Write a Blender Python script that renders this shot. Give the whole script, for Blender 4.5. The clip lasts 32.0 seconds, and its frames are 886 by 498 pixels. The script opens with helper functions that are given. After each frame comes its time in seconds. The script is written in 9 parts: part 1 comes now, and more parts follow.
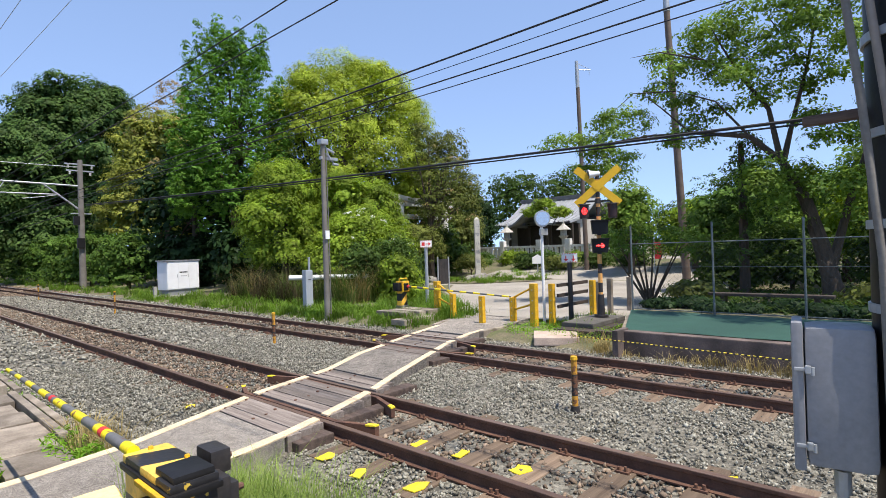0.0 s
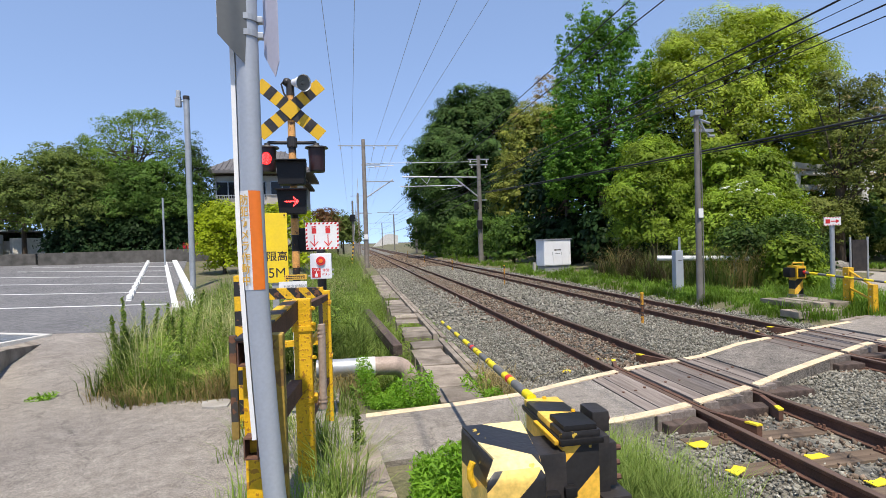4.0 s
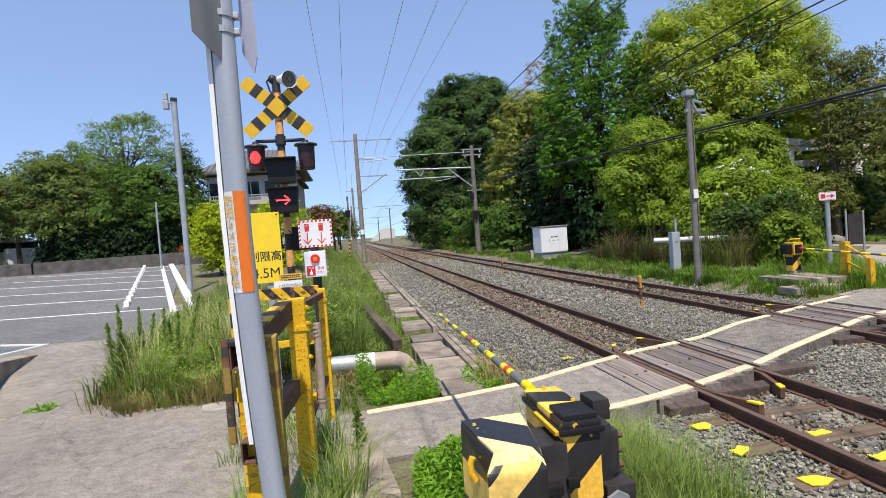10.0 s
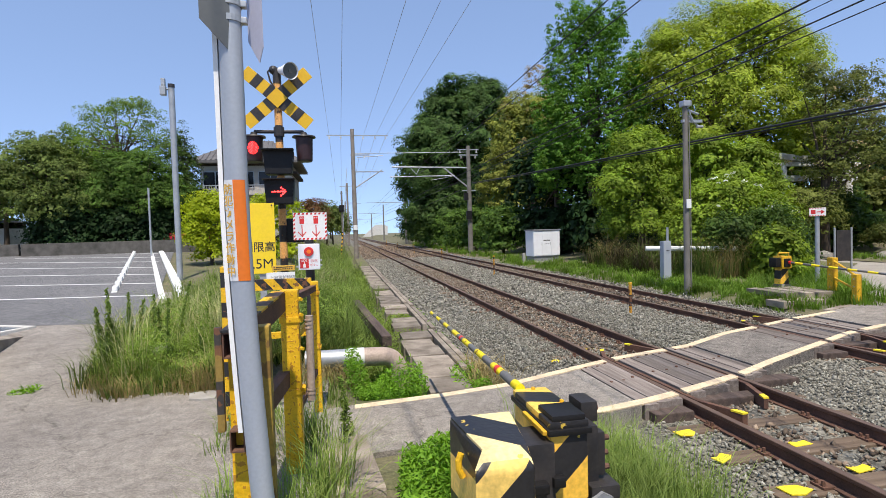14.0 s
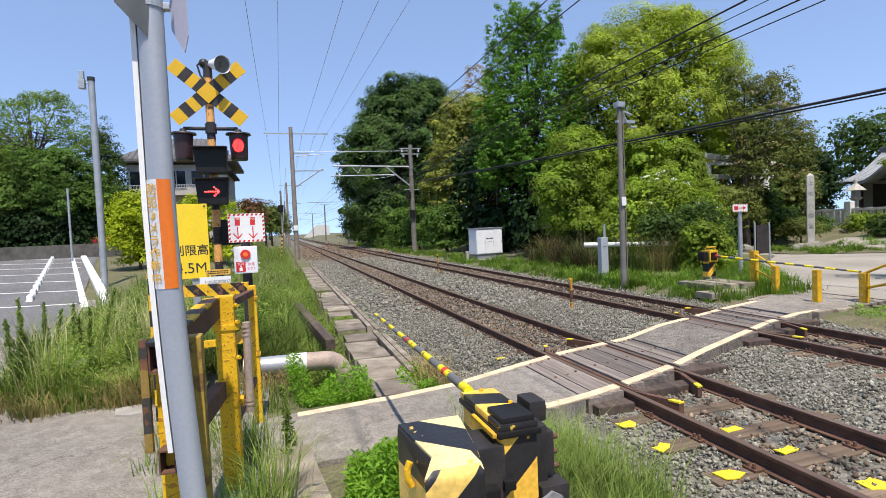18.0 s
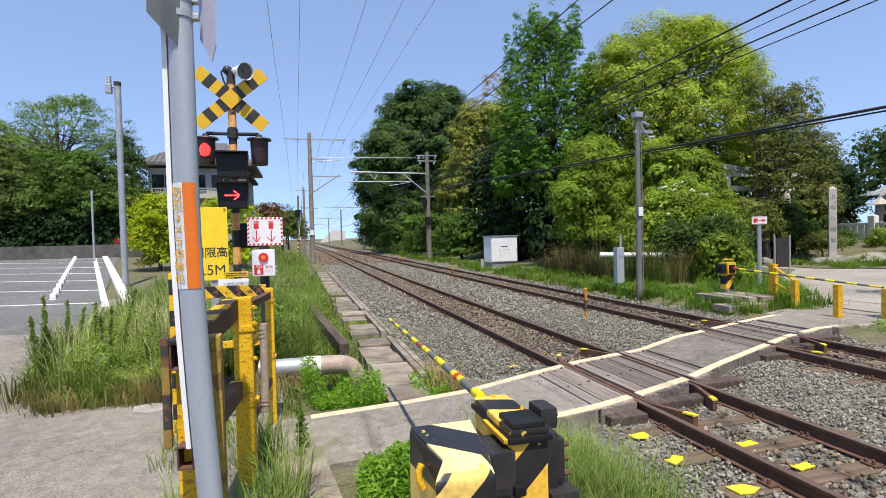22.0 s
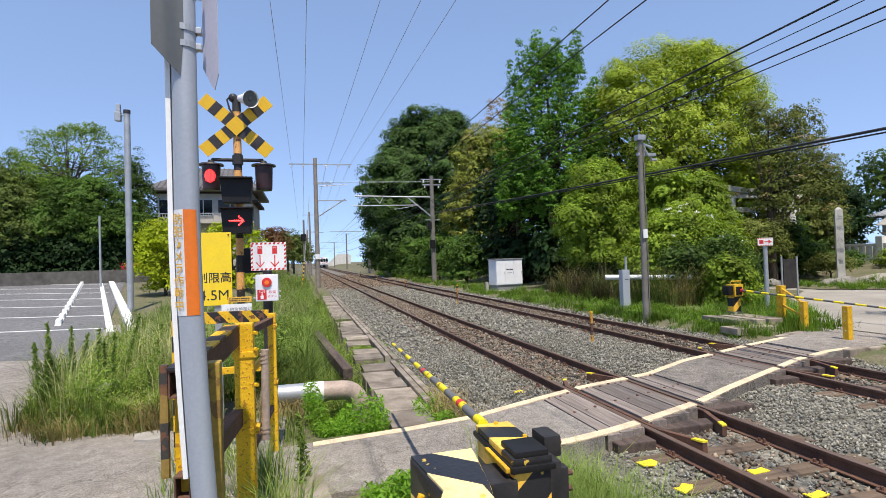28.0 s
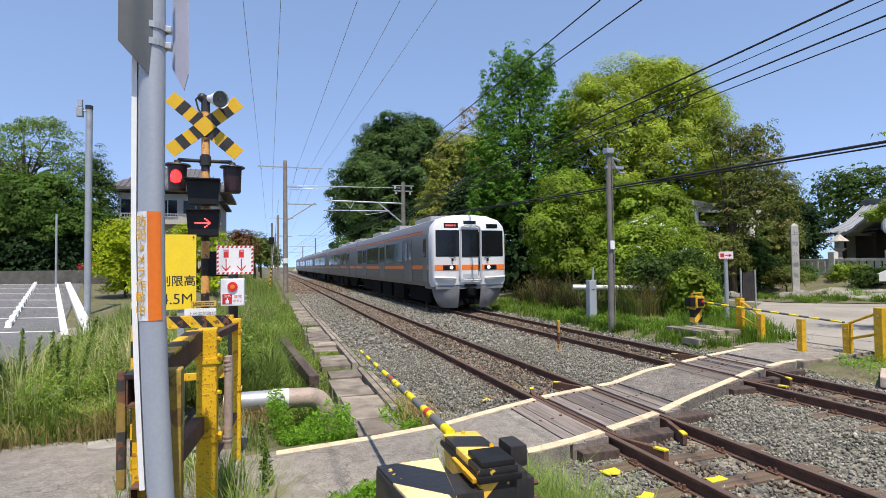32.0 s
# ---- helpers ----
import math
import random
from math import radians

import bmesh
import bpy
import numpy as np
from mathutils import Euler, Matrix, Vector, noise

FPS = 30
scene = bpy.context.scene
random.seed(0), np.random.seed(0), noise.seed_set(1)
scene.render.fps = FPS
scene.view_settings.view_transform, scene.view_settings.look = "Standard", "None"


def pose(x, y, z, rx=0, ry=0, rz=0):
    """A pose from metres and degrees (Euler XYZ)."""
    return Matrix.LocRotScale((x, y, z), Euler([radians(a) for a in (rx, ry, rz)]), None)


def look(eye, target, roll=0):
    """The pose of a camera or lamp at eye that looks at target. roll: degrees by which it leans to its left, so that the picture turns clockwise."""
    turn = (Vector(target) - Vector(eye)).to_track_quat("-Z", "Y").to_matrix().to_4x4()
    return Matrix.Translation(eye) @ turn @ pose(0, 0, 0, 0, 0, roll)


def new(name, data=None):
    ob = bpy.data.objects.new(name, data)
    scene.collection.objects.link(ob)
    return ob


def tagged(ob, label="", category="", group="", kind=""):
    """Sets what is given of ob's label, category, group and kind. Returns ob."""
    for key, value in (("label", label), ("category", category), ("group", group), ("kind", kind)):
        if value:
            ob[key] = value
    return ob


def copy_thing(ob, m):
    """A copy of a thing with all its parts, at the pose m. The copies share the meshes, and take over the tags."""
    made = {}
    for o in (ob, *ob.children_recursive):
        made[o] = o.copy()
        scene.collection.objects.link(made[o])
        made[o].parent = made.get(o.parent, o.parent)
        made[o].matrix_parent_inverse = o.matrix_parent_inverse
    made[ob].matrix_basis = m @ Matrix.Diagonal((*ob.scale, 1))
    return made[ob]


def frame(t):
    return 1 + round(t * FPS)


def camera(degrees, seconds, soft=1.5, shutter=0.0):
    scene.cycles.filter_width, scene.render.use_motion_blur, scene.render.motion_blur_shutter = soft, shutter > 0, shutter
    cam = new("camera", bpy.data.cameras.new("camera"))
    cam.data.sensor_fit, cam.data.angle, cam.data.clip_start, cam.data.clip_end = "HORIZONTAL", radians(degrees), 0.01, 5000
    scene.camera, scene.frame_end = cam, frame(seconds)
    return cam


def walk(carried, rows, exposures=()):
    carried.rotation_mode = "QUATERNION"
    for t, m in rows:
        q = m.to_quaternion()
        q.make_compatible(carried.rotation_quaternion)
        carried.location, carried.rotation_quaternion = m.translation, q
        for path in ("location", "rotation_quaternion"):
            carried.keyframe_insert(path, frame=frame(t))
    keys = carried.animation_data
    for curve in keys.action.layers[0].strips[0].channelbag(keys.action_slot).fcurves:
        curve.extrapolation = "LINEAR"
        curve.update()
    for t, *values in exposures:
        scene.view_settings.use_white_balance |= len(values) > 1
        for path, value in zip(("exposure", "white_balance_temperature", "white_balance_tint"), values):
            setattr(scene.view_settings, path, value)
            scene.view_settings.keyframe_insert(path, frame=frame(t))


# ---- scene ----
cam = camera(80.0, 32.0, 0.6)

PATH = [
    (0, look((-3.942, 0.096, 1.821), (-2.4554, 1.4339, 1.8281), -1.79)),
    (0.5, look((-3.951, 0.090, 1.826), (-2.4872, 1.4530, 1.8178), -1.97)),
    (1, look((-3.972, 0.078, 1.835), (-2.5379, 1.4717, 1.8108), -2.16)),
    (1.5, look((-4.015, 0.057, 1.844), (-2.7975, 1.6428, 1.8081), -2.77)),
    (2, look((-4.063, 0.023, 1.852), (-3.2853, 1.8652, 1.7994), -3.35)),
    (2.5, look((-4.090, -0.024, 1.851), (-3.6841, 1.9341, 1.8169), -2.07)),
    (3, look((-4.084, -0.074, 1.851), (-3.7698, 1.9010, 1.8175), -2.32)),
    (3.5, look((-4.086, -0.065, 1.850), (-3.7500, 1.9067, 1.8159), -1.65)),
    (5.5, look((-4.059, -0.053, 1.856), (-3.7112, 1.9160, 1.8421), -2.18)),
    (6, look((-4.060, -0.047, 1.856), (-3.6988, 1.9196, 1.8342), -2.32)),
    (6.5, look((-4.058, -0.030, 1.855), (-3.6393, 1.9253, 1.8359), -1.86)),
    (7, look((-4.065, -0.017, 1.858), (-3.6105, 1.9302, 1.8537), -0.94)),
    (7.5, look((-4.067, -0.022, 1.859), (-3.6398, 1.9314, 1.8504), -1.26)),
    (8, look((-4.063, -0.023, 1.858), (-3.6372, 1.9307, 1.8474), -1.74)),
    (8.5, look((-4.060, -0.025, 1.857), (-3.6462, 1.9312, 1.8401), -2.01)),
    (9, look((-4.062, -0.024, 1.857), (-3.6618, 1.9358, 1.8301), -2.06)),
    (9.5, look((-4.043, 0.001, 1.852), (-3.6100, 1.9538, 1.8215), -2.47)),
    (10, look((-4.041, -0.015, 1.856), (-3.6965, 1.9539, 1.7930), -4.23)),
    (10.5, look((-4.045, -0.032, 1.855), (-3.7506, 1.9454, 1.7858), -4.45)),
    (11, look((-4.048, -0.029, 1.851), (-3.7596, 1.9468, 1.7422), -4.19)),
    (11.5, look((-4.057, -0.010, 1.849), (-3.7165, 1.9583, 1.7412), -2.52)),
    (12, look((-4.063, -0.023, 1.847), (-3.7249, 1.9462, 1.7545), -1.78)),
    (12.5, look((-4.066, -0.025, 1.846), (-3.7158, 1.9423, 1.7673), -2.06)),
    (13, look((-4.068, -0.018, 1.848), (-3.7077, 1.9475, 1.7695), -1.97)),
    (13.5, look((-4.066, -0.026, 1.851), (-3.7132, 1.9412, 1.7816), -1.82)),
    (14, look((-4.070, -0.031, 1.849), (-3.6959, 1.9326, 1.7813), -1.72)),
    (14.5, look((-4.072, -0.021, 1.852), (-3.6763, 1.9386, 1.7846), -1.49)),
    (15, look((-4.066, 0.002, 1.854), (-3.6049, 1.9469, 1.7775), -0.78)),
    (15.5, look((-4.061, 0.033, 1.857), (-3.4765, 1.9431, 1.7692), -0.69)),
    (17.5, look((-4.058, 0.052, 1.856), (-3.4765, 1.9642, 1.7737), -2.50)),
    (18, look((-4.058, 0.050, 1.856), (-3.4772, 1.9621, 1.7767), -2.46)),
    (18.5, look((-4.054, 0.051, 1.856), (-3.4871, 1.9673, 1.7725), -2.50)),
    (19, look((-4.055, 0.049, 1.856), (-3.4786, 1.9629, 1.7875), -2.55)),
    (19.5, look((-4.054, 0.043, 1.856), (-3.4889, 1.9604, 1.7819), -2.68)),
    (20, look((-4.058, 0.033, 1.856), (-3.4902, 1.9501, 1.7982), -2.57)),
    (20.5, look((-4.064, 0.027, 1.854), (-3.5051, 1.9467, 1.7963), -2.34)),
    (21, look((-4.063, 0.012, 1.853), (-3.5350, 1.9410, 1.8048), -2.48)),
    (21.5, look((-4.067, 0.007, 1.855), (-3.5428, 1.9367, 1.8099), -1.80)),
    (22, look((-4.072, 0.009, 1.853), (-3.5438, 1.9376, 1.8027), -1.43)),
    (22.5, look((-4.073, 0.005, 1.855), (-3.5558, 1.9360, 1.8131), -1.56)),
    (23, look((-4.064, -0.000, 1.855), (-3.5834, 1.9409, 1.8239), -2.71)),
    (23.5, look((-4.055, -0.010, 1.854), (-3.6261, 1.9436, 1.8307), -2.45)),
    (24, look((-4.042, -0.018, 1.852), (-3.6473, 1.9423, 1.8319), -2.39)),
    (24.5, look((-4.041, -0.019, 1.858), (-3.6335, 1.9385, 1.8604), -1.89)),
    (25, look((-4.045, 0.000, 1.858), (-3.5870, 1.9470, 1.8545), -1.57)),
    (25.5, look((-4.052, 0.001, 1.861), (-3.5706, 1.9418, 1.8861), -1.05)),
    (27.5, look((-4.045, 0.005, 1.863), (-3.5294, 1.9372, 1.9100), -1.91)),
    (28, look((-4.044, 0.010, 1.861), (-3.5328, 1.9435, 1.8988), -1.78)),
    (28.5, look((-4.041, 0.012, 1.862), (-3.5219, 1.9433, 1.9120), -2.02)),
    (29, look((-4.032, 0.019, 1.865), (-3.5068, 1.9485, 1.9049), -2.02)),
    (29.5, look((-4.038, 0.021, 1.864), (-3.5069, 1.9488, 1.8986), -1.71)),
    (30, look((-4.043, 0.011, 1.864), (-3.5270, 1.9423, 1.9141), -1.94)),
    (30.5, look((-4.049, 0.007, 1.864), (-3.5375, 1.9404, 1.9031), -1.56)),
    (31, look((-4.056, 0.015, 1.865), (-3.5146, 1.9399, 1.9060), -1.04)),
    (31.5, look((-4.048, 0.016, 1.869), (-3.4699, 1.9299, 1.9169), -0.96)),
    (32, look((-4.048, 0.010, 1.871), (-3.4286, 1.9105, 1.9321), -0.65)),
]
walk(cam, PATH, [(0.0, 0.47), (1.2, 0.49), (2.2, 0.42), (3.5, 0.27), (6.0, 0.26), (10.0, 0.27), (15.0, 0.22), (18.0, 0.3), (24.0, 0.3), (28.0, 0.26), (32.0, 0.23)])

# world, sun and exposure
SUN_AZ, SUN_EL = math.atan2(-0.06, -1.0), radians(66)
world = bpy.data.worlds.new("sky")
scene.world = world
world.use_nodes = True
wn = world.node_tree.nodes
sky = wn.new("ShaderNodeTexSky")
sky.sky_type, sky.sun_disc = "NISHITA", False
sky.sun_elevation, sky.sun_rotation = SUN_EL, SUN_AZ
sky.altitude = 1800
sky.air_density, sky.dust_density, sky.ozone_density = 0.5, 0.0, 3.0
way, split, lift, join = wn.new("ShaderNodeTexCoord"), wn.new("ShaderNodeSeparateXYZ"), wn.new("ShaderNodeMapRange"), wn.new("ShaderNodeCombineXYZ")
lift.inputs["To Min"].default_value, lift.inputs["To Max"].default_value = 0.085, 1.0
world.node_tree.links.new(way.outputs["Generated"], split.inputs[0])
world.node_tree.links.new(split.outputs["Z"], lift.inputs["Value"])
for axis in "XY":
    world.node_tree.links.new(split.outputs[axis], join.inputs[axis])
world.node_tree.links.new(lift.outputs["Result"], join.inputs["Z"])
world.node_tree.links.new(join.outputs["Vector"], sky.inputs["Vector"])
even, tone = wn.new("ShaderNodeGamma"), wn.new("ShaderNodeHueSaturation")
even.inputs["Gamma"].default_value, tone.inputs["Saturation"].default_value = 0.5, 1.28
tone.inputs["Hue"].default_value = 0.508
world.node_tree.links.new(sky.outputs["Color"], even.inputs["Color"])
world.node_tree.links.new(even.outputs["Color"], tone.inputs["Color"])
world.node_tree.links.new(tone.outputs["Color"], wn["Background"].inputs["Color"])
wn["Background"].inputs["Strength"].default_value = 0.475
sun = new("sun", bpy.data.lights.new("sun", "SUN"))
sun.data.energy, sun.data.angle, sun.data.color = 5.0, radians(0.53), (1.0, 0.91, 0.8)
to_sun = Vector((math.sin(SUN_AZ) * math.cos(SUN_EL), math.cos(SUN_AZ) * math.cos(SUN_EL), math.sin(SUN_EL)))
sun.matrix_world = look(to_sun * 50, (0, 0, 0))

# ---- materials ----


def surf(name, color, rough=0.7, metal=0.0, other=None, scale=3.0, amount=0.5, grain=60.0, bump=0.15, island=0.0, random_tone=0.0,
         stretch=(1, 1, 1), spec=0.4, speckle=0.22):
    """A surface of two tones laid in patches, with fine grain and relief."""
    m = bpy.data.materials.new(name)
    m.use_nodes = True
    nt = m.node_tree
    n, link = nt.nodes, nt.links.new
    b = n["Principled BSDF"]
    b.inputs["Roughness"].default_value, b.inputs["Metallic"].default_value = rough, metal
    b.inputs["Specular IOR Level"].default_value = spec
    co = n.new("ShaderNodeTexCoord")
    mp = n.new("ShaderNodeMapping")
    mp.inputs["Scale"].default_value = stretch
    link(co.outputs["Object"], mp.inputs["Vector"])
    big, fine = n.new("ShaderNodeTexNoise"), n.new("ShaderNodeTexNoise")
    big.inputs["Scale"].default_value, fine.inputs["Scale"].default_value = scale, grain
    big.inputs["Detail"].default_value, fine.inputs["Detail"].default_value = 5, 3
    for t in (big, fine):
        link(mp.outputs["Vector"], t.inputs["Vector"])
    other = other or tuple(c * 0.6 for c in color)
    ramp = n.new("ShaderNodeMapRange")
    ramp.inputs["From Min"].default_value, ramp.inputs["From Max"].default_value = 0.35, 0.68
    ramp.inputs["To Max"].default_value = amount
    link(big.outputs["Fac"], ramp.inputs["Value"])
    mix = n.new("ShaderNodeMix")
    mix.data_type = "RGBA"
    mix.inputs["A"].default_value, mix.inputs["B"].default_value = (*color, 1), (*other, 1)
    link(ramp.outputs["Result"], mix.inputs["Factor"])
    value = n.new("ShaderNodeMapRange")
    value.inputs["From Min"].default_value, value.inputs["From Max"].default_value = 0.25, 0.75
    value.inputs["To Min"].default_value, value.inputs["To Max"].default_value = 1 - speckle, 1 + speckle
    link(fine.outputs["Fac"], value.inputs["Value"])
    out = value.outputs["Result"]
    for amount_, node, socket in ((island, "ShaderNodeNewGeometry", "Random Per Island"), (random_tone, "ShaderNodeObjectInfo", "Random")):
        if amount_:
            src, r2, mul = n.new(node), n.new("ShaderNodeMapRange"), n.new("ShaderNodeMath")
            r2.inputs["To Min"].default_value, r2.inputs["To Max"].default_value = 1 - amount_, 1 + amount_
            mul.operation = "MULTIPLY"
            link(src.outputs[socket], r2.inputs["Value"])
            link(r2.outputs["Result"], mul.inputs[0])
            link(out, mul.inputs[1])
            out = mul.outputs[0]
    hsv = n.new("ShaderNodeHueSaturation")
    link(mix.outputs["Result"], hsv.inputs["Color"])
    link(out, hsv.inputs["Value"])
    link(hsv.outputs["Color"], b.inputs["Base Color"])
    if bump:
        bp = n.new("ShaderNodeBump")
        bp.inputs["Strength"].default_value, bp.inputs["Distance"].default_value = bump, 0.01
        link(fine.outputs["Fac"], bp.inputs["Height"])
        link(bp.outputs["Normal"], b.inputs["Normal"])
    return m


def asphalt(name, color, other, patch=0.7, speck=90.0, cracks=0.5):
    """Worn road surface: stone specks, stained patches, and fine wandering cracks."""
    m = surf(name, color, 0.93, 0, other, patch, 0.85, speck * 2.2, 0.9)
    nt = m.node_tree
    n, link = nt.nodes, nt.links.new
    b, hsv = n["Principled BSDF"], next(x for x in n if x.type == "HUE_SAT")
    co = next(x for x in n if x.type == "TEX_COORD")
    cell, tone_ = n.new("ShaderNodeTexVoronoi"), n.new("ShaderNodeMapRange")
    cell.inputs["Scale"].default_value = speck
    link(co.outputs["Object"], cell.inputs["Vector"])
    sep = n.new("ShaderNodeSeparateColor")
    link(cell.outputs["Color"], sep.inputs["Color"])
    tone_.inputs["To Min"].default_value, tone_.inputs["To Max"].default_value = 0.5, 1.5
    link(sep.outputs["Red"], tone_.inputs["Value"])
    bend, add, scale_ = n.new("ShaderNodeTexNoise"), n.new("ShaderNodeVectorMath"), n.new("ShaderNodeVectorMath")
    bend.inputs["Scale"].default_value, bend.inputs["Detail"].default_value = 2.4, 6
    link(co.outputs["Object"], bend.inputs["Vector"])
    scale_.operation = "SCALE"
    scale_.inputs["Scale"].default_value = 0.9
    link(bend.outputs["Color"], scale_.inputs[0])
    link(co.outputs["Object"], add.inputs[0])
    link(scale_.outputs["Vector"], add.inputs[1])
    crack, thin = n.new("ShaderNodeTexVoronoi"), n.new("ShaderNodeMapRange")
    crack.feature = "DISTANCE_TO_EDGE"
    crack.inputs["Scale"].default_value = 0.42
    link(add.outputs["Vector"], crack.inputs["Vector"])
    thin.inputs["From Max"].default_value = 0.006
    thin.inputs["To Min"].default_value = 1 - cracks
    link(crack.outputs["Distance"], thin.inputs["Value"])
    stain, spread = n.new("ShaderNodeTexNoise"), n.new("ShaderNodeMapRange")
    stain.inputs["Scale"].default_value, stain.inputs["Detail"].default_value = 7, 8
    link(co.outputs["Object"], stain.inputs["Vector"])
    spread.inputs["From Min"].default_value, spread.inputs["From Max"].default_value = 0.3, 0.7
    spread.inputs["To Min"].default_value, spread.inputs["To Max"].default_value = 0.8, 1.18
    link(stain.outputs["Fac"], spread.inputs["Value"])
    src = hsv.inputs["Value"].links[0].from_socket
    for extra in (tone_, thin, spread):
        mul = n.new("ShaderNodeMath")
        mul.operation = "MULTIPLY"
        link(src, mul.inputs[0])
        link(extra.outputs["Result"], mul.inputs[1])
        src = mul.outputs[0]
    link(src, hsv.inputs["Value"])
    return m


def glow(name, color, strength):
    m = bpy.data.materials.new(name)
    m.use_nodes = True
    b = m.node_tree.nodes["Principled BSDF"]
    b.inputs["Base Color"].default_value = (*[c * 0.5 for c in color], 1)
    b.inputs["Emission Color"].default_value, b.inputs["Emission Strength"].default_value = (*color, 1), strength
    return m


def leafy(name, color, tint, through_color=None, back=0.45, spread=0.5):
    """Leaves: tone varies from leaf to leaf and light shines through."""
    m = bpy.data.materials.new(name)
    m.use_nodes = True
    nt = m.node_tree
    n, link = nt.nodes, nt.links.new
    b = n["Principled BSDF"]
    b.inputs["Roughness"].default_value, b.inputs["Specular IOR Level"].default_value = 0.55, 0.12
    geo, mix, hsv = n.new("ShaderNodeNewGeometry"), n.new("ShaderNodeMix"), n.new("ShaderNodeHueSaturation")
    mix.data_type = "RGBA"
    mix.inputs["A"].default_value, mix.inputs["B"].default_value = (*color, 1), (*tint, 1)
    tame = n.new("ShaderNodeMapRange")
    tame.inputs["To Min"].default_value, tame.inputs["To Max"].default_value = 0.2, 0.8
    link(geo.outputs["Random Per Island"], tame.inputs["Value"])
    link(tame.outputs["Result"], mix.inputs["Factor"])
    co, big, r = n.new("ShaderNodeTexCoord"), n.new("ShaderNodeTexNoise"), n.new("ShaderNodeMapRange")
    big.inputs["Scale"].default_value = 0.9
    link(co.outputs["Object"], big.inputs["Vector"])
    r.inputs["From Min"].default_value, r.inputs["From Max"].default_value = 0.3, 0.7
    r.inputs["To Min"].default_value, r.inputs["To Max"].default_value = 1 - spread, 1 + spread
    link(big.outputs["Fac"], r.inputs["Value"])
    link(r.outputs["Result"], hsv.inputs["Value"])
    link(mix.outputs["Result"], hsv.inputs["Color"])
    link(hsv.outputs["Color"], b.inputs["Base Color"])
    tr, sh = n.new("ShaderNodeBsdfTranslucent"), n.new("ShaderNodeMixShader")
    sh.inputs["Fac"].default_value = back
    bright = n.new("ShaderNodeHueSaturation")
    bright.inputs["Value"].default_value, bright.inputs["Saturation"].default_value = 1.35, 1.1
    link(hsv.outputs["Color"], bright.inputs["Color"])
    link(bright.outputs["Color"], tr.inputs["Color"])
    link(b.outputs["BSDF"], sh.inputs[1])
    link(tr.outputs["BSDF"], sh.inputs[2])
    link(sh.outputs["Shader"], n["Material Output"].inputs["Surface"])
    return m


def stripes(name, a, b_, axis, period, rough=0.5, slant=0.0, wear=0.35, rust=(0.16, 0.07, 0.035), offset=0.0, cross=""):
    """Hazard paint in two colours along an axis, slanted, with chipped and rusty spots."""
    m = surf(name, a, rough, 0, rust, 15, wear, 40, 0.12)
    nt = m.node_tree
    n, link = nt.nodes, nt.links.new
    mix = next(x for x in n if x.type == "MIX")
    co = next(x for x in n if x.type == "TEX_COORD")
    sep, add, fr, gt = n.new("ShaderNodeSeparateXYZ"), n.new("ShaderNodeMath"), n.new("ShaderNodeMath"), n.new("ShaderNodeMath")
    link(co.outputs["Object"], sep.inputs[0])
    add.operation, fr.operation, gt.operation = "MULTIPLY_ADD", "FRACT", "GREATER_THAN"
    link(sep.outputs[cross or {"X": "Z", "Y": "Z", "Z": "X"}[axis]], add.inputs[0])
    add.inputs[1].default_value = slant
    link(sep.outputs[axis], add.inputs[2])
    mul = n.new("ShaderNodeMath")
    mul.operation = "MULTIPLY_ADD"
    link(add.outputs[0], mul.inputs[0])
    mul.inputs[1].default_value, mul.inputs[2].default_value = 1 / period, offset
    link(mul.outputs[0], fr.inputs[0])
    link(fr.outputs[0], gt.inputs[0])
    gt.inputs[1].default_value = 0.5
    two = n.new("ShaderNodeMix")
    two.data_type = "RGBA"
    two.inputs["A"].default_value, two.inputs["B"].default_value = (*a, 1), (*b_, 1)
    link(gt.outputs[0], two.inputs["Factor"])
    link(two.outputs["Result"], mix.inputs["A"])
    chip = mix.inputs["Factor"].links[0].from_node
    chip.inputs["From Min"].default_value, chip.inputs["From Max"].default_value = 0.7 - 0.35 * wear, 0.72 - 0.35 * wear
    chip.inputs["To Max"].default_value = 0.9
    return m


def chipped(m, start):
    """Turns a surface's soft second tone into sharp-edged chips."""
    mix = next(x for x in m.node_tree.nodes if x.type == "MIX")
    chip = mix.inputs["Factor"].links[0].from_node
    chip.inputs["From Min"].default_value, chip.inputs["From Max"].default_value = start, start + 0.03
    return m


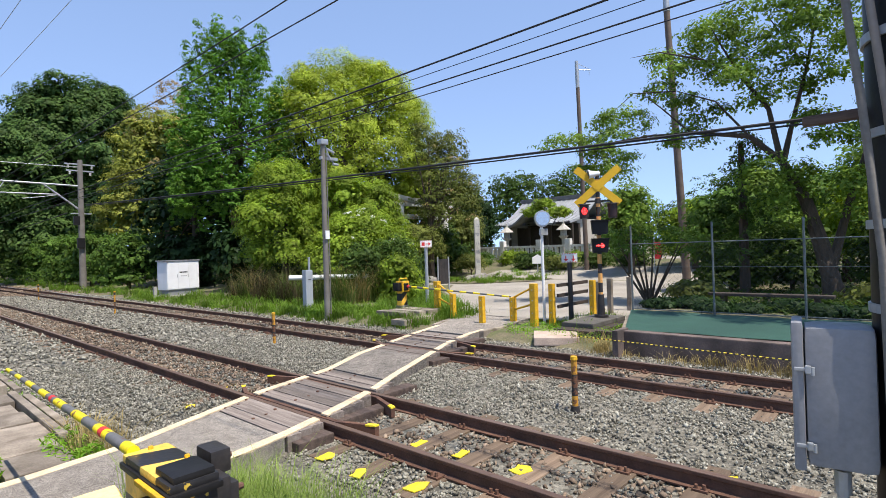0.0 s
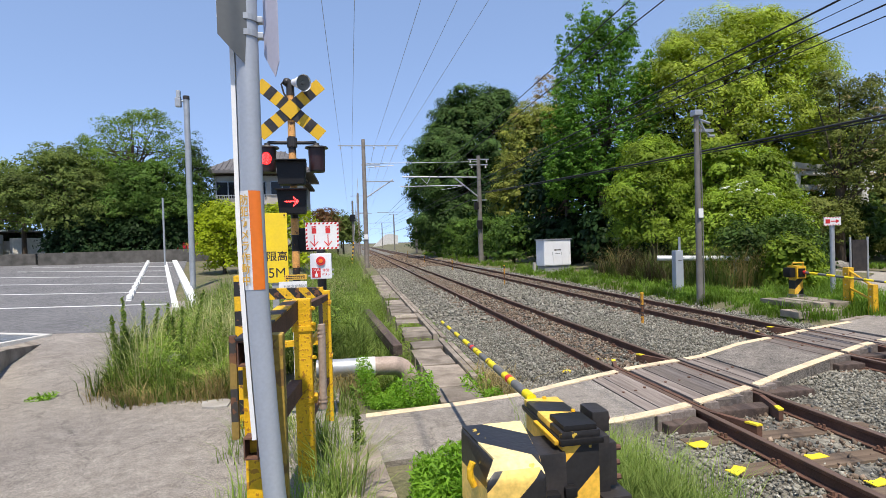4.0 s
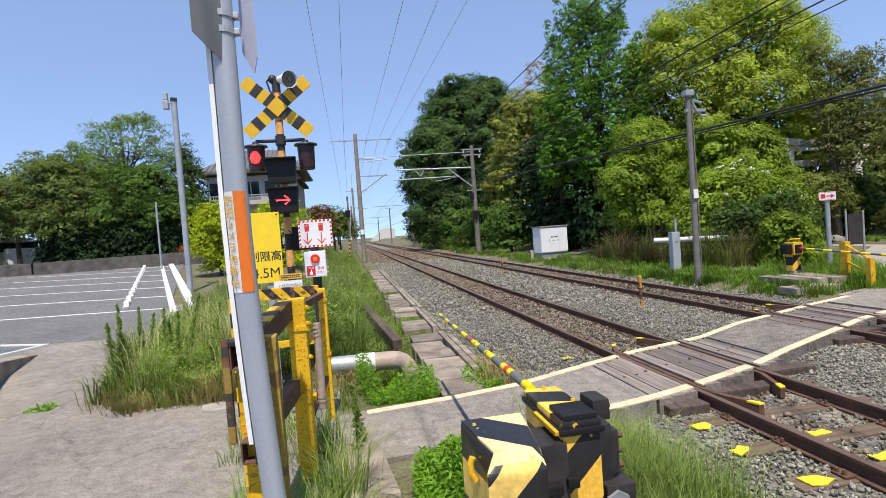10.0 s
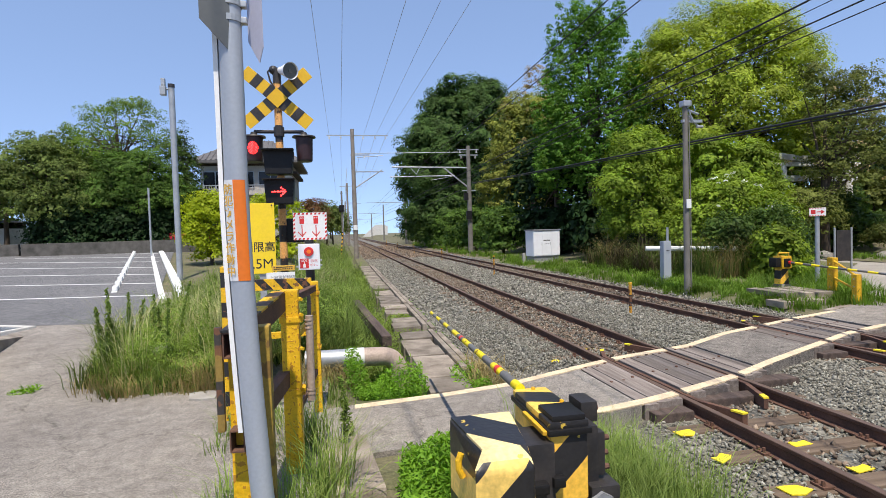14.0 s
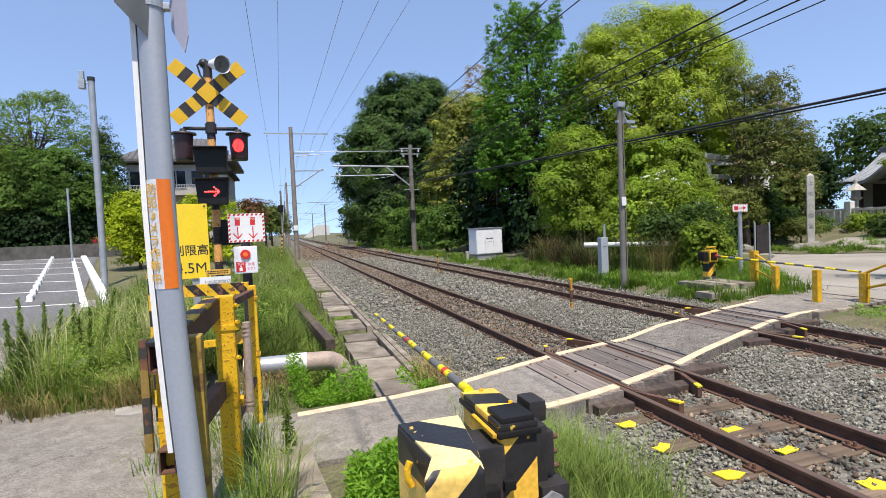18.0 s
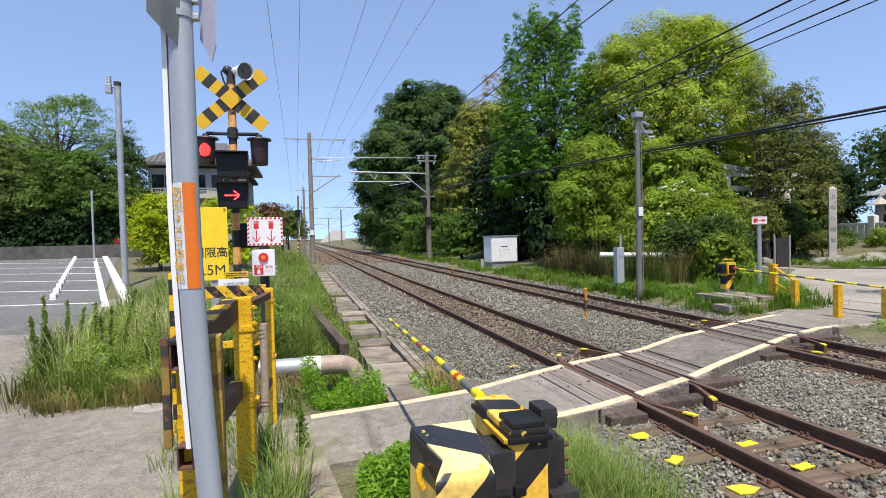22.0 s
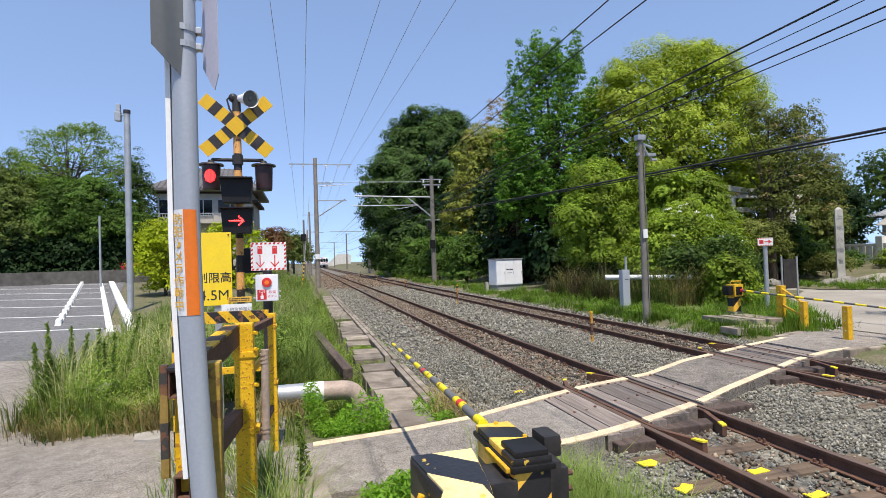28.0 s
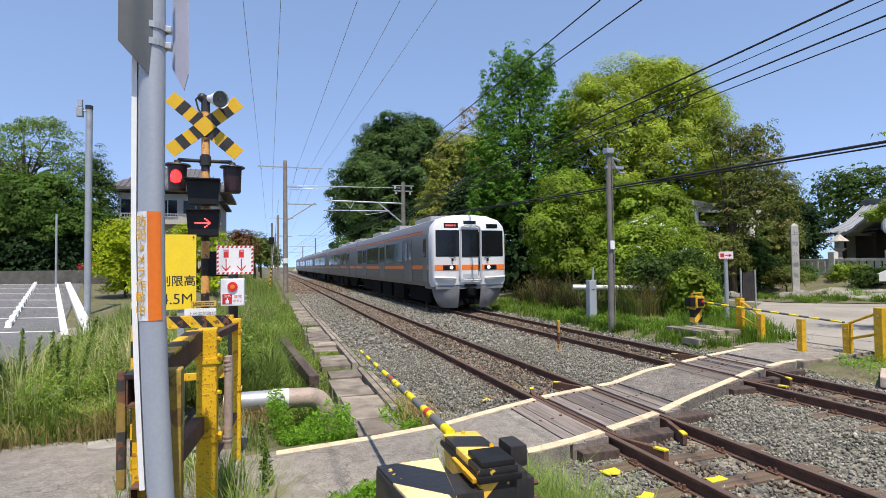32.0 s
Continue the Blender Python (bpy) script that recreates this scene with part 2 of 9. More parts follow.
YEL, BLK, RUST = (0.72, 0.42, 0.015), (0.022, 0.021, 0.022), (0.13, 0.055, 0.03)
M = {
    "ballast": surf("ballast_stone", (0.272, 0.264, 0.22), 0.9, 0, (0.152, 0.139, 0.108), 9, 0.8, 90, 0.3, island=0.6),
    "ballast_rusty": surf("rusty_ballast_stone", (0.23, 0.175, 0.125), 0.9, 0, (0.12, 0.084, 0.06), 8, 0.8, 90, 0.3, island=0.65),
    "bed": asphalt("ballast_bed", (0.19, 0.178, 0.145), (0.1, 0.09, 0.07), 3, 30, 0.0),
    "soil": surf("soil_and_grass", (0.16, 0.135, 0.085), 0.95, 0, (0.085, 0.1, 0.035), 1.6, 0.9, 30, 0.9, speckle=0.4),
    "asphalt": asphalt("asphalt", (0.33, 0.296, 0.254), (0.228, 0.203, 0.178), 0.6, 150, 0.45),
    "asphalt_dark": asphalt("parking_asphalt", (0.165, 0.163, 0.165), (0.125, 0.124, 0.127), 0.5, 60, 0.15),
    "concrete": surf("concrete", (0.42, 0.4, 0.36), 0.9, 0, (0.24, 0.22, 0.19), 2.2, 0.8, 70, 0.3),
    "concrete_pale": surf("pale_concrete", (0.62, 0.6, 0.56), 0.9, 0, (0.45, 0.43, 0.39), 2.2, 0.7, 70, 0.3),
    "concrete_old": surf("weathered_concrete", (0.31, 0.265, 0.215), 0.93, 0, (0.13, 0.105, 0.08), 3, 0.9, 60, 0.45, random_tone=0.3),
    "court": surf("forecourt_paving", (0.345, 0.315, 0.27), 0.9, 0, (0.225, 0.205, 0.175), 0.5, 0.8, 60, 0.3),
    "rail": surf("rusty_rail_steel", (0.14, 0.07, 0.045), 0.8, 0.0, (0.062, 0.034, 0.025), 5, 0.8, 60, 0.3),
    "railhead": surf("worn_railhead", (0.2, 0.135, 0.1), 0.5, 0.35, (0.11, 0.062, 0.045), 3, 0.8, 30, 0.05, stretch=(1, 0.1, 1)),
    "sleeper": surf("wooden_sleeper", (0.2, 0.145, 0.1), 0.9, 0, (0.11, 0.075, 0.05), 5, 0.9, 25, 0.5, stretch=(0.2, 3, 3), random_tone=0.3),
    "plank": surf("weathered_plank", (0.235, 0.2, 0.174), 0.9, 0, (0.125, 0.1, 0.086), 5, 0.9, 22, 0.6, stretch=(4, 0.25, 4), random_tone=0.3),
    "beam": surf("dark_timber", (0.12, 0.086, 0.07), 0.9, 0, (0.055, 0.04, 0.034), 5, 0.9, 22, 0.5, stretch=(3, 0.3, 3), random_tone=0.2),
    "cream": surf("worn_cream_line", (0.74, 0.59, 0.38), 0.85, 0, (0.42, 0.33, 0.24), 7, 0.7, 50, 0.2),
    "white_line": surf("white_road_paint", (0.78, 0.78, 0.76), 0.8, 0, (0.5, 0.5, 0.49), 4, 0.5, 60, 0.1),
    "yellow": surf("yellow_paint", YEL, 0.55, 0, (0.4, 0.2, 0.03), 7, 0.55, 40, 0.15),
    "yellow_chipped": chipped(surf("chipped_yellow_paint", (0.74, 0.43, 0.012), 0.5, 0, (0.28, 0.11, 0.02), 34, 0.75, 34, 0.5), 0.57),
    "ochre_steel": chipped(surf("chipped_ochre_steel", (0.36, 0.235, 0.04), 0.65, 0, (0.16, 0.085, 0.03), 9, 0.8, 40, 0.3), 0.5),
    "yellow_mark": surf("yellow_ground_paint", (0.85, 0.68, 0.02), 0.8, 0, (0.6, 0.42, 0.05), 9, 0.6, 40, 0.2),
    "black": surf("black_paint", BLK, 0.45, 0, (0.06, 0.05, 0.045), 6, 0.6, 50, 0.1),
    "black_plastic": surf("black_plastic", (0.011, 0.0105, 0.011), 0.45, 0, (0.018, 0.017, 0.017), 5, 0.6, 60, 0.05, spec=0.25),
    "lamp_shell": surf("dark_maroon_shell", (0.03, 0.014, 0.016), 0.4, 0, (0.05, 0.025, 0.025), 5, 0.6, 60, 0.05),
    "grey_metal": surf("galvanised_steel", (0.42, 0.44, 0.46), 0.5, 0.45, (0.3, 0.32, 0.34), 5, 0.7, 40, 0.08, speckle=0.1),
    "grey_paint": surf("grey_painted_steel", (0.4, 0.43, 0.475), 0.42, 0.1, (0.35, 0.38, 0.425), 1.2, 0.6, 60, 0.02, speckle=0.05),
    "sign_back": surf("dull_sign_back", (0.15, 0.155, 0.15), 0.5, 0.3, (0.11, 0.115, 0.11), 3, 0.5, 40, 0.02, speckle=0.05),
    "sign_pale": surf("pale_sign_back", (0.5, 0.5, 0.6), 0.45, 0.1, (0.44, 0.44, 0.53), 3, 0.5, 40, 0.02, speckle=0.05),
    "cabinet_grey": surf("grey_enamelled_steel", (0.235, 0.24, 0.255), 0.48, 0, (0.2, 0.205, 0.22), 3, 0.6, 50, 0.04, speckle=0.1),
    "white_paint": surf("white_painted_steel", (0.8, 0.81, 0.83), 0.5, 0, (0.7, 0.7, 0.72), 2.5, 0.5, 40, 0.05, speckle=0.05),
    "white": surf("white_plate", (0.78, 0.78, 0.77), 0.5, 0, (0.66, 0.66, 0.64), 3, 0.4, 40, 0.02, speckle=0.05),
    "orange": surf("orange_film", (0.85, 0.2, 0.02), 0.5, 0, (0.7, 0.16, 0.03), 4, 0.4, 40, 0.02, speckle=0.05),
    "red": surf("red_print", (0.62, 0.03, 0.03), 0.5, 0, (0.5, 0.04, 0.04), 4, 0.4, 40, 0.02, speckle=0.05),
    "sign_yellow": surf("yellow_sign_face", (0.86, 0.62, 0.02), 0.5, 0, (0.74, 0.5, 0.05), 5, 0.4, 40, 0.03, speckle=0.05),
    "crossbuck": surf("golden_board_face", (0.68, 0.41, 0.014), 0.5, 0, (0.58, 0.34, 0.02), 5, 0.4, 40, 0.02, speckle=0.06),
    "ochre": surf("ochre_letters", (0.72, 0.42, 0.06), 0.6),
    "wood_pole": surf("brown_steel_pole", (0.28, 0.245, 0.21), 0.7, 0.1, (0.18, 0.15, 0.13), 3, 0.8, 30, 0.2, speckle=0.12),
    "pole_concrete": surf("concrete_pole", (0.2, 0.188, 0.168), 0.9, 0, (0.13, 0.12, 0.108), 3, 0.8, 60, 0.2, speckle=0.12),
    "pole_brown": surf("weathered_brown_pole", (0.15, 0.112, 0.09), 0.8, 0, (0.09, 0.066, 0.054), 3, 0.8, 30, 0.2, speckle=0.12),
    "slab_pink": surf("pinkish_concrete", (0.52, 0.41, 0.33), 0.9, 0, (0.36, 0.27, 0.22), 3, 0.7, 70, 0.3),
    "fence_steel": surf("dull_fence_steel", (0.16, 0.18, 0.18), 0.6, 0.3, (0.1, 0.115, 0.115), 5, 0.7, 40, 0.08),
    # Grey darkened so that the shade under the trees is in the wall colour.
    "wall_shade": surf("shade_grey_old_wall", (0.12, 0.112, 0.1), 0.93, 0, (0.055, 0.052, 0.045), 2.5, 0.9, 40, 0.5),
    "bark": surf("bark", (0.09, 0.065, 0.045), 0.95, 0, (0.05, 0.04, 0.03), 6, 0.9, 30, 0.8, stretch=(3, 3, 0.4)),
    "wire": surf("cable", (0.02, 0.02, 0.022), 0.6, 0, (0.03, 0.03, 0.03), 5, 0.5, 40, 0),
    "wire_bright": surf("bare_aluminium_wire", (0.5, 0.52, 0.55), 0.4, 0.5, (0.4, 0.42, 0.45), 5, 0.5, 40, 0),
    "stem": surf("green_stem", (0.14, 0.2, 0.05), 0.7),
    "insulator": surf("porcelain", (0.6, 0.6, 0.58), 0.3, 0, (0.5, 0.5, 0.48), 5, 0.5, 40, 0),
    "stone": surf("granite", (0.47, 0.45, 0.4), 0.9, 0, (0.3, 0.28, 0.24), 3, 0.8, 90, 0.3, random_tone=0.12),
    "rock": surf("rough_rock", (0.28, 0.26, 0.23), 0.95, 0, (0.14, 0.13, 0.11), 4, 0.9, 30, 0.9),
    "plaster": surf("cream_plaster", (0.46, 0.43, 0.38), 0.9, 0, (0.37, 0.34, 0.3), 1.5, 0.6, 50, 0.1, speckle=0.1),
    "stone_pale": surf("pale_granite", (0.66, 0.64, 0.6), 0.9, 0, (0.5, 0.48, 0.44), 3, 0.7, 90, 0.2, random_tone=0.08),
    "roof_pale": surf("pale_shrine_roof", (0.31, 0.32, 0.33), 0.6, 0, (0.22, 0.23, 0.24), 2, 0.7, 40, 0.2),
    "rooftile": surf("grey_roof_tile", (0.135, 0.128, 0.125), 0.6, 0, (0.085, 0.08, 0.08), 3, 0.8, 40, 0.2, random_tone=0.15),
    "dark_wood": surf("dark_shrine_timber", (0.06, 0.045, 0.035), 0.8, 0, (0.035, 0.028, 0.024), 3, 0.8, 30, 0.3),
    "mirror": surf("mirror_face", (0.55, 0.57, 0.6), 0.18, 0.9, (0.5, 0.52, 0.55), 1, 0.4, 20, 0, speckle=0.03),
    "glass_dark": surf("dark_window_glass", (0.008, 0.009, 0.011), 0.1, 0, (0.012, 0.013, 0.015), 1, 0.4, 20, 0, spec=0.35, speckle=0.05),
    "green_sheet": surf("green_weed_sheet", (0.026, 0.078, 0.058), 0.75, 0, (0.019, 0.058, 0.045), 1.4, 0.8, 60, 0.15),
    "wall_stained": surf("stained_old_wall", (0.17, 0.13, 0.115), 0.93, 0, (0.065, 0.052, 0.046), 2.5, 0.9, 40, 0.5),
    "slab_dark": asphalt("cracked_crossing_asphalt", (0.225, 0.2, 0.172), (0.145, 0.13, 0.114), 2.0, 80, 0.6),
    "mesh_wire": surf("fence_wire", (0.06, 0.075, 0.075), 0.6, 0.3),
    "steel_body": surf("brushed_stainless_body", (0.19, 0.19, 0.19), 0.45, 0.5, (0.2, 0.2, 0.2), 1.5, 0.5, 25, 0.03, stretch=(1, 0.1, 1), speckle=0.06),
    "train_white": surf("white_cab_enamel", (0.7, 0.7, 0.7), 0.35, 0, (0.56, 0.56, 0.55), 2, 0.4, 40, 0.01, speckle=0.05),
    "door_grey": surf("satin_door_steel", (0.2, 0.2, 0.2), 0.45, 0.4, (0.17, 0.17, 0.17), 2, 0.5, 40, 0.02, speckle=0.05),
    "train_grey": surf("grey_train_skirt", (0.24, 0.245, 0.255), 0.5, 0, (0.1, 0.1, 0.11), 3, 0.6, 40, 0.03, speckle=0.06),
    "underframe": surf("dark_underframe", (0.01, 0.0095, 0.009), 0.9, 0, (0.006, 0.006, 0.006), 3, 0.7, 40, 0.1, spec=0.08),
    "train_orange": surf("orange_stripe", (0.8, 0.2, 0.03), 0.4, 0, (0.72, 0.18, 0.03), 3, 0.3, 40, 0),
    "train_pink": surf("faded_pink_line", (0.5, 0.28, 0.3), 0.4, 0, (0.42, 0.25, 0.27), 3, 0.3, 40, 0),
    "silver": surf("bright_steel_tube", (0.62, 0.63, 0.64), 0.35, 0.4, (0.5, 0.51, 0.52), 3, 0.4, 40, 0.01, speckle=0.05),
    "pipe_white": surf("white_pvc", (0.76, 0.76, 0.73), 0.5, 0, (0.55, 0.54, 0.5), 4, 0.5, 40, 0.03, speckle=0.05),
    "pipe_brown": surf("brown_duct", (0.4, 0.31, 0.25), 0.55, 0, (0.28, 0.21, 0.17), 5, 0.7, 40, 0.05),
    "red_car": surf("red_car_paint", (0.4, 0.02, 0.03), 0.25, 0, (0.34, 0.02, 0.03), 3, 0.3, 40, 0),
    "mast_orange": stripes("orange_black_mast", (0.72, 0.37, 0.12), (0.03, 0.026, 0.026), "Z", 0.44, 0.5, 0, 0.2, offset=0.25),
    "arm": stripes("yellow_black_arm", (0.75, 0.6, 0.01), (0.13, 0.13, 0.13), "Y", 0.46, 0.5, 0, 0.12, offset=0.3),
    "hazard_x": stripes("yellow_black_rail", YEL, BLK, "X", 0.2, 0.5, 0.9, 0.3),
    "hazard_z": stripes("yellow_black_post", YEL, BLK, "Z", 0.3, 0.5, 0.0, 0.3),
    "hazard_gate": stripes("yellow_black_cover", (0.8, 0.54, 0.14), BLK, "Z", 0.36, 0.36, -1.0, 0.08, (0.66, 0.45, 0.07), 0.889),
    "hazard_drive": stripes("yellow_black_housing", (0.8, 0.46, 0.06), BLK, "Z", 0.4, 0.36, -1.0, 0.05, (0.62, 0.42, 0.06), 0.75),
    # Yellow paled to cream: sunlight on the cover's top is put into it.
    "hazard_top": stripes("yellow_black_cover_top", (0.85, 0.66, 0.3), BLK, "X", 0.6, 0.3, 1.2, 0.1, (0.66, 0.45, 0.07), 0.433, "Y"),
    "hazard_lid": stripes("yellow_black_lid", (0.8, 0.52, 0.09), BLK, "Y", 0.36, 0.38, 0.35, 0.06, (0.62, 0.42, 0.06), 0.02, "X"),
    "hazard_dull": stripes("dull_banded_steel", (0.26, 0.17, 0.04), (0.045, 0.04, 0.035), "Z", 0.36, 0.6, 0.0, 0.4),
    "hazard_z2": stripes("yellow_black_strip", YEL, BLK, "Y", 0.34, 0.5, 0.0, 0.3),
    "post_band": stripes("banded_marker_post", (0.5, 0.25, 0.03), (0.035, 0.03, 0.028), "Z", 0.5, 0.7, 0.0, 0.5, offset=0.1),
    "rope": stripes("yellow_black_rope", (0.7, 0.55, 0.05), BLK, "Y", 0.08, 0.7, 0.0, 0.1),
    "lit_red": glow("lit_red_lens", (1.0, 0.012, 0.012), 0.75),
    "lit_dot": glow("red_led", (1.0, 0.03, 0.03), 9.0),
    "headlight": glow("headlight_lens", (1.0, 0.97, 0.9), 1.6),
    "led_text": glow("destination_led", (0.9, 0.12, 0.1), 0.7),
}
L = {
    "grass": leafy("grass_blade", (0.088, 0.155, 0.026), (0.25, 0.315, 0.08), back=0.28),
    "grass_dry": leafy("dry_grass_blade", (0.36, 0.28, 0.13), (0.24, 0.2, 0.08), back=0.3),
    "grass_pale": leafy("pale_seed_stalk", (0.34, 0.36, 0.14), (0.42, 0.38, 0.2), back=0.3),
    # Dead brown, darkened further: the shade under the trees is put into it.
    "reed_brown": leafy("shade_dark_dead_reed", (0.042, 0.036, 0.02), (0.09, 0.074, 0.037), back=0.25),
    "verge": leafy("verge_grass_blade", (0.075, 0.155, 0.018), (0.18, 0.27, 0.045), back=0.4),
    # Dark blade green with the shade between tufts put into it.
    "grass_dark": leafy("shade_dark_grass_blade", (0.0567, 0.0972, 0.0203), (0.113, 0.146, 0.0324), back=0.2),
    "wild": leafy("wild_herb_leaf", (0.1, 0.18, 0.024), (0.25, 0.32, 0.062), back=0.28, spread=0.55),
    "dock": leafy("upright_weed_leaf", (0.1, 0.175, 0.03), (0.23, 0.3, 0.06), back=0.28),
    "weed": leafy("weed_leaf", (0.117, 0.261, 0.0225), (0.225, 0.396, 0.0405), back=0.28, spread=0.3),
    "camphor": leafy("camphor_leaf", (0.182, 0.255, 0.025), (0.365, 0.43, 0.053), back=0.28),
    "bright": leafy("bright_green_leaf", (0.122, 0.203, 0.0178), (0.251, 0.332, 0.0373), back=0.28),
    "ginkgo": leafy("ginkgo_leaf", (0.068, 0.17, 0.021), (0.155, 0.29, 0.04), back=0.28),
    # Near-black leaf: the deep shade inside tree masses is put into its colour.
    "dark": leafy("dark_shade_leaf", (0.0113, 0.0308, 0.00972), (0.0292, 0.0583, 0.0154), back=0.2),
    "evergreen": leafy("evergreen_leaf", (0.042, 0.088, 0.021), (0.1, 0.165, 0.042), back=0.3),
    "privet": leafy("shrub_leaf", (0.0486, 0.107, 0.0162), (0.118, 0.194, 0.0348), back=0.28),
    "mid": leafy("mid_green_leaf", (0.0324, 0.0688, 0.013), (0.081, 0.126, 0.0243), back=0.3),
    "grove": leafy("grove_leaf", (0.07, 0.115, 0.024), (0.175, 0.215, 0.055), back=0.28),
    "cherry": leafy("cherry_leaf", (0.09, 0.162, 0.0225), (0.198, 0.288, 0.045), back=0.28),
    "olive": leafy("olive_leaf", (0.097, 0.128, 0.026), (0.185, 0.2, 0.052), back=0.3),
    "tawny": leafy("tawny_young_leaf", (0.162, 0.203, 0.0324), (0.324, 0.332, 0.0729), back=0.28),
    "yellow": leafy("yellow_green_leaf", (0.243, 0.332, 0.00972), (0.389, 0.437, 0.0243), back=0.28, spread=0.25),
    "tan": leafy("tan_young_leaf", (0.34, 0.251, 0.105), (0.405, 0.316, 0.162), back=0.28),
    "red": leafy("reddish_leaf", (0.178, 0.0486, 0.0324), (0.13, 0.113, 0.0405), back=0.3),
    "blossom": leafy("white_blossom", (0.7, 0.72, 0.6), (0.75, 0.75, 0.7), back=0.3),
}

# ---- building tools ----


def bmnew():
    return bmesh.new()


def box(bm, x0, x1, y0, y1, z0, z1, bevel=0.0):
    r = bmesh.ops.create_cube(bm, size=1.0, matrix=Matrix.LocRotScale(((x0 + x1) / 2, (y0 + y1) / 2, (z0 + z1) / 2), None,
                                                                      (abs(x1 - x0), abs(y1 - y0), abs(z1 - z0))))
    if bevel:
        edges = list({e for v in r["verts"] for e in v.link_edges})
        bmesh.ops.bevel(bm, geom=edges, offset=bevel, segments=2, affect="EDGES", profile=0.7)
    return bm


def cyl(bm, a, b, r0, r1=None, n=12, caps=True):
    a, b = Vector(a), Vector(b)
    d = b - a
    m = Matrix.Translation((a + b) / 2) @ d.to_track_quat("Z", "Y").to_matrix().to_4x4()
    bmesh.ops.create_cone(bm, cap_ends=caps, segments=n, radius1=r0, radius2=r0 if r1 is None else r1, depth=d.length, matrix=m)
    return bm


def tube(bm, pts, r, n=8):
    """One connected tube along a line of points."""
    pts = [Vector(p) for p in pts]
    k = len(pts)
    side, rings = None, []
    for i, p in enumerate(pts):
        d = (pts[min(i + 1, k - 1)] - pts[max(i - 1, 0)]).normalized()
        if side is None:
            side = d.orthogonal().normalized()
        side = (side - d * side.dot(d)).normalized()
        up = d.cross(side)
        rings.append([bm.verts.new(p + (side * math.cos(2 * math.pi * j / n) + up * math.sin(2 * math.pi * j / n)) * r) for j in range(n)])
    for a, b in zip(rings[:-1], rings[1:]):
        for j in range(n):
            bm.faces.new((a[j], a[(j + 1) % n], b[(j + 1) % n], b[j]))
    bm.faces.new(rings[0][::-1])
    bm.faces.new(rings[-1])
    return bm


def prism(bm, poly, z0, z1):
    """An upright prism over a polygon in plan."""
    lo = [bm.verts.new((x, y, z0)) for x, y in poly]
    hi = [bm.verts.new((x, y, z1)) for x, y in poly]
    k = len(poly)
    bm.faces.new(hi)
    bm.faces.new(lo[::-1])
    for i in range(k):
        bm.faces.new((lo[i], lo[(i + 1) % k], hi[(i + 1) % k], hi[i]))
    bmesh.ops.recalc_face_normals(bm, faces=bm.faces)
    return bm


def profile(bm, poly, y0, y1):
    """A section in x, z drawn out along y."""
    a = [bm.verts.new((x, y0, z)) for x, z in poly]
    b = [bm.verts.new((x, y1, z)) for x, z in poly]
    k = len(poly)
    bm.faces.new(a)
    bm.faces.new(b[::-1])
    for i in range(k):
        bm.faces.new((a[i], b[i], b[(i + 1) % k], a[(i + 1) % k]))
    bmesh.ops.recalc_face_normals(bm, faces=bm.faces)
    return bm


def part(name, bm, material, parent=None, label="", smooth=False, at=None):
    me = bpy.data.meshes.new(name)
    bm.to_mesh(me)
    bm.free()
    return part_of(name, me, material, parent, label, smooth, at)


def part_of(name, me, material, parent=None, label="", smooth=False, at=None):
    if material and not me.materials:
        me.materials.append(material)
    if smooth:
        me.polygons.foreach_set("use_smooth", [True] * len(me.polygons))
        me.set_sharp_from_angle(angle=radians(40))
    ob = new(name, me)
    ob.parent = parent
    if at is not None:
        ob.matrix_basis = at
    return tagged(ob, label) if label else ob


def thing(name, label, category, at=(0, 0, 0), turn=0.0, group="", kind=""):
    ob = new(name)
    ob.empty_display_size = 0.2
    ob.matrix_basis = pose(*at, 0, 0, turn)
    return tagged(ob, label, category, group, kind)


def raw(name, verts, faces_n, material, parent=None, label=""):
    """A mesh of many equal polygons: verts in runs of faces_n."""
    verts = np.asarray(verts, np.float32).reshape(-1, 3)
    me = bpy.data.meshes.new(name)
    k = len(verts) // faces_n
    me.vertices.add(len(verts))
    me.vertices.foreach_set("co", verts.ravel())
    me.loops.add(len(verts))
    me.loops.foreach_set("vertex_index", np.arange(len(verts), dtype=np.int32))
    me.polygons.add(k)
    me.polygons.foreach_set("loop_start", np.arange(0, len(verts), faces_n, dtype=np.int32))
    me.update(calc_edges=True)
    me.validate()
    return part_of(name, me, material, parent, label)


def text_mesh(body, size, material, parent, m, label="", name="lettering", bold=0.0):
    """Raised flat lettering, set upright by m, its middle at m's origin."""
    cu = bpy.data.curves.new(name, "FONT")
    cu.body, cu.size, cu.align_x, cu.align_y = body, size, "CENTER", "CENTER"
    cu.offset = bold
    tmp = bpy.data.objects.new("tmp", cu)
    me = bpy.data.meshes.new_from_object(tmp.evaluated_get(bpy.context.evaluated_depsgraph_get()))
    bpy.data.objects.remove(tmp)
    bpy.data.curves.remove(cu)
    return part_of(name, me, material, parent, label, at=m)


R3 = np.random.default_rng(7)


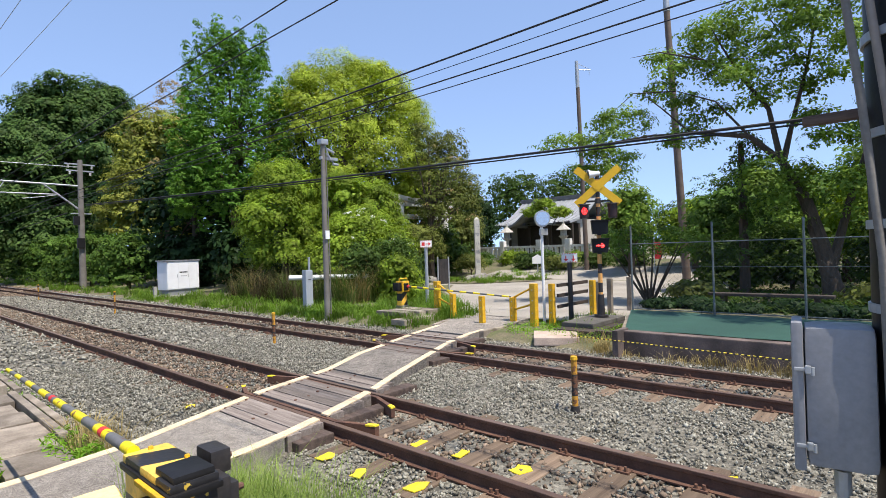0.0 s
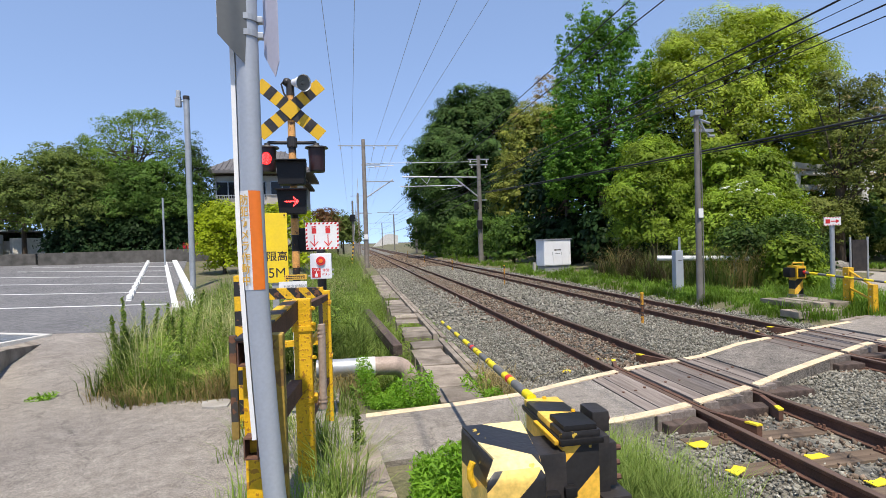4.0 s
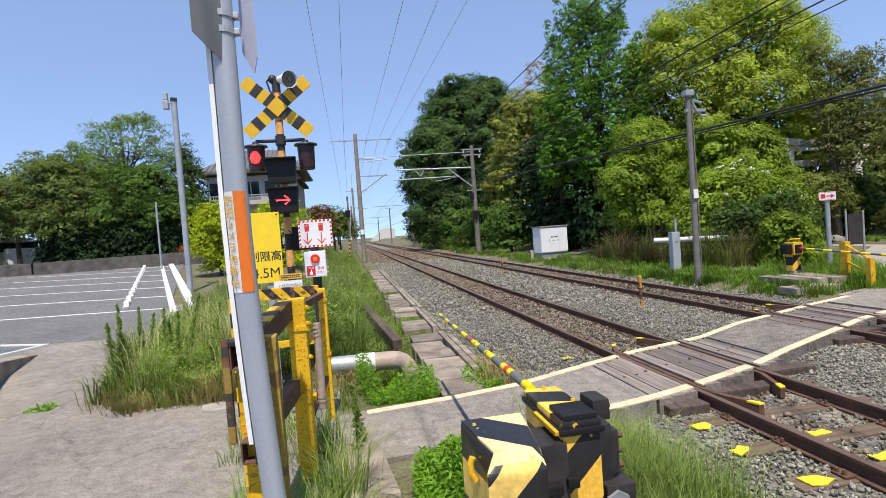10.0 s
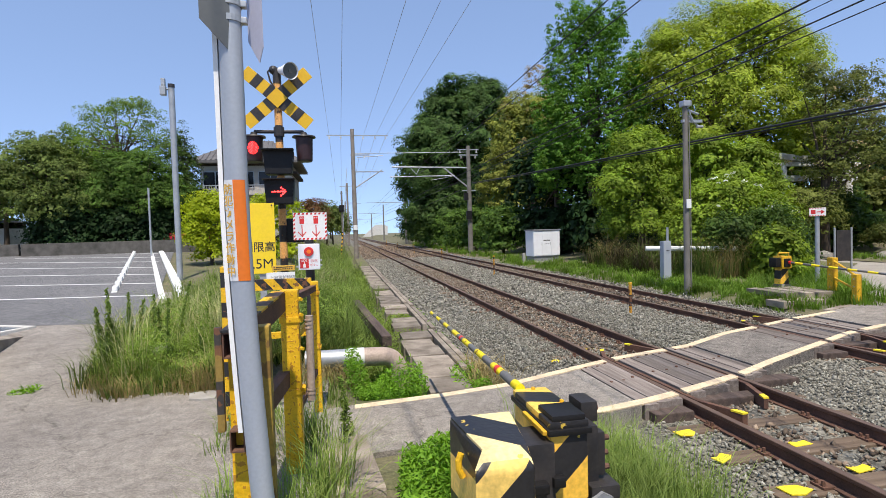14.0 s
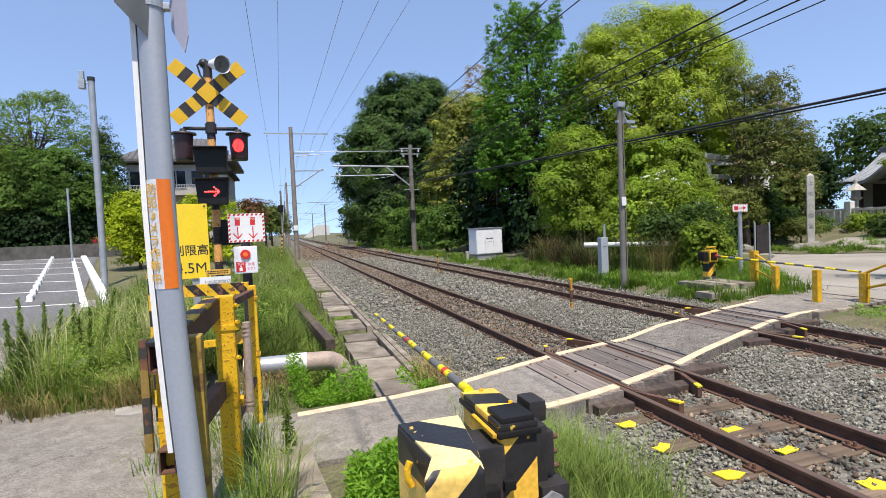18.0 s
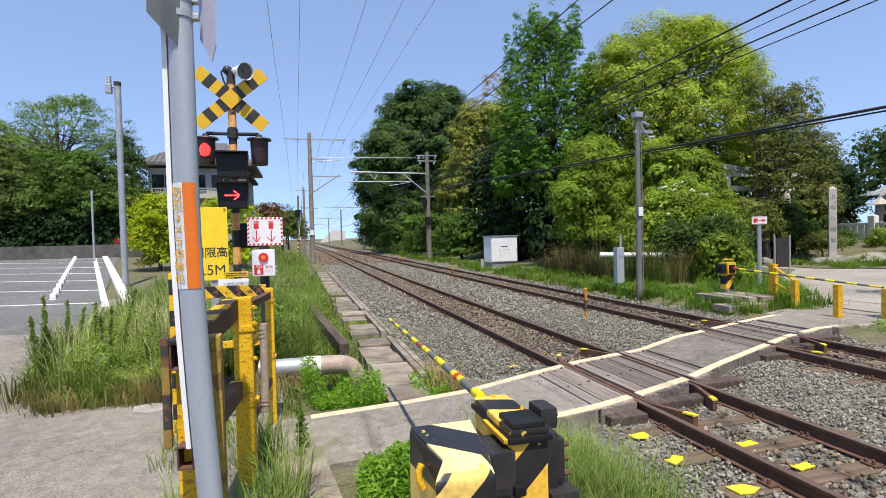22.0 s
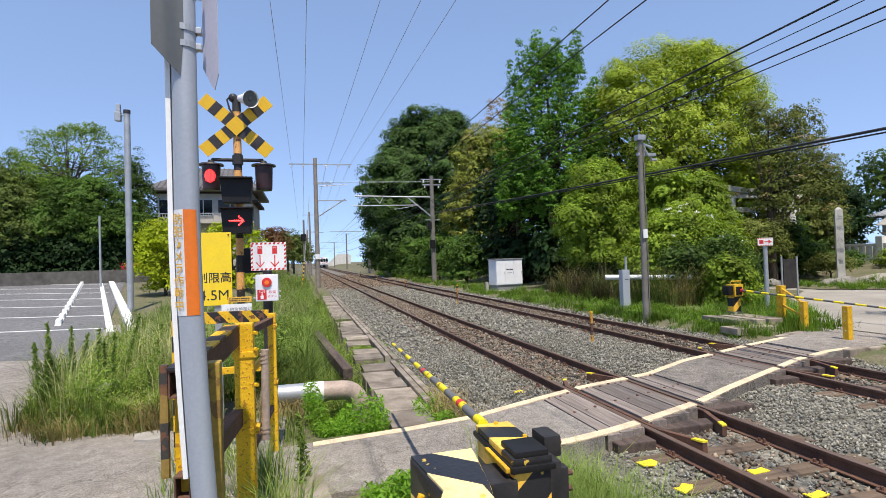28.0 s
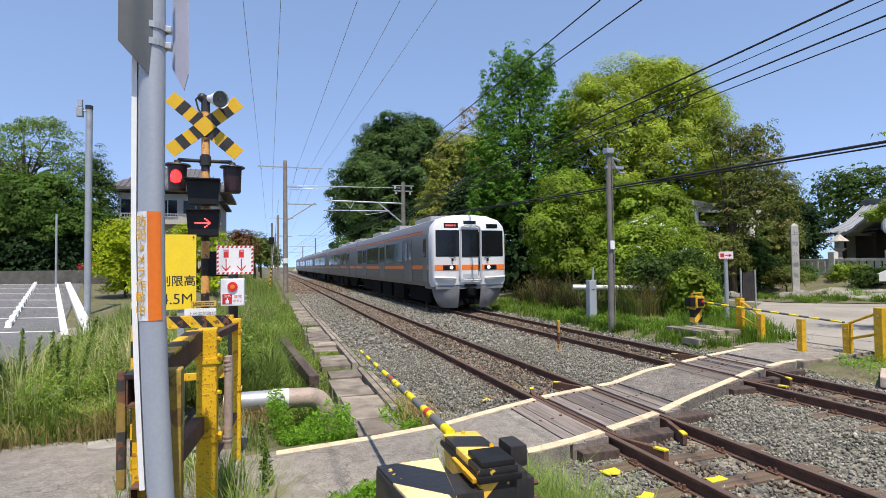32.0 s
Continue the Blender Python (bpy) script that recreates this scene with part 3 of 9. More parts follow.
def leaf_quads(centers, normals, size, rng, wide=0.55, jitter=0.5):
    """Kite-shaped leaves at the centres, turned about their normals."""
    k = len(centers)
    nrm = normals + rng.normal(0, jitter, (k, 3))
    nrm /= np.linalg.norm(nrm, axis=1, keepdims=True) + 1e-9
    a = np.cross(nrm, rng.normal(0, 1, (k, 3)))
    a /= np.linalg.norm(a, axis=1, keepdims=True) + 1e-9
    b = np.cross(nrm, a)
    s = (size * rng.uniform(0.6, 1.35, (k, 1)))
    tip, side = a * s, b * s * wide
    fold = nrm * s * 0.12
    return np.stack([centers - tip, centers + side + fold, centers + tip, centers - side + fold], 1).reshape(-1, 3)


def crown_points(ellipsoids, clumps, per, clump_r, rng, fill=0.55):
    """Leaf places in clumps over a crown made of ellipsoids (cx, cy, cz, rx, ry, rz)."""
    es = np.array(ellipsoids, float)
    w = (es[:, 3] * es[:, 4] * es[:, 5]) ** (2 / 3)
    tries = clumps * 3
    pick = rng.choice(len(es), tries, p=w / w.sum())
    d = rng.normal(0, 1, (tries, 3))
    d /= np.linalg.norm(d, axis=1, keepdims=True)
    d[:, 2] = np.where(d[:, 2] < -0.55, -d[:, 2], d[:, 2])
    r = rng.uniform(fill, 1.0, (tries, 1)) ** 0.6 * (1 + 0.09 * np.sin(7 * d[:, :1] + 5 * d[:, 1:2]) + rng.normal(0, 0.05, (tries, 1)))
    c = es[pick, :3] + d * r * es[pick, 3:]
    depth = np.stack([np.linalg.norm((c - e[:3]) / e[3:], axis=1) + 9.0 * (pick == k) for k, e in enumerate(es)]).min(0)
    keep = np.argsort(np.where(depth > 0.78, 0, 1) + rng.uniform(0, 0.5, tries))[:clumps]
    c, d = c[keep], d[keep]
    off = rng.normal(0, 1, (clumps, per, 3))
    off[..., 2] = np.where(off[..., 2] < -0.4, -off[..., 2], off[..., 2])
    off /= np.linalg.norm(off, axis=2, keepdims=True)
    hard = off * rng.uniform(0.66, 1, (clumps, per, 1)) * (1 + 0.12 * np.sin(9 * off[..., :1]) * np.sin(8 * off[..., 1:2]))
    hard[..., 2] *= 0.7 if fill < 0.86 else 0.92
    cr = clump_r * rng.uniform(0.55, 1.4, (clumps, 1, 1))
    pts = (c[:, None] + hard * cr).reshape(-1, 3)
    nrm = np.repeat(d * 0.6 + np.array([0, 0, 0.3]), per, 0) + off.reshape(-1, 3) * 1.2
    return pts, nrm, c


def tree(name, label, base, trunk_h, trunk_r, ellipsoids, clumps, per, clump_r, leaf, material, rng_seed, category="tree", lean=(0, 0), limbs=9,
         more=None, fill=0.55, boughs=(), core=True):
    """A tapered trunk with forking limbs and a crown of leaf clumps. Places are in the tree's own space."""
    rng = np.random.default_rng(rng_seed)
    root = thing(name, label, category, base)
    big = clumps >= 500
    per, leaf = (int(per * 1.75), leaf * 0.56) if big else (int(per * 1.15), leaf * 0.62)
    bm = bmnew()
    top = Vector((lean[0], lean[1], trunk_h))
    knots = [Vector((0, 0, -0.3)), Vector((lean[0] * 0.2, lean[1] * 0.2, trunk_h * 0.35)), Vector((lean[0] * 0.6, lean[1] * 0.6, trunk_h * 0.7)), top]
    rad = [trunk_r * 1.25, trunk_r, trunk_r * 0.8, trunk_r * 0.6]
    for i in range(3):
        cyl(bm, knots[i], knots[i + 1], rad[i], rad[i + 1], 9)
    pts, nrm, cl = crown_points(ellipsoids, clumps, per, clump_r, rng, fill)
    for i in range(limbs):
        end = Vector(cl[rng.integers(len(cl))])
        start = knots[2].lerp(top, rng.uniform(-0.5, 1))
        mid = start.lerp(end, 0.5) + Vector((0, 0, 0.08 * (end - start).length))
        cyl(bm, start, mid, trunk_r * 0.42, trunk_r * 0.24, 6)
        cyl(bm, mid, start.lerp(end, 0.95), trunk_r * 0.24, trunk_r * 0.06, 6)
        for _ in range(2):
            twig = Vector(cl[rng.integers(len(cl))])
            if (twig - mid).length < 0.6 * (end - start).length + 1:
                cyl(bm, mid, mid.lerp(twig, 0.9), trunk_r * 0.15, trunk_r * 0.04, 5)
    part("trunk", bm, M["bark"], root, smooth=True)
    for r0, r1, line in boughs:
        bm = bmnew()
        for i in range(len(line) - 1):
            u, v = i / (len(line) - 1), (i + 1) / (len(line) - 1)
            cyl(bm, line[i], line[i + 1], r0 + (r1 - r0) * u, r0 + (r1 - r0) * v, 8)
        part("bough", bm, M["bark"], root, smooth=True)
    inner, inrm, _ = crown_points([(a, b, c, d * 0.8, e * 0.8, f * 0.8) for a, b, c, d, e, f in ellipsoids], max(150, int(clumps * (0.8 if fill < 0.8 else 2.2))), max(6, min(14, per // 4)), clump_r * 1.3, rng, 0.15)
    quads = leaf_quads(pts, nrm, leaf, rng, jitter=0.42 if fill < 0.7 else 0.2)
    if core:
        quads = np.concatenate([quads, leaf_quads(inner, inrm, leaf * 2.1, rng)])
    tagged(raw("crown", quads, 4, material, root), kind="stuff")
    if more:
        for nm, es2, c2, p2, r2, l2, m2 in more:
            pts, nrm, _ = crown_points(es2, c2, p2, r2, rng, 0.85)
            tagged(raw(nm, leaf_quads(pts, nrm, l2, rng), 4, m2, root), kind="stuff")
    return root


def blades(name, label, zones, material, height, width, rng_seed, category="grass", lean=0.35, ground=None):
    """Grass: three-sided tapering blades over zones (x0, x1, y0, y1, count, height factor)."""
    rng = np.random.default_rng(rng_seed)
    out = []
    for x0, x1, y0, y1, count, hf in zones:
        tufts = max(1, count // 22)
        tx, ty = rng.uniform(x0, x1, tufts), rng.uniform(y0, y1, tufts)
        keep = (np.sin(tx * 2.3 + ty * 0.9) + np.sin(ty * 1.9 - tx) + rng.normal(0, 0.9, tufts)) > -1.4
        tx, ty, size = tx[keep], ty[keep], rng.uniform(0.38, 1.4, keep.sum())
        pick = rng.integers(0, len(tx), int(count * 0.9))
        out_x, out_y = rng.normal(0, 0.068, len(pick)), rng.normal(0, 0.068, len(pick))
        x, y = tx[pick] + out_x, ty[pick] + out_y
        z = np.array([gz(a, b) for a, b in zip(x, y)]) - 0.02
        k = len(x)
        h = height * hf * size[pick] * rng.uniform(0.5, 1.2, k) * (1 + 0.3 * np.sin(x * 3.1 + 1) * np.sin(y * 2.3))
        a = np.arctan2(out_y, out_x) - 1.4 + rng.normal(0, 0.7, k)
        s = np.stack([np.cos(a), np.sin(a), 0 * a], 1) * (width * rng.uniform(0.6, 1.4, k))[:, None]
        bend = np.stack([np.cos(a + 1.4), np.sin(a + 1.4), 0 * a], 1) * (h * lean * rng.uniform(0.2, 1.3, k))[:, None]
        p = np.stack([x, y, z], 1)
        up = np.array([0, 0, 1.0]) * h[:, None]
        m = p + up * 0.66 + bend * 0.28
        t = p + up * 0.95 + bend
        out.append(np.stack([p - s, p + s, m + s * 0.7, m - s * 0.7], 1).reshape(-1, 3))
        out.append(np.stack([m - s * 0.7, m + s * 0.7, t + s * 0.12, t - s * 0.12], 1).reshape(-1, 3))
    return tagged(raw(name, np.concatenate(out), 4, material), label, category, kind="stuff")


def sstep(a, b, v):
    u = min(1.0, max(0.0, (v - a) / (b - a)))
    return u * u * (3 - 2 * u)


def gz(x, y):
    """The height of the ground."""
    z = -0.03
    bed = sstep(-2.45, -2.15, x) * (1 - sstep(5.0, 5.5, x))
    z += bed * -0.17
    if y > 5.9:
        ditch = sstep(-4.0, -3.75, x) * (1 - sstep(-3.3, -3.1, x)) * sstep(5.9, 6.3, y)
        z -= 0.42 * ditch
    if y > 5.8:
        z -= 0.12 * sstep(-3.3, -3.15, x) * (1 - sstep(-2.45, -2.2, x)) * sstep(5.8, 6.1, y)
    left = 1 - sstep(-7.5, -5.0, x)
    z += left * 0.045 * (max(8.0, min(y, 38.0)) - 8.0)
    if x > 5.0:
        z += 0.9 * sstep(9, 14, x) * sstep(24, 34, y) * (1 - sstep(22, 29, x))
        z += 1.0 * sstep(22.5, 29, x)
    return z

# ---- ground and structure ----


def sheet(name, xs, ys, zf, material, label="", category=""):
    xs, ys = np.asarray(xs, float), np.asarray(ys, float)
    verts = [(x, y, zf(x, y)) for y in ys for x in xs]
    w = len(xs)
    faces = [(j * w + i, j * w + i + 1, (j + 1) * w + i + 1, (j + 1) * w + i) for j in range(len(ys) - 1) for i in range(w - 1)]
    me = bpy.data.meshes.new(name)
    me.from_pydata(verts, [], faces)
    return tagged(part_of(name, me, material, None, label, True), category=category, kind="structure")


gx = sorted({*np.arange(-12, 14, 0.35).round(3), *np.arange(-60, 70, 4), -4.0, -3.75, -3.3, -3.1, -2.45, -2.15, -900, -400, -200, -100, 100, 200, 400, 900})
gy = sorted({*np.arange(-6, 30, 0.5).round(3), *np.arange(30, 120, 4), 5.9, 6.3, -600, -200, -60, -20, 160, 240, 400, 700, 1400})
ground = sheet("ground", gx, gy, gz, M["soil"], "earth ground with patchy grass round the railway crossing", "ground")

bed_x = [-2.5, -2.2, -1.6, -0.9, 0, 0.9, 1.3, 1.8, 2.3, 2.7, 3.6, 4.5, 4.9, 5.3]


def bed_z(x, y):
    return -0.155 + 0.05 * math.exp(-((x - 1.8) / 0.6) ** 2) + 0.012 * math.sin(x * 7 + y * 3)


bed = sheet("ballast_bed", bed_x, [*np.arange(-14, 40, 0.6), *range(40, 120, 8), 200, 400, 900], bed_z, M["bed"],
            "bed of crushed grey ballast under two tracks", "ballast")

road_x = [-40, -20, -12, -9, -7.5, -6.5, -5.5, -4.9, -4.3]
side_road = sheet("road", road_x, [-12, -6, -2, 1, 3, 4.5, 5.5, 6.2, 6.8], lambda x, y: gz(x, y) + 0.035, M["asphalt"],
                  "worn grey asphalt side road", "road")

drive = sheet("road", [-40, -24, -16, -12, -10, -8.9, -8.2, -6.8], [6.8, 8, 9.5, 11, 12.5, 14, 16], lambda x, y: gz(x, y) + 0.035, M["asphalt"],
              "worn asphalt drive up to the car park", "road")



def patch_sheet(name, a, b, c, d, up, material, nu=2, nv=2):
    """A four-cornered sheet that follows the ground; a to b is its near edge, c to d its far one."""
    verts, faces = [], []
    for j in range(nv + 1):
        for i in range(nu + 1):
            u, v = i / nu, j / nv
            x = (a[0] * (1 - u) + b[0] * u) * (1 - v) + (c[0] * (1 - u) + d[0] * u) * v
            y = (a[1] * (1 - u) + b[1] * u) * (1 - v) + (c[1] * (1 - u) + d[1] * u) * v
            verts.append((x, y, gz(x, y) + up))
    w = nu + 1
    for j in range(nv):
        for i in range(nu):
            faces.append((j * w + i, (j + 1) * w + i, (j + 1) * w + i + 1, j * w + i + 1))
    me = bpy.data.meshes.new(name)
    me.from_pydata(verts, [], faces)
    return part_of(name, me, material)


lot = patch_sheet("car_park", (-8.0, 11.6), (-30, 15.0), (-14.6, 36.5), (-36, 39), 0.04, M["asphalt_dark"], 22, 24)
tagged(lot, "dark asphalt car park with white bay lines", "car park", kind="structure")
for i in range(9):
    xr, yr, xl, yl = -9.1 - 0.82 * i, 15.42 + 2.7 * i, -13.24 - 1.83 * i, 15.99 + 3.23 * i
    dx, dy = xl - xr, yl - yr
    k = 0.06 / math.hypot(dx, dy)
    ox, oy = dy * k, -dx * k
    far = 3.6 if i < 2 else 1.2 * 0.895 ** (i - 2)
    patch_sheet("bay_line", (xr - ox, yr - oy), (xr + dx * far - ox, yr + dy * far - oy), (xr + ox, yr + oy), (xr + dx * far + ox, yr + dy * far + oy), 0.047,
                M["white_line"], 16, 1).parent = lot
stops = thing("wheel_stops", "row of white wheel stops on a white line down the car park", "wheel stops", kind="structure")
ob = patch_sheet("stop_line", (-10.38, 16.33), (-10.53, 16.33), (-16.65, 36.02), (-16.85, 36.02), 0.05, M["white_line"], 1, 20)
ob.parent = stops
for i in range(16):
    f = (i + 0.5) / 16
    x, y = -10.45 - 6.3 * f, 16.33 + 19.69 * f
    bm = bmnew()
    box(bm, -0.07, 0.07, -0.35, 0.35, 0, 0.11, 0.02)
    part("wheel_stop", bm, M["white_line"], stops, at=pose(x, y, gz(x, y) + 0.045, 0, 0, 17.7))

# ---- the crossing ----
EDGE_L = [(-4.3, 5.6), (-3.0, 5.78), (-2.2, 5.95), (-1.4, 6.3), (-0.4, 6.72), (0.45, 6.95), (1.0, 7.1), (2.1, 7.7), (3.0, 8.02), (4.3, 8.5), (5.6, 8.9), (8.0, 9.9)]
EDGE_R = [(-4.3, 4.3), (-3.0, 4.45), (-2.2, 4.65), (-1.5, 4.75), (-1.0, 4.87), (-0.55, 5.02), (0.0, 5.22), (0.6, 5.45), (1.4, 5.85), (2.6, 6.4), (3.8, 6.95), (4.9, 7.3), (8.0, 7.6)]


def edge_y(edge, x):
    return float(np.interp(x, [p[0] for p in edge], [p[1] for p in edge]))


def strip(bm, x0, x1, z0, z1, steps=6):
    """A slab of the crossing from x0 to x1 between its two edges."""
    xs = np.linspace(x0, x1, steps)
    prism(bm, [(x, edge_y(EDGE_R, x)) for x in xs] + [(x, edge_y(EDGE_L, x)) for x in xs[::-1]], z0, z1)


crossing = thing("level_crossing", "narrow level crossing of asphalt and old planks between cream edge lines", "crossing", kind="structure")
for x0, x1, m, z in ((-4.3, -1.62, "asphalt", 0.02), (-1.62, -1.12, "asphalt", 0.012), (1.05, 2.55, "slab_dark", 0.02), (4.75, 8.0, "asphalt", 0.02)):
    bm = bmnew()
    strip(bm, x0, x1, -0.3, z, 12)
    part("asphalt_slab", bm, M[m], crossing)


def crossing_planks(x0, x1, count):
    w = (x1 - x0) / count
    for i in range(count):
        a, b = x0 + i * w + 0.006, x0 + (i + 1) * w - 0.006
        c = (a + b) / 2
        y0, y1 = edge_y(EDGE_R, c) - 0.04 + 0.02 * math.sin(i * 5), edge_y(EDGE_L, c) + 0.03 * math.cos(i * 3)
        bm = bmnew()
        box(bm, a, b, y0, y1, -0.15, 0.013 + 0.005 * math.sin(i * 2.3), 0.006)
        part("plank", bm, M["plank"], crossing)
        bm = bmnew()
        for y in (y0 + 0.16, (y0 + y1) / 2, y1 - 0.16):
            cyl(bm, (c, y, 0.0), (c, y, 0.024), 0.02, 0.018, 8)
        part("spike", bm, M["rail"], crossing)


GAUGE = 0.537
for tx in (0.0, 3.61):
    crossing_planks(tx - 1.1, tx - GAUGE - 0.05, 3)
    crossing_planks(tx - GAUGE + 0.13, tx + GAUGE - 0.13, 4)
    crossing_planks(tx + GAUGE + 0.05, tx + 1.04, 3)
    bm = bmnew()
    box(bm, tx - 1.05, tx - 0.62, edge_y(EDGE_R, tx - 0.85) - 0.22, edge_y(EDGE_R, tx - 0.85) - 0.03, -0.2, -0.05, 0.015)
    box(bm, tx - 0.42, tx + 0.42, edge_y(EDGE_R, tx) - 0.24, edge_y(EDGE_R, tx) - 0.05, -0.2, -0.06, 0.015)
    box(bm, tx + 0.62, tx + 1.3, edge_y(EDGE_R, tx + 0.95) - 0.24, edge_y(EDGE_R, tx + 0.95) - 0.02, -0.2, -0.05, 0.015)
    part("edge_beam", bm, M["beam"], crossing)
for edge in (EDGE_L, EDGE_R):
    bm = bmnew()
    xs = np.linspace(-4.0 if edge is EDGE_L else -2.3, 5.5, 60)
    s = -1 if edge is EDGE_L else 1
    for a, b in zip(xs[:-1], xs[1:]):
        if any(abs((a + b) / 2 - r) < 0.1 for r in (-GAUGE, GAUGE, 3.61 - GAUGE, 3.61 + GAUGE)):
            continue
        ya, yb = edge_y(edge, a), edge_y(edge, b)
        prism(bm, [(a, ya), (b, yb), (b, yb + s * 0.125), (a, ya + s * 0.125)], 0.004, 0.0245)
    part("edge_line", bm, M["cream"], crossing, "worn cream edge line")

for y, x0, x1, turn in ((8.95, 5.5, 6.7, 21), (7.28, 5.2, 6.9, 7)):
    kb = thing("path_kerb", "rough stone kerb beside the crossing path", "kerb", (x0, y, 0), turn, kind="structure")
    for i in range(3):
        bm = bmnew()
        w = (x1 - x0) / 3
        box(bm, i * w, i * w + w * 0.96, -0.07, 0.07, -0.2, 0.028 + 0.012 * math.sin(i * 4 + y), 0.02)
        part("kerb_stone", bm, M["concrete_old"], kb)

# ---- the tracks ----
RAIL = [(-0.055, -0.14), (0.055, -0.14), (0.055, -0.128), (0.012, -0.112), (0.009, -0.045), (0.032, -0.03), (0.032, -0.006),
        (-0.032, -0.006), (-0.032, -0.03), (-0.009, -0.045), (-0.012, -0.112), (-0.055, -0.128)]
HEAD = [(-0.032, -0.006), (0.032, -0.006), (0.03, -0.001), (0.02, 0.0), (-0.02, 0.0), (-0.03, -0.001)]


def plank_mesh(name, sx, sy, sz, bevel, material):
    bm = bmnew()
    box(bm, -sx / 2, sx / 2, -sy / 2, sy / 2, -sz, 0, bevel)
    me = bpy.data.meshes.new(name)
    bm.to_mesh(me)
    bm.free()
    me.materials.append(material)
    return me


sleeper_me = plank_mesh("sleeper", 2.05, 0.2, 0.16, 0.012, M["sleeper"])
bm = bmnew()
box(bm, -0.11, 0.11, -0.06, 0.06, 0, 0.02, 0.004)
for dx in (-0.085, 0.085):
    cyl(bm, (dx, -0.03, 0.01), (dx, -0.03, 0.06), 0.016, 0.014, 6)
    cyl(bm, (dx, 0.03, 0.01), (dx, 0.03, 0.05), 0.016, 0.014, 6)
clip_me = bpy.data.meshes.new("rail_clip")
bm.to_mesh(clip_me)
bm.free()
clip_me.materials.append(M["rail"])
for label, tx in (("rusty narrow-gauge railway track on timber sleepers beside the car park", 0.0),
                  ("rusty narrow-gauge railway track on timber sleepers beside the trees", 3.61)):
    track = thing("railway_track", label, "railway track", (tx, 0, 0), group="railway tracks", kind="structure")
    for s in (-1, 1):
        bm = bmnew()
        for y0, y1 in ((-40, 900),):
            profile(bm, [(x + s * GAUGE, z) for x, z in RAIL], y0, y1)
        rail = part("rail", bm, M["rail"], track)
        bm = bmnew()
        profile(bm, [(x + s * GAUGE, z) for x, z in HEAD], -40, 900)
        part("rail_head", bm, M["railhead"], rail, "worn bright running surface")
        # check rail with a flared, yellow-tipped end at either side of the crossing
        cx = s * (GAUGE - 0.085)
        y0, y1 = edge_y(EDGE_R, tx + cx) - 0.15, edge_y(EDGE_L, tx + cx) + 0.2
        bm = bmnew()
        box(bm, cx - 0.028, cx + 0.028, y0, y1, -0.13, -0.004, 0.008)
        for ya, yb in ((y0, y0 - 0.48), (y1, y1 + 0.42)):
            q = [(cx - 0.028, ya), (cx + 0.028, ya), (cx + 0.028 - s * 0.18, yb), (cx - 0.028 - s * 0.18, yb)]
            prism(bm, q, -0.13, -0.01)
        guard = part("check_rail", bm, M["rail"], track)
        bm = bmnew()
        for ya, yb, f0 in ((y0 - 0.37, y0 - 0.483, 0.77), (y1 + 0.33, y1 + 0.423, 0.785)):
            q = [(cx - 0.03 - s * 0.18 * f0, ya), (cx + 0.03 - s * 0.18 * f0, ya), (cx + 0.032 - s * 0.18, yb), (cx - 0.032 - s * 0.18, yb)]
            prism(bm, q, -0.025, -0.007)
        part("painted_tip", bm, M["yellow_mark"], guard, "yellow painted tip")
    for i in range(75):
        y = -5.9 + i * 0.61
        if edge_y(EDGE_R, tx) - 0.1 < y < edge_y(EDGE_L, tx) + 0.1:
            continue
        ob = part_of("sleeper", sleeper_me, None, track, at=pose(0.03 * math.sin(i * 3.7), y, -0.135, 0, 0, 0.8 * math.sin(i * 2.1)))
        if i < 50:
            for s in (-1, 1):
                part_of("rail_clip", clip_me, None, ob, at=pose(s * GAUGE, 0, 0))
    bm = bmnew()
    for i in range(75, 330):
        y = -5.9 + i * 0.61
        box(bm, -1.02, 1.02, y - 0.1, y + 0.1, -0.29, -0.135)
    tagged(part("far_sleepers", bm, M["sleeper"], track), kind="stuff")


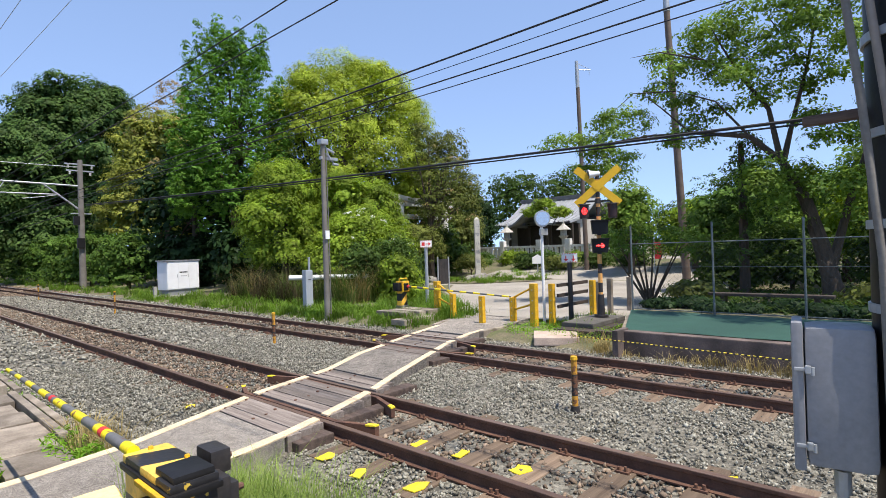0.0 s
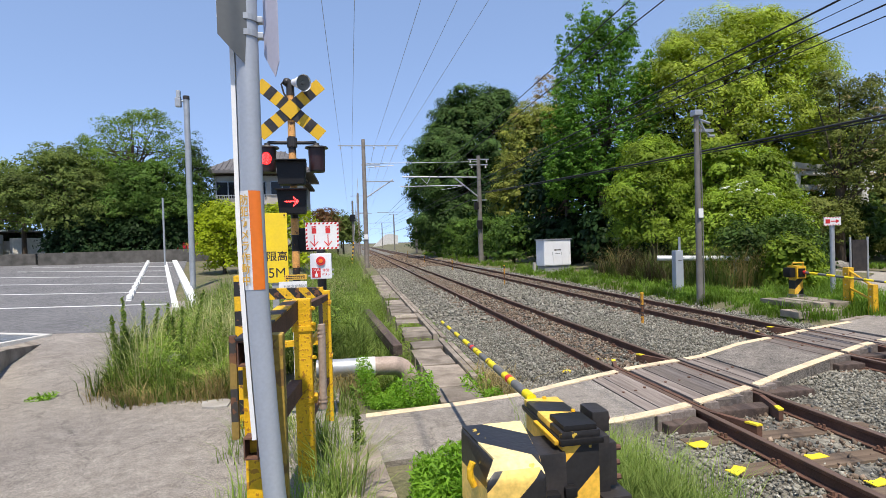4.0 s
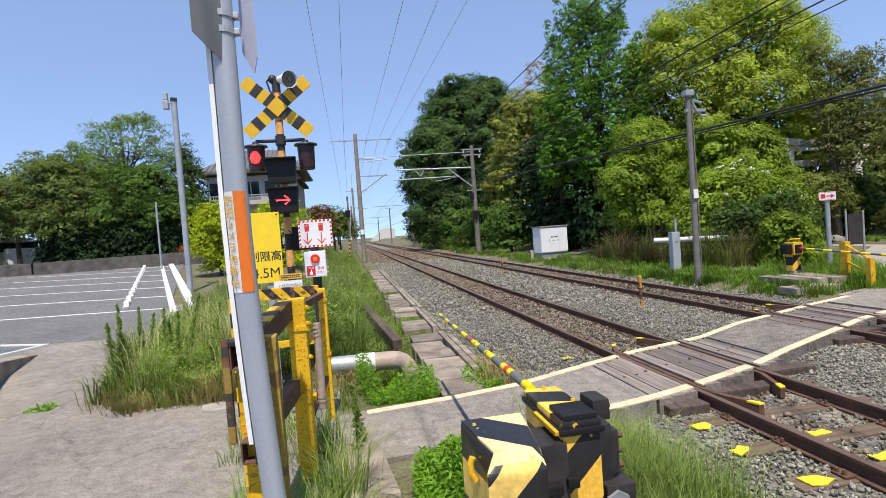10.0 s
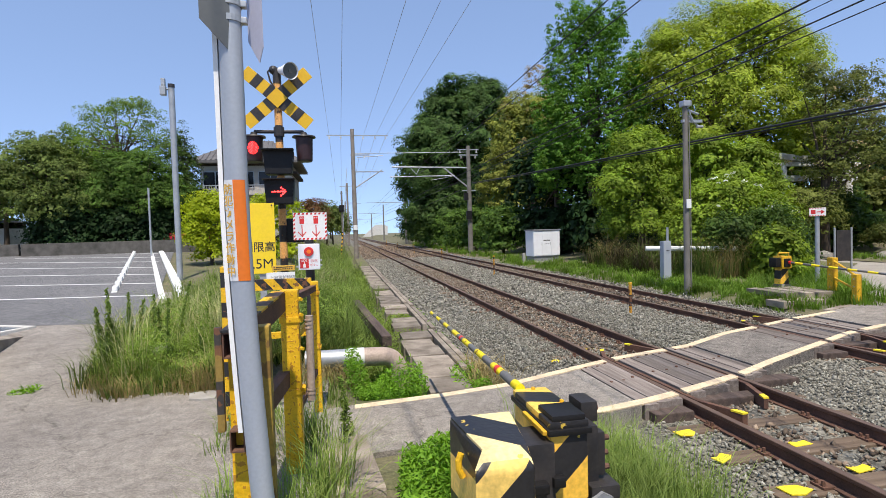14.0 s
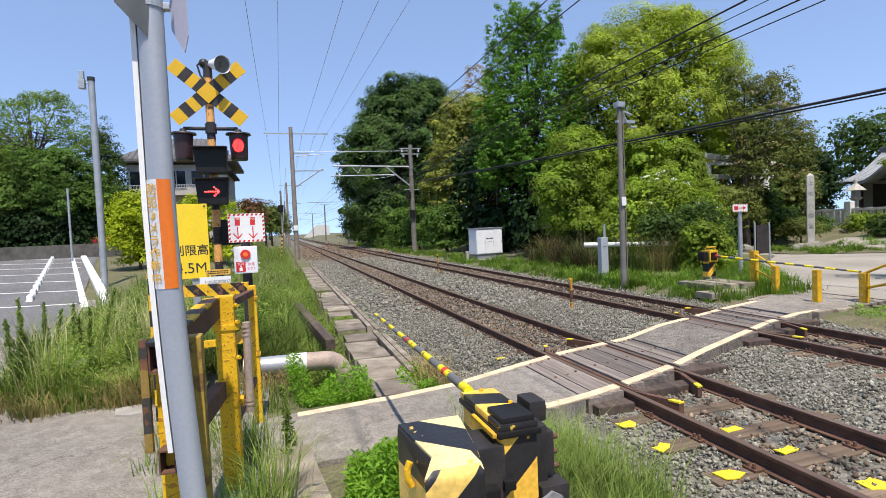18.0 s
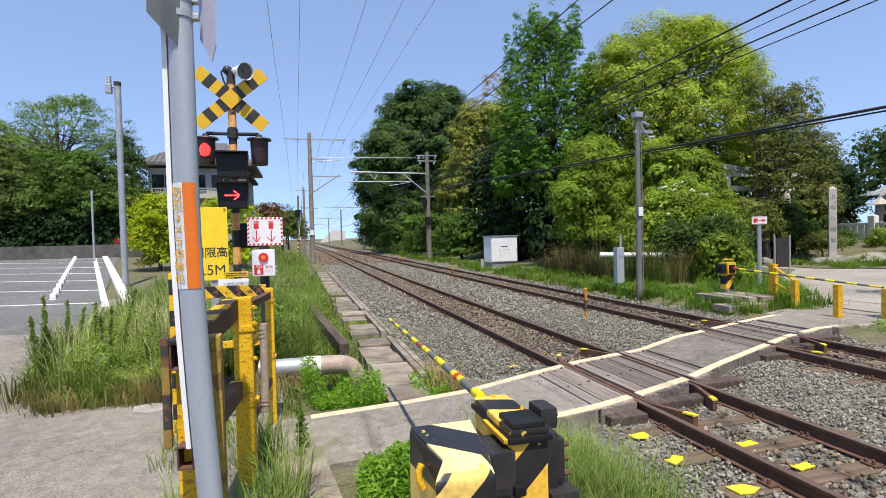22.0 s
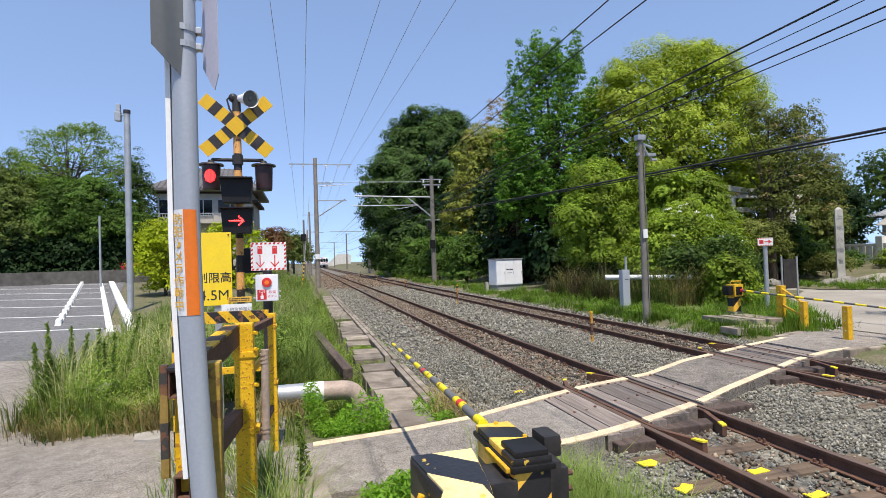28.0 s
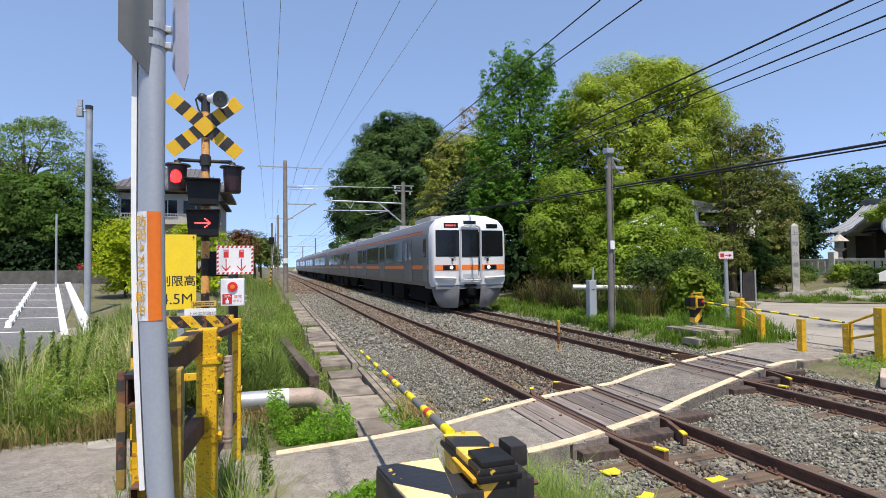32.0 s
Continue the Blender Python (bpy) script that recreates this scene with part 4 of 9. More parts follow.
def stones(name, label, x0, x1, y0, y1, count, size, material, seed, grey=False, skip=True):
    """Crushed stones, each an uneven six-sided lump."""
    rng = np.random.default_rng(seed)
    x, y = rng.uniform(x0, x1, count), rng.uniform(y0, y1, count)
    if skip:
        el = np.interp(x, [p[0] for p in EDGE_L], [p[1] for p in EDGE_L])
        er = np.interp(x, [p[0] for p in EDGE_R], [p[1] for p in EDGE_R])
        keep = (y > el + 0.03) | (y < er - 0.05)
        for tx in (0.0, 3.61):
            for s in (-1, 1):
                keep &= abs(x - tx - s * GAUGE) > 0.06
            inside = abs(x - tx) < 1.05
            ph = ((y + 5.9 + 0.305) % 0.61) - 0.305
            keep &= ~(inside & (abs(ph) < 0.1) & (rng.uniform(0, 1, count) < np.where(y < 6, 0.85, 0.3)))
            if grey:
                keep &= ~((abs(x - tx) < 0.5) & (rng.uniform(0, 1, count) < 0.7))
        x, y = x[keep], y[keep]
    k = len(x)
    z = -0.165 + 0.05 * np.exp(-((x - 1.8) / 0.6) ** 2) + rng.uniform(-0.005, 0.035, k) + 0.03 * (y > 7)
    c = np.array([(1, 0, 0), (0, 1, 0), (-1, 0, 0), (0, -1, 0), (0, 0, 1), (0, 0, -1)], float)
    v = c[None] * rng.uniform(0.6, 1.15, (k, 6, 1)) + rng.normal(0, 0.25, (k, 6, 3))
    v = v * (size * rng.uniform(0.45, 1.25, (k, 1, 1))) * rng.uniform(0.6, 1.15, (k, 1, 3)) * 0.66
    q = rng.normal(0, 1, (k, 4))
    q /= np.linalg.norm(q, axis=1, keepdims=True)
    w, i, j, l = q.T
    rot = np.stack([np.stack([1 - 2 * (j * j + l * l), 2 * (i * j - l * w), 2 * (i * l + j * w)], -1),
                    np.stack([2 * (i * j + l * w), 1 - 2 * (i * i + l * l), 2 * (j * l - i * w)], -1),
                    np.stack([2 * (i * l - j * w), 2 * (j * l + i * w), 1 - 2 * (i * i + j * j)], -1)], 1)
    v = np.einsum("kab,knb->kna", rot, v) + np.stack([x, y, z], 1)[:, None]
    fc = np.array([(0, 1, 4), (1, 2, 4), (2, 3, 4), (3, 0, 4), (1, 0, 5), (2, 1, 5), (3, 2, 5), (0, 3, 5)])
    me = bpy.data.meshes.new(name)
    me.vertices.add(k * 6)
    me.vertices.foreach_set("co", v.astype(np.float32).ravel())
    idx = (np.arange(k)[:, None, None] * 6 + fc[None]).astype(np.int32).ravel()
    me.loops.add(len(idx))
    me.loops.foreach_set("vertex_index", idx)
    me.polygons.add(k * 8)
    me.polygons.foreach_set("loop_start", np.arange(0, len(idx), 3, dtype=np.int32))
    me.update(calc_edges=True)
    me.validate()
    return tagged(part_of(name, me, material), label, "ballast", kind="stuff")


stones("ballast", "crushed grey ballast stones between the tracks", -2.45, 5.3, -1.5, 12, 88000, 0.036, M["ballast"], 11, True)
stones("ballast", "crushed grey ballast stones further along the tracks", -2.45, 5.3, 12, 40, 19000, 0.068, M["ballast"], 12, True)
stones("ballast", "crushed grey ballast stones far along the tracks", -2.45, 5.3, 40, 80, 5000, 0.13, M["ballast_rusty"], 15, True)
stones("ballast", "rust-stained ballast stones between the rails of the track", -0.5, 0.5, -1, 30, 7500, 0.055, M["ballast_rusty"], 13)
stones("ballast", "rust-stained ballast stones between the rails of the track", 3.11, 4.11, -1, 30, 7500, 0.055, M["ballast_rusty"], 14)

# ---- trackside walls and slabs ----
duct = thing("cable_duct", "weathered concrete cable duct with loose lids along the track", "cable duct", (-2.98, 0, 0), kind="structure")
for i in range(40):
    y0 = 6.0 + i * 0.62
    if 9.4 < y0 < 10.2 or 11.5 < y0 < 12.1 or 13.0 < y0 < 13.4 or 17.0 < y0 < 17.7:
        continue
    bm = bmnew()
    lift_ = -0.03 + 0.006 * math.sin(i * 2.4) + (0.025 if i in (5, 11) else 0)
    box(bm, -0.14, 0.4 + 0.015 * math.sin(i), y0, y0 + 0.605, -0.5, lift_, 0.01)
    part("lid", bm, M["concrete_old"], duct, at=pose(0.03 * math.sin(i * 4.1), 0, 0, 0, 1.6 * math.sin(i * 3.3), 0))
for y0, y1, x in ((6.9, 9.75, 0.43), (10.3, 13.5, 0.42), (13.7, 19.5, 0.43), (19.6, 25.4, 0.42), (25.5, 31, 0.43)):
    for dx, top in ((0, 0.015), (0.17, -0.06)):
        bm = bmnew()
        box(bm, x + dx, x + dx + 0.09, y0, y1, -0.4, top, 0.012)
        part("kerb_edge", bm, M["concrete_old"], duct)

wall = thing("retaining_wall", "low stained concrete retaining wall beside the track", "retaining wall", (5.2, 0, 0), kind="structure")
bm = bmnew()
box(bm, 0, 0.22, -30, 4.05, -0.3, 0.29, 0.02)
part("wall_body", bm, M["wall_stained"], wall)
bm = bmnew()
prism(bm, [(-0.25, 4.05), (0.22, 4.05), (0.22, 4.15), (-0.25, 4.15)], -0.3, 0.32)
part("end_block", bm, M["wall_stained"], wall)
verts, faces, cols = [], [], [5.39, 5.9, 6.4, 6.9, 7.58]
steps = [-30, -6, -3, *np.arange(-2, 4.0, 0.3), 4.1]
for y in steps:
    for x in cols:
        yy = y + (0.36 * (x - 5.39) if y > 4 else 0)
        verts.append((x, yy, 0.3 + 0.035 * (x - 5.4) + 0.012 * math.sin(yy * 3 + x * 4) * math.sin(yy * 1.3)))
for j in range(len(steps) - 1):
    for i in range(4):
        k = j * 5 + i
        faces.append((k, k + 5, k + 6, k + 1))
me = bpy.data.meshes.new("weed_sheet")
me.from_pydata(verts, [], faces)
tagged(part_of("weed_sheet", me, M["green_sheet"]), "green weed-control sheet laid behind the wall", "weed sheet", kind="structure")
bank = sheet("garden_bank", [7.55, 9, 12, 16, 22], [-30, -10, -4, 0, 2, 4.9], lambda x, y: 0.36 - 0.12 * sstep(10, 16, x), M["soil"], "shaded earth behind the wire fence", "garden bank")
bm = bmnew()
prism(bm, [(5.4, 4.08), (5.4, 4.2), (7.55, 4.98), (22, 4.98), (22, 4.88), (7.6, 4.86)], -0.2, 0.24)
tagged(part("bank_edge", bm, M["concrete_old"]), "low concrete edge of the garden bank", "bank edge", kind="structure")
court = sheet("forecourt", [7.5, 10, 13, 17, 22, 30], [5.2, 7, 9, 11, 13, 16, 19, 21], lambda x, y: gz(x, y) + 0.064, M["court"],
              "pale paved forecourt leading to the shrine", "forecourt")

# grass banks that bound the forecourt
for a, b, c, d in (((7.2, 9.7), (10.6, 12.6), (7.2, 16), (10.6, 16)), ((10.6, 12.6), (12.8, 15.2), (10.6, 18.4), (12.8, 18.4)), ((12.8, 15.2), (16.2, 17.6), (12.8, 21.3), (16.2, 21.3)), ((7.2, 16), (10.6, 16), (7.2, 21.3), (10.6, 21.3)),
                   ((10.6, 18.4), (12.8, 18.4), (10.6, 21.3), (12.8, 21.3)), ((17.4, 17.7), (20.2, 15.3), (17.4, 21.3), (20.2, 21.3)), ((20.2, 15.3), (30.2, 16.2), (20.2, 21.3), (30.2, 21.3))):
    tagged(patch_sheet("grass_bank", a, b, c, d, 0.095, M["soil"], 6, 6), "grassy earth beside the pale forecourt", "ground", kind="structure")

# ---- trees and hedges ----


def M_L(k):
    return L[k]


tree("broadleaf_tree", "tall dark evergreen tree beside the railway line", (9.6, 62, 0), 9, 0.5,
     [(1.6, 0, 12.4, 5.0, 5, 7.0), (3.7, 0, 14.8, 3.0, 3, 4.4), (-2.6, 0, 9.0, 4.4, 4.2, 5.0), (-0.6, 0, 12.6, 4.0, 4, 5.0), (3.0, 0, 6.6, 4.6, 4.4, 4.6), (-1.8, 0, 4.0, 4.8, 4, 3.4)], 460, 180, 1.0, 0.23, M_L("evergreen"), 21, fill=0.9)
tree("broadleaf_tree", "yellow-green tree with tan young leaves among the evergreens", (12.3, 45, 0), 9, 0.3,
     [(0.4, 0, 9.6, 3.4, 3, 4.2), (-0.6, 0, 5.6, 3.6, 3, 4), (1.8, 0, 8, 3.4, 3, 5.4)], 480, 62, 0.6, 0.15, M_L("tawny"), 22, fill=0.8,
     more=[("young_leaves", [(0.2, -0.6, 9.8, 3.5, 3, 4.3), (1.4, 0, 13.6, 2.0, 1.4, 1.2)], 60, 40, 0.4, 0.07, M_L("tan")),
           ("top_tuft", [(1.4, 0, 15.0, 1.35, 1.1, 1.2)], 44, 40, 0.36, 0.07, M_L("tan"))])
spike = random.Random(5)
shoots = [(0, 0, 5.2, 3.0, 2.6, 4.2), (0, 0, 9.4, 2.7, 2.3, 4.2), (0, 0, 12.0, 2.2, 1.9, 2.6)]
for i in range(80):
    z = 4.0 + 9.6 * ((i + 0.5) / 80)
    r, a = (2.15 + 1.5 * (1 - (z - 4.0) / 12)) * spike.uniform(0.72, 1.0), i * 2.399
    if i > 60:
        r, z = 0.2 + 2.2 * (i - 61) / 18, 13.5 + 0.5 * math.sin(i * 2.1) - 0.03 * (i - 61)
    for u, w in ((0, 0.66), (0.7, 0.5), (1.35, 0.32), (1.9, 0.14)):
        k = r + 0.26 * u
        shoots.append((k * math.cos(a), k * math.sin(a) * 0.85, z + u, w, w, 0.6))
tree("ginkgo_tree", "tall pointed bright green ginkgo tree", (11.6, 31, 0), 10.5, 0.3, shoots, 2800, 20, 0.21, 0.092, M_L("ginkgo"), 23, limbs=20)
tree("camphor_tree", "broad domed camphor tree with yellow-green new leaves", (18.4, 29.5, 0), 8, 0.5,
     [(1.0, 0, 10.4, 5.2, 5, 4.4), (-2.4, -1, 9.9, 2.8, 3.4, 3.0), (4.5, -0.5, 9.8, 2.6, 3.2, 3.2), (2.8, 0, 12.2, 3.0, 3, 2.8), (0.5, -2, 7.5, 4.8, 3.4, 2.4), (2.6, -3, 6.0, 2.8, 2, 2.0), (5.0, -2.5, 5.6, 2.2, 2, 2.4)], 350, 250, 0.85, 0.115, M_L("camphor"), 24, limbs=16, fill=0.9)
tree("broadleaf_tree", "rounded bright green tree at the railway fence", (9.6, 22.3, 0), 3.4, 0.16,
     [(0, 0, 4.6, 1.5, 1.4, 1.4), (-0.6, -0.3, 3.3, 1.6, 1.5, 1.2), (1.1, 0, 3.6, 1.3, 1.3, 1.3), (0.2, -0.2, 2.0, 2.0, 1.6, 1.2)], 150, 230, 0.5, 0.085, M_L("bright"), 25, fill=0.88)
tree("broadleaf_tree", "lobed bright green tree behind the flowering shrub", (12.6, 20.4, 0), 3.0, 0.14,
     [(-0.9, 0, 4.5, 1.1, 1.0, 0.95), (0.9, 0, 4.1, 1.2, 1.0, 1.0), (0, -0.2, 3.1, 1.7, 1.2, 1.0), (1.8, 0, 2.9, 0.9, 0.9, 0.8)], 110, 200, 0.48, 0.085, M_L("bright"), 125, fill=0.88)
tree("flowering_shrub", "green shrub with white blossom beside the path", (11.4, 19, 0), 1.6, 0.1,
     [(0, 0, 2.2, 2.0, 1.5, 1.5), (1.6, -0.2, 1.7, 1.5, 1.3, 1.3), (-1.4, 0, 1.5, 1.3, 1.2, 1.2)], 330, 30, 0.4, 0.085, M_L("bright"), 26, "shrub",
     more=[("blossom", [(0, -0.3, 2.4, 1.9, 1.4, 1.4), (1.6, -0.3, 1.8, 1.4, 1.2, 1.2)], 22, 14, 0.14, 0.045, M_L("blossom"))])
tree("broadleaf_tree", "loose dark olive tree beside the stone post", (19.4, 22.1, 0), 5, 0.2,
     [(0.8, 0, 6.7, 1.6, 1.5, 2.6), (0.7, -0.2, 4.6, 1.4, 1.3, 2.0), (2.0, 0, 4.6, 2.1, 2, 2.8), (-0.8, 0, 2.0, 1.7, 1.5, 1.5), (1.9, 0, 8.2, 0.45, 0.5, 1.3), (3.1, 0, 7.9, 0.4, 0.5, 1.6), (-0.6, 0, 8.6, 0.5, 0.6, 1.0), (3.0, 0, 5.2, 1.3, 1.2, 1.9)], 680, 26, 0.34, 0.085, M_L("olive"), 27, limbs=18,
     more=[("brown_leaves", [(1.4, 0, 4.8, 2.7, 2, 3.4)], 50, 26, 0.3, 0.05, M_L("tan"))])
# The "dark" rows fill gaps between trees, with shade put into their leaf colour.
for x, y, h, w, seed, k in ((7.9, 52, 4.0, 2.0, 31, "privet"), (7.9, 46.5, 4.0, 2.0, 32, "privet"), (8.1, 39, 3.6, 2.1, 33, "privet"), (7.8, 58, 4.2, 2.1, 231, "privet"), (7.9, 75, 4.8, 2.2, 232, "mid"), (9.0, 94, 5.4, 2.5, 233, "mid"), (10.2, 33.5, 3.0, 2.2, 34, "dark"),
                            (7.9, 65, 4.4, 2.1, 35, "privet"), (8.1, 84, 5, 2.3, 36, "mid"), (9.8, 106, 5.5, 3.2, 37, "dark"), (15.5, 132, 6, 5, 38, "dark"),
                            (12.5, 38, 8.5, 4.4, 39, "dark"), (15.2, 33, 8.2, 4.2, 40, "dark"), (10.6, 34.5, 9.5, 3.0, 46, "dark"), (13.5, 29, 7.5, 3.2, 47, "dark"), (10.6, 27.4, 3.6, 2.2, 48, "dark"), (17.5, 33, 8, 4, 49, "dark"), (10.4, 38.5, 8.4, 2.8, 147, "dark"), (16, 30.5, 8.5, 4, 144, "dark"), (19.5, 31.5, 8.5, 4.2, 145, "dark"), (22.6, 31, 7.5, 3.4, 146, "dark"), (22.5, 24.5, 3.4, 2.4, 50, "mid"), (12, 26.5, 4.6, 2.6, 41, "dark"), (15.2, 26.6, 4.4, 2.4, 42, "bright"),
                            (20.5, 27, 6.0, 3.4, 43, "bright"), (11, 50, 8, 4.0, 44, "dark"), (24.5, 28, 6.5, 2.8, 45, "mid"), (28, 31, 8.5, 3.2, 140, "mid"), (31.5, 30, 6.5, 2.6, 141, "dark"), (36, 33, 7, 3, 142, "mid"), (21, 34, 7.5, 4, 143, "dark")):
    tree("hedge_tree" if h > 5 else "hedge_shrub", "dense growth toned near black for tree shade along the railway" if k == "dark" else "leafy green hedge shrub along the railway",
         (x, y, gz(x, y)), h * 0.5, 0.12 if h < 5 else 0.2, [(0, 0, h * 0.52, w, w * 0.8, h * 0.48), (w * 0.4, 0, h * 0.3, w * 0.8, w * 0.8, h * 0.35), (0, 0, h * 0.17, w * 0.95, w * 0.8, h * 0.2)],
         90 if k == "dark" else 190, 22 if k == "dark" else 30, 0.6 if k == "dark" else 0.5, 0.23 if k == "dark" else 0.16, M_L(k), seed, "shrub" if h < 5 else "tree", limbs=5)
tree("broadleaf_tree", "dense dark evergreen tree further along the railway", (12.4, 80, 0), 6, 0.4, [(0, 0, 9.2, 7.0, 5, 6.6), (0.5, 0, 4.4, 5.2, 4, 4.4)], 280, 52, 1.2, 0.36, M_L("evergreen"), 28, fill=0.87)
# beyond the car park
tree("broadleaf_tree", "large shady olive-green tree behind the car park", (-20.6, 35.0, 1.1), 3, 0.3,
     [(-0.6, 0, 5.0, 1.9, 2.0, 2.1), (0.6, 0, 3.9, 2.2, 2.0, 1.8), (-2.6, 0, 3.8, 2.2, 2, 2.0), (0.3, -0.3, 2.8, 3.4, 2, 1.5)], 560, 30, 0.42, 0.11, M_L("grove"), 51)
tree("feathery_tree", "open feathery green tree rising over the shrubs", (-17.6, 36.5, 1), 6.5, 0.16,
     [(0, 0, 7.6, 3.0, 2.0, 1.7), (-1.4, 0, 6.3, 2.6, 1.8, 1.8), (0.8, 0, 8.8, 1.7, 1.4, 1.0), (2.2, 0, 6.4, 1.6, 1.3, 0.9)], 520, 16, 0.38, 0.11, M_L("cherry"), 52, limbs=18, fill=0.35, core=False)
tree("broadleaf_tree", "rounded mid-green trees over a low wall", (-16.3, 35.2, 1.1), 3, 0.25,
     [(0, 0, 4.2, 2.7, 2, 2.0), (1.2, -0.2, 3.0, 2.4, 1.8, 1.4), (-1.6, 0, 3.2, 2.2, 1.8, 1.5)], 560, 30, 0.42, 0.11, M_L("privet"), 53)
tree("conifer", "narrow dark conifer beside the house", (-13.6, 36, 1), 5, 0.16,
     [(-0.3, 0, 4.4, 1.1, 1.1, 3.5), (-0.3, 0, 2.4, 1.4, 1.3, 2.4)], 440, 24, 0.34, 0.085, M_L("mid"), 54)
tree("garden_shrub", "bright yellow-green privet shrub", (-9.6, 24.2, 0.6), 1.3, 0.08,
     [(0, 0, 2.2, 1.1, 1.0, 1.0), (0.7, 0, 1.4, 1.1, 0.9, 0.9), (-0.4, 0, 1.3, 0.9, 0.9, 0.9), (0.2, 0.1, 0.6, 1.1, 0.9, 0.6)], 400, 24, 0.3, 0.08, M_L("yellow"), 55, "shrub")
tree("garden_shrub", "bright yellow-green privet shrub behind the warning mast", (-7.3, 27, 0.5), 1.3, 0.08,
     [(0, 0, 2.2, 1.5, 1.1, 1.3), (0.9, 0, 1.4, 1.1, 0.9, 1.0), (0.2, 0, 0.5, 1.5, 1, 0.6)], 300, 24, 0.3, 0.08, M_L("yellow"), 56, "shrub")
tree("garden_shrub", "reddish-leaved shrub near the house", (-6.6, 50, 0.3), 2.4, 0.1,
     [(0, 0, 3.4, 1.6, 1.4, 1.6), (-0.6, 0, 2, 1.5, 1.4, 1.6)], 200, 20, 0.4, 0.12, M_L("red"), 57, "shrub")
for x, y, h, w, s in ((-6.0, 70, 5.5, 3, 58), (-5.6, 90, 6, 3.5, 59), (-6.5, 120, 7, 5, 60), (-26, 40, 7, 5, 61)):
    tree("hedge_tree", "green hedge growth beyond the car park and house", (x, y, gz(x, y)), h * 0.5, 0.15, [(0, 0, h * 0.5, w, w * 0.8, h * 0.5)],
         220, 22, 0.6, 0.18, M_L("grove"), s, "tree", limbs=5)
for x, y, h, w, s, k in ((-20.5, 38, 6.5, 3.5, 154, "grove"), (-24, 46, 9, 5, 158, "grove"), (-34, 48, 8, 4.5, 159, "grove")):
    tree("hedge_tree", "leafy tree with a shaded foot behind the car park", (x, y, gz(x, y)), h * 0.6, 0.18, [(0, 0, h * 0.68, w, w * 0.7, h * 0.32), (w * 0.3, -0.3, h * 0.5, w * 0.9, w * 0.7, h * 0.22)],
         200, 24, 0.5, 0.16, M_L(k), s, "tree", limbs=7)
# Shrubs added where only deep tree shade shows; the shade is their near-black colour.
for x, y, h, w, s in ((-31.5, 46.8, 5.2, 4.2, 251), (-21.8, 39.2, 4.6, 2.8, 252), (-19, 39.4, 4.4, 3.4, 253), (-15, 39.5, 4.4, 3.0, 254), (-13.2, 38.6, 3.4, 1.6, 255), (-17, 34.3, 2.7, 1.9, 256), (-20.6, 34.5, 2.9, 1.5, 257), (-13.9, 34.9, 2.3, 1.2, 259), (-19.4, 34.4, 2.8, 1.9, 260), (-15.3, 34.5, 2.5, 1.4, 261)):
    tree("hedge_shrub", "undergrowth added near black for the tree shade behind the low wall", (x, y, gz(x, y)), h * 0.4, 0.1, [(0, 0, h * 0.5, w, w * 0.5, h * 0.5), (0, 0, h * 0.25, w * 1.05, w * 0.5, h * 0.28)],
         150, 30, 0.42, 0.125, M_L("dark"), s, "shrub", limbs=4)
# shrine side
cr = random.Random(8)
sprays = []
for i in range(80):
    y = cr.uniform(-1.6, 6.6) if i % 3 else cr.uniform(-1.6, 3.4)
    top = 8.0 if y < 1 else 7.4 if y < 4.8 else 5.4
    sprays.append((cr.uniform(-0.8, 1.0), y, cr.uniform(4.3 if 0.5 < y < 3 else 3.5, top), cr.uniform(0.45, 0.8), cr.uniform(0.45, 0.85), cr.uniform(0.18, 0.36)))
# Overhanging sprays out of view, added to cast leaf shade on the weed sheet.
sprays += [(cr.uniform(-4.9, -4.3), cr.uniform(-4.4, 0.2), cr.uniform(5.4, 6.6), 0.4, 0.5, 0.2) for i in range(14)]
sprays += [(cr.uniform(-0.9, -0.2), cr.uniform(-1.6, 1.6), cr.uniform(1.6, 3.8), 0.4, 0.45, 0.4) for i in range(12)]
sprays += [(0.4, -0.8, 2.3, 0.9, 0.8, 0.9), (0.3, -1.3, 3.2, 0.8, 0.7, 0.8), (0.4, 0.9, 2.6, 0.7, 0.5, 0.6)]
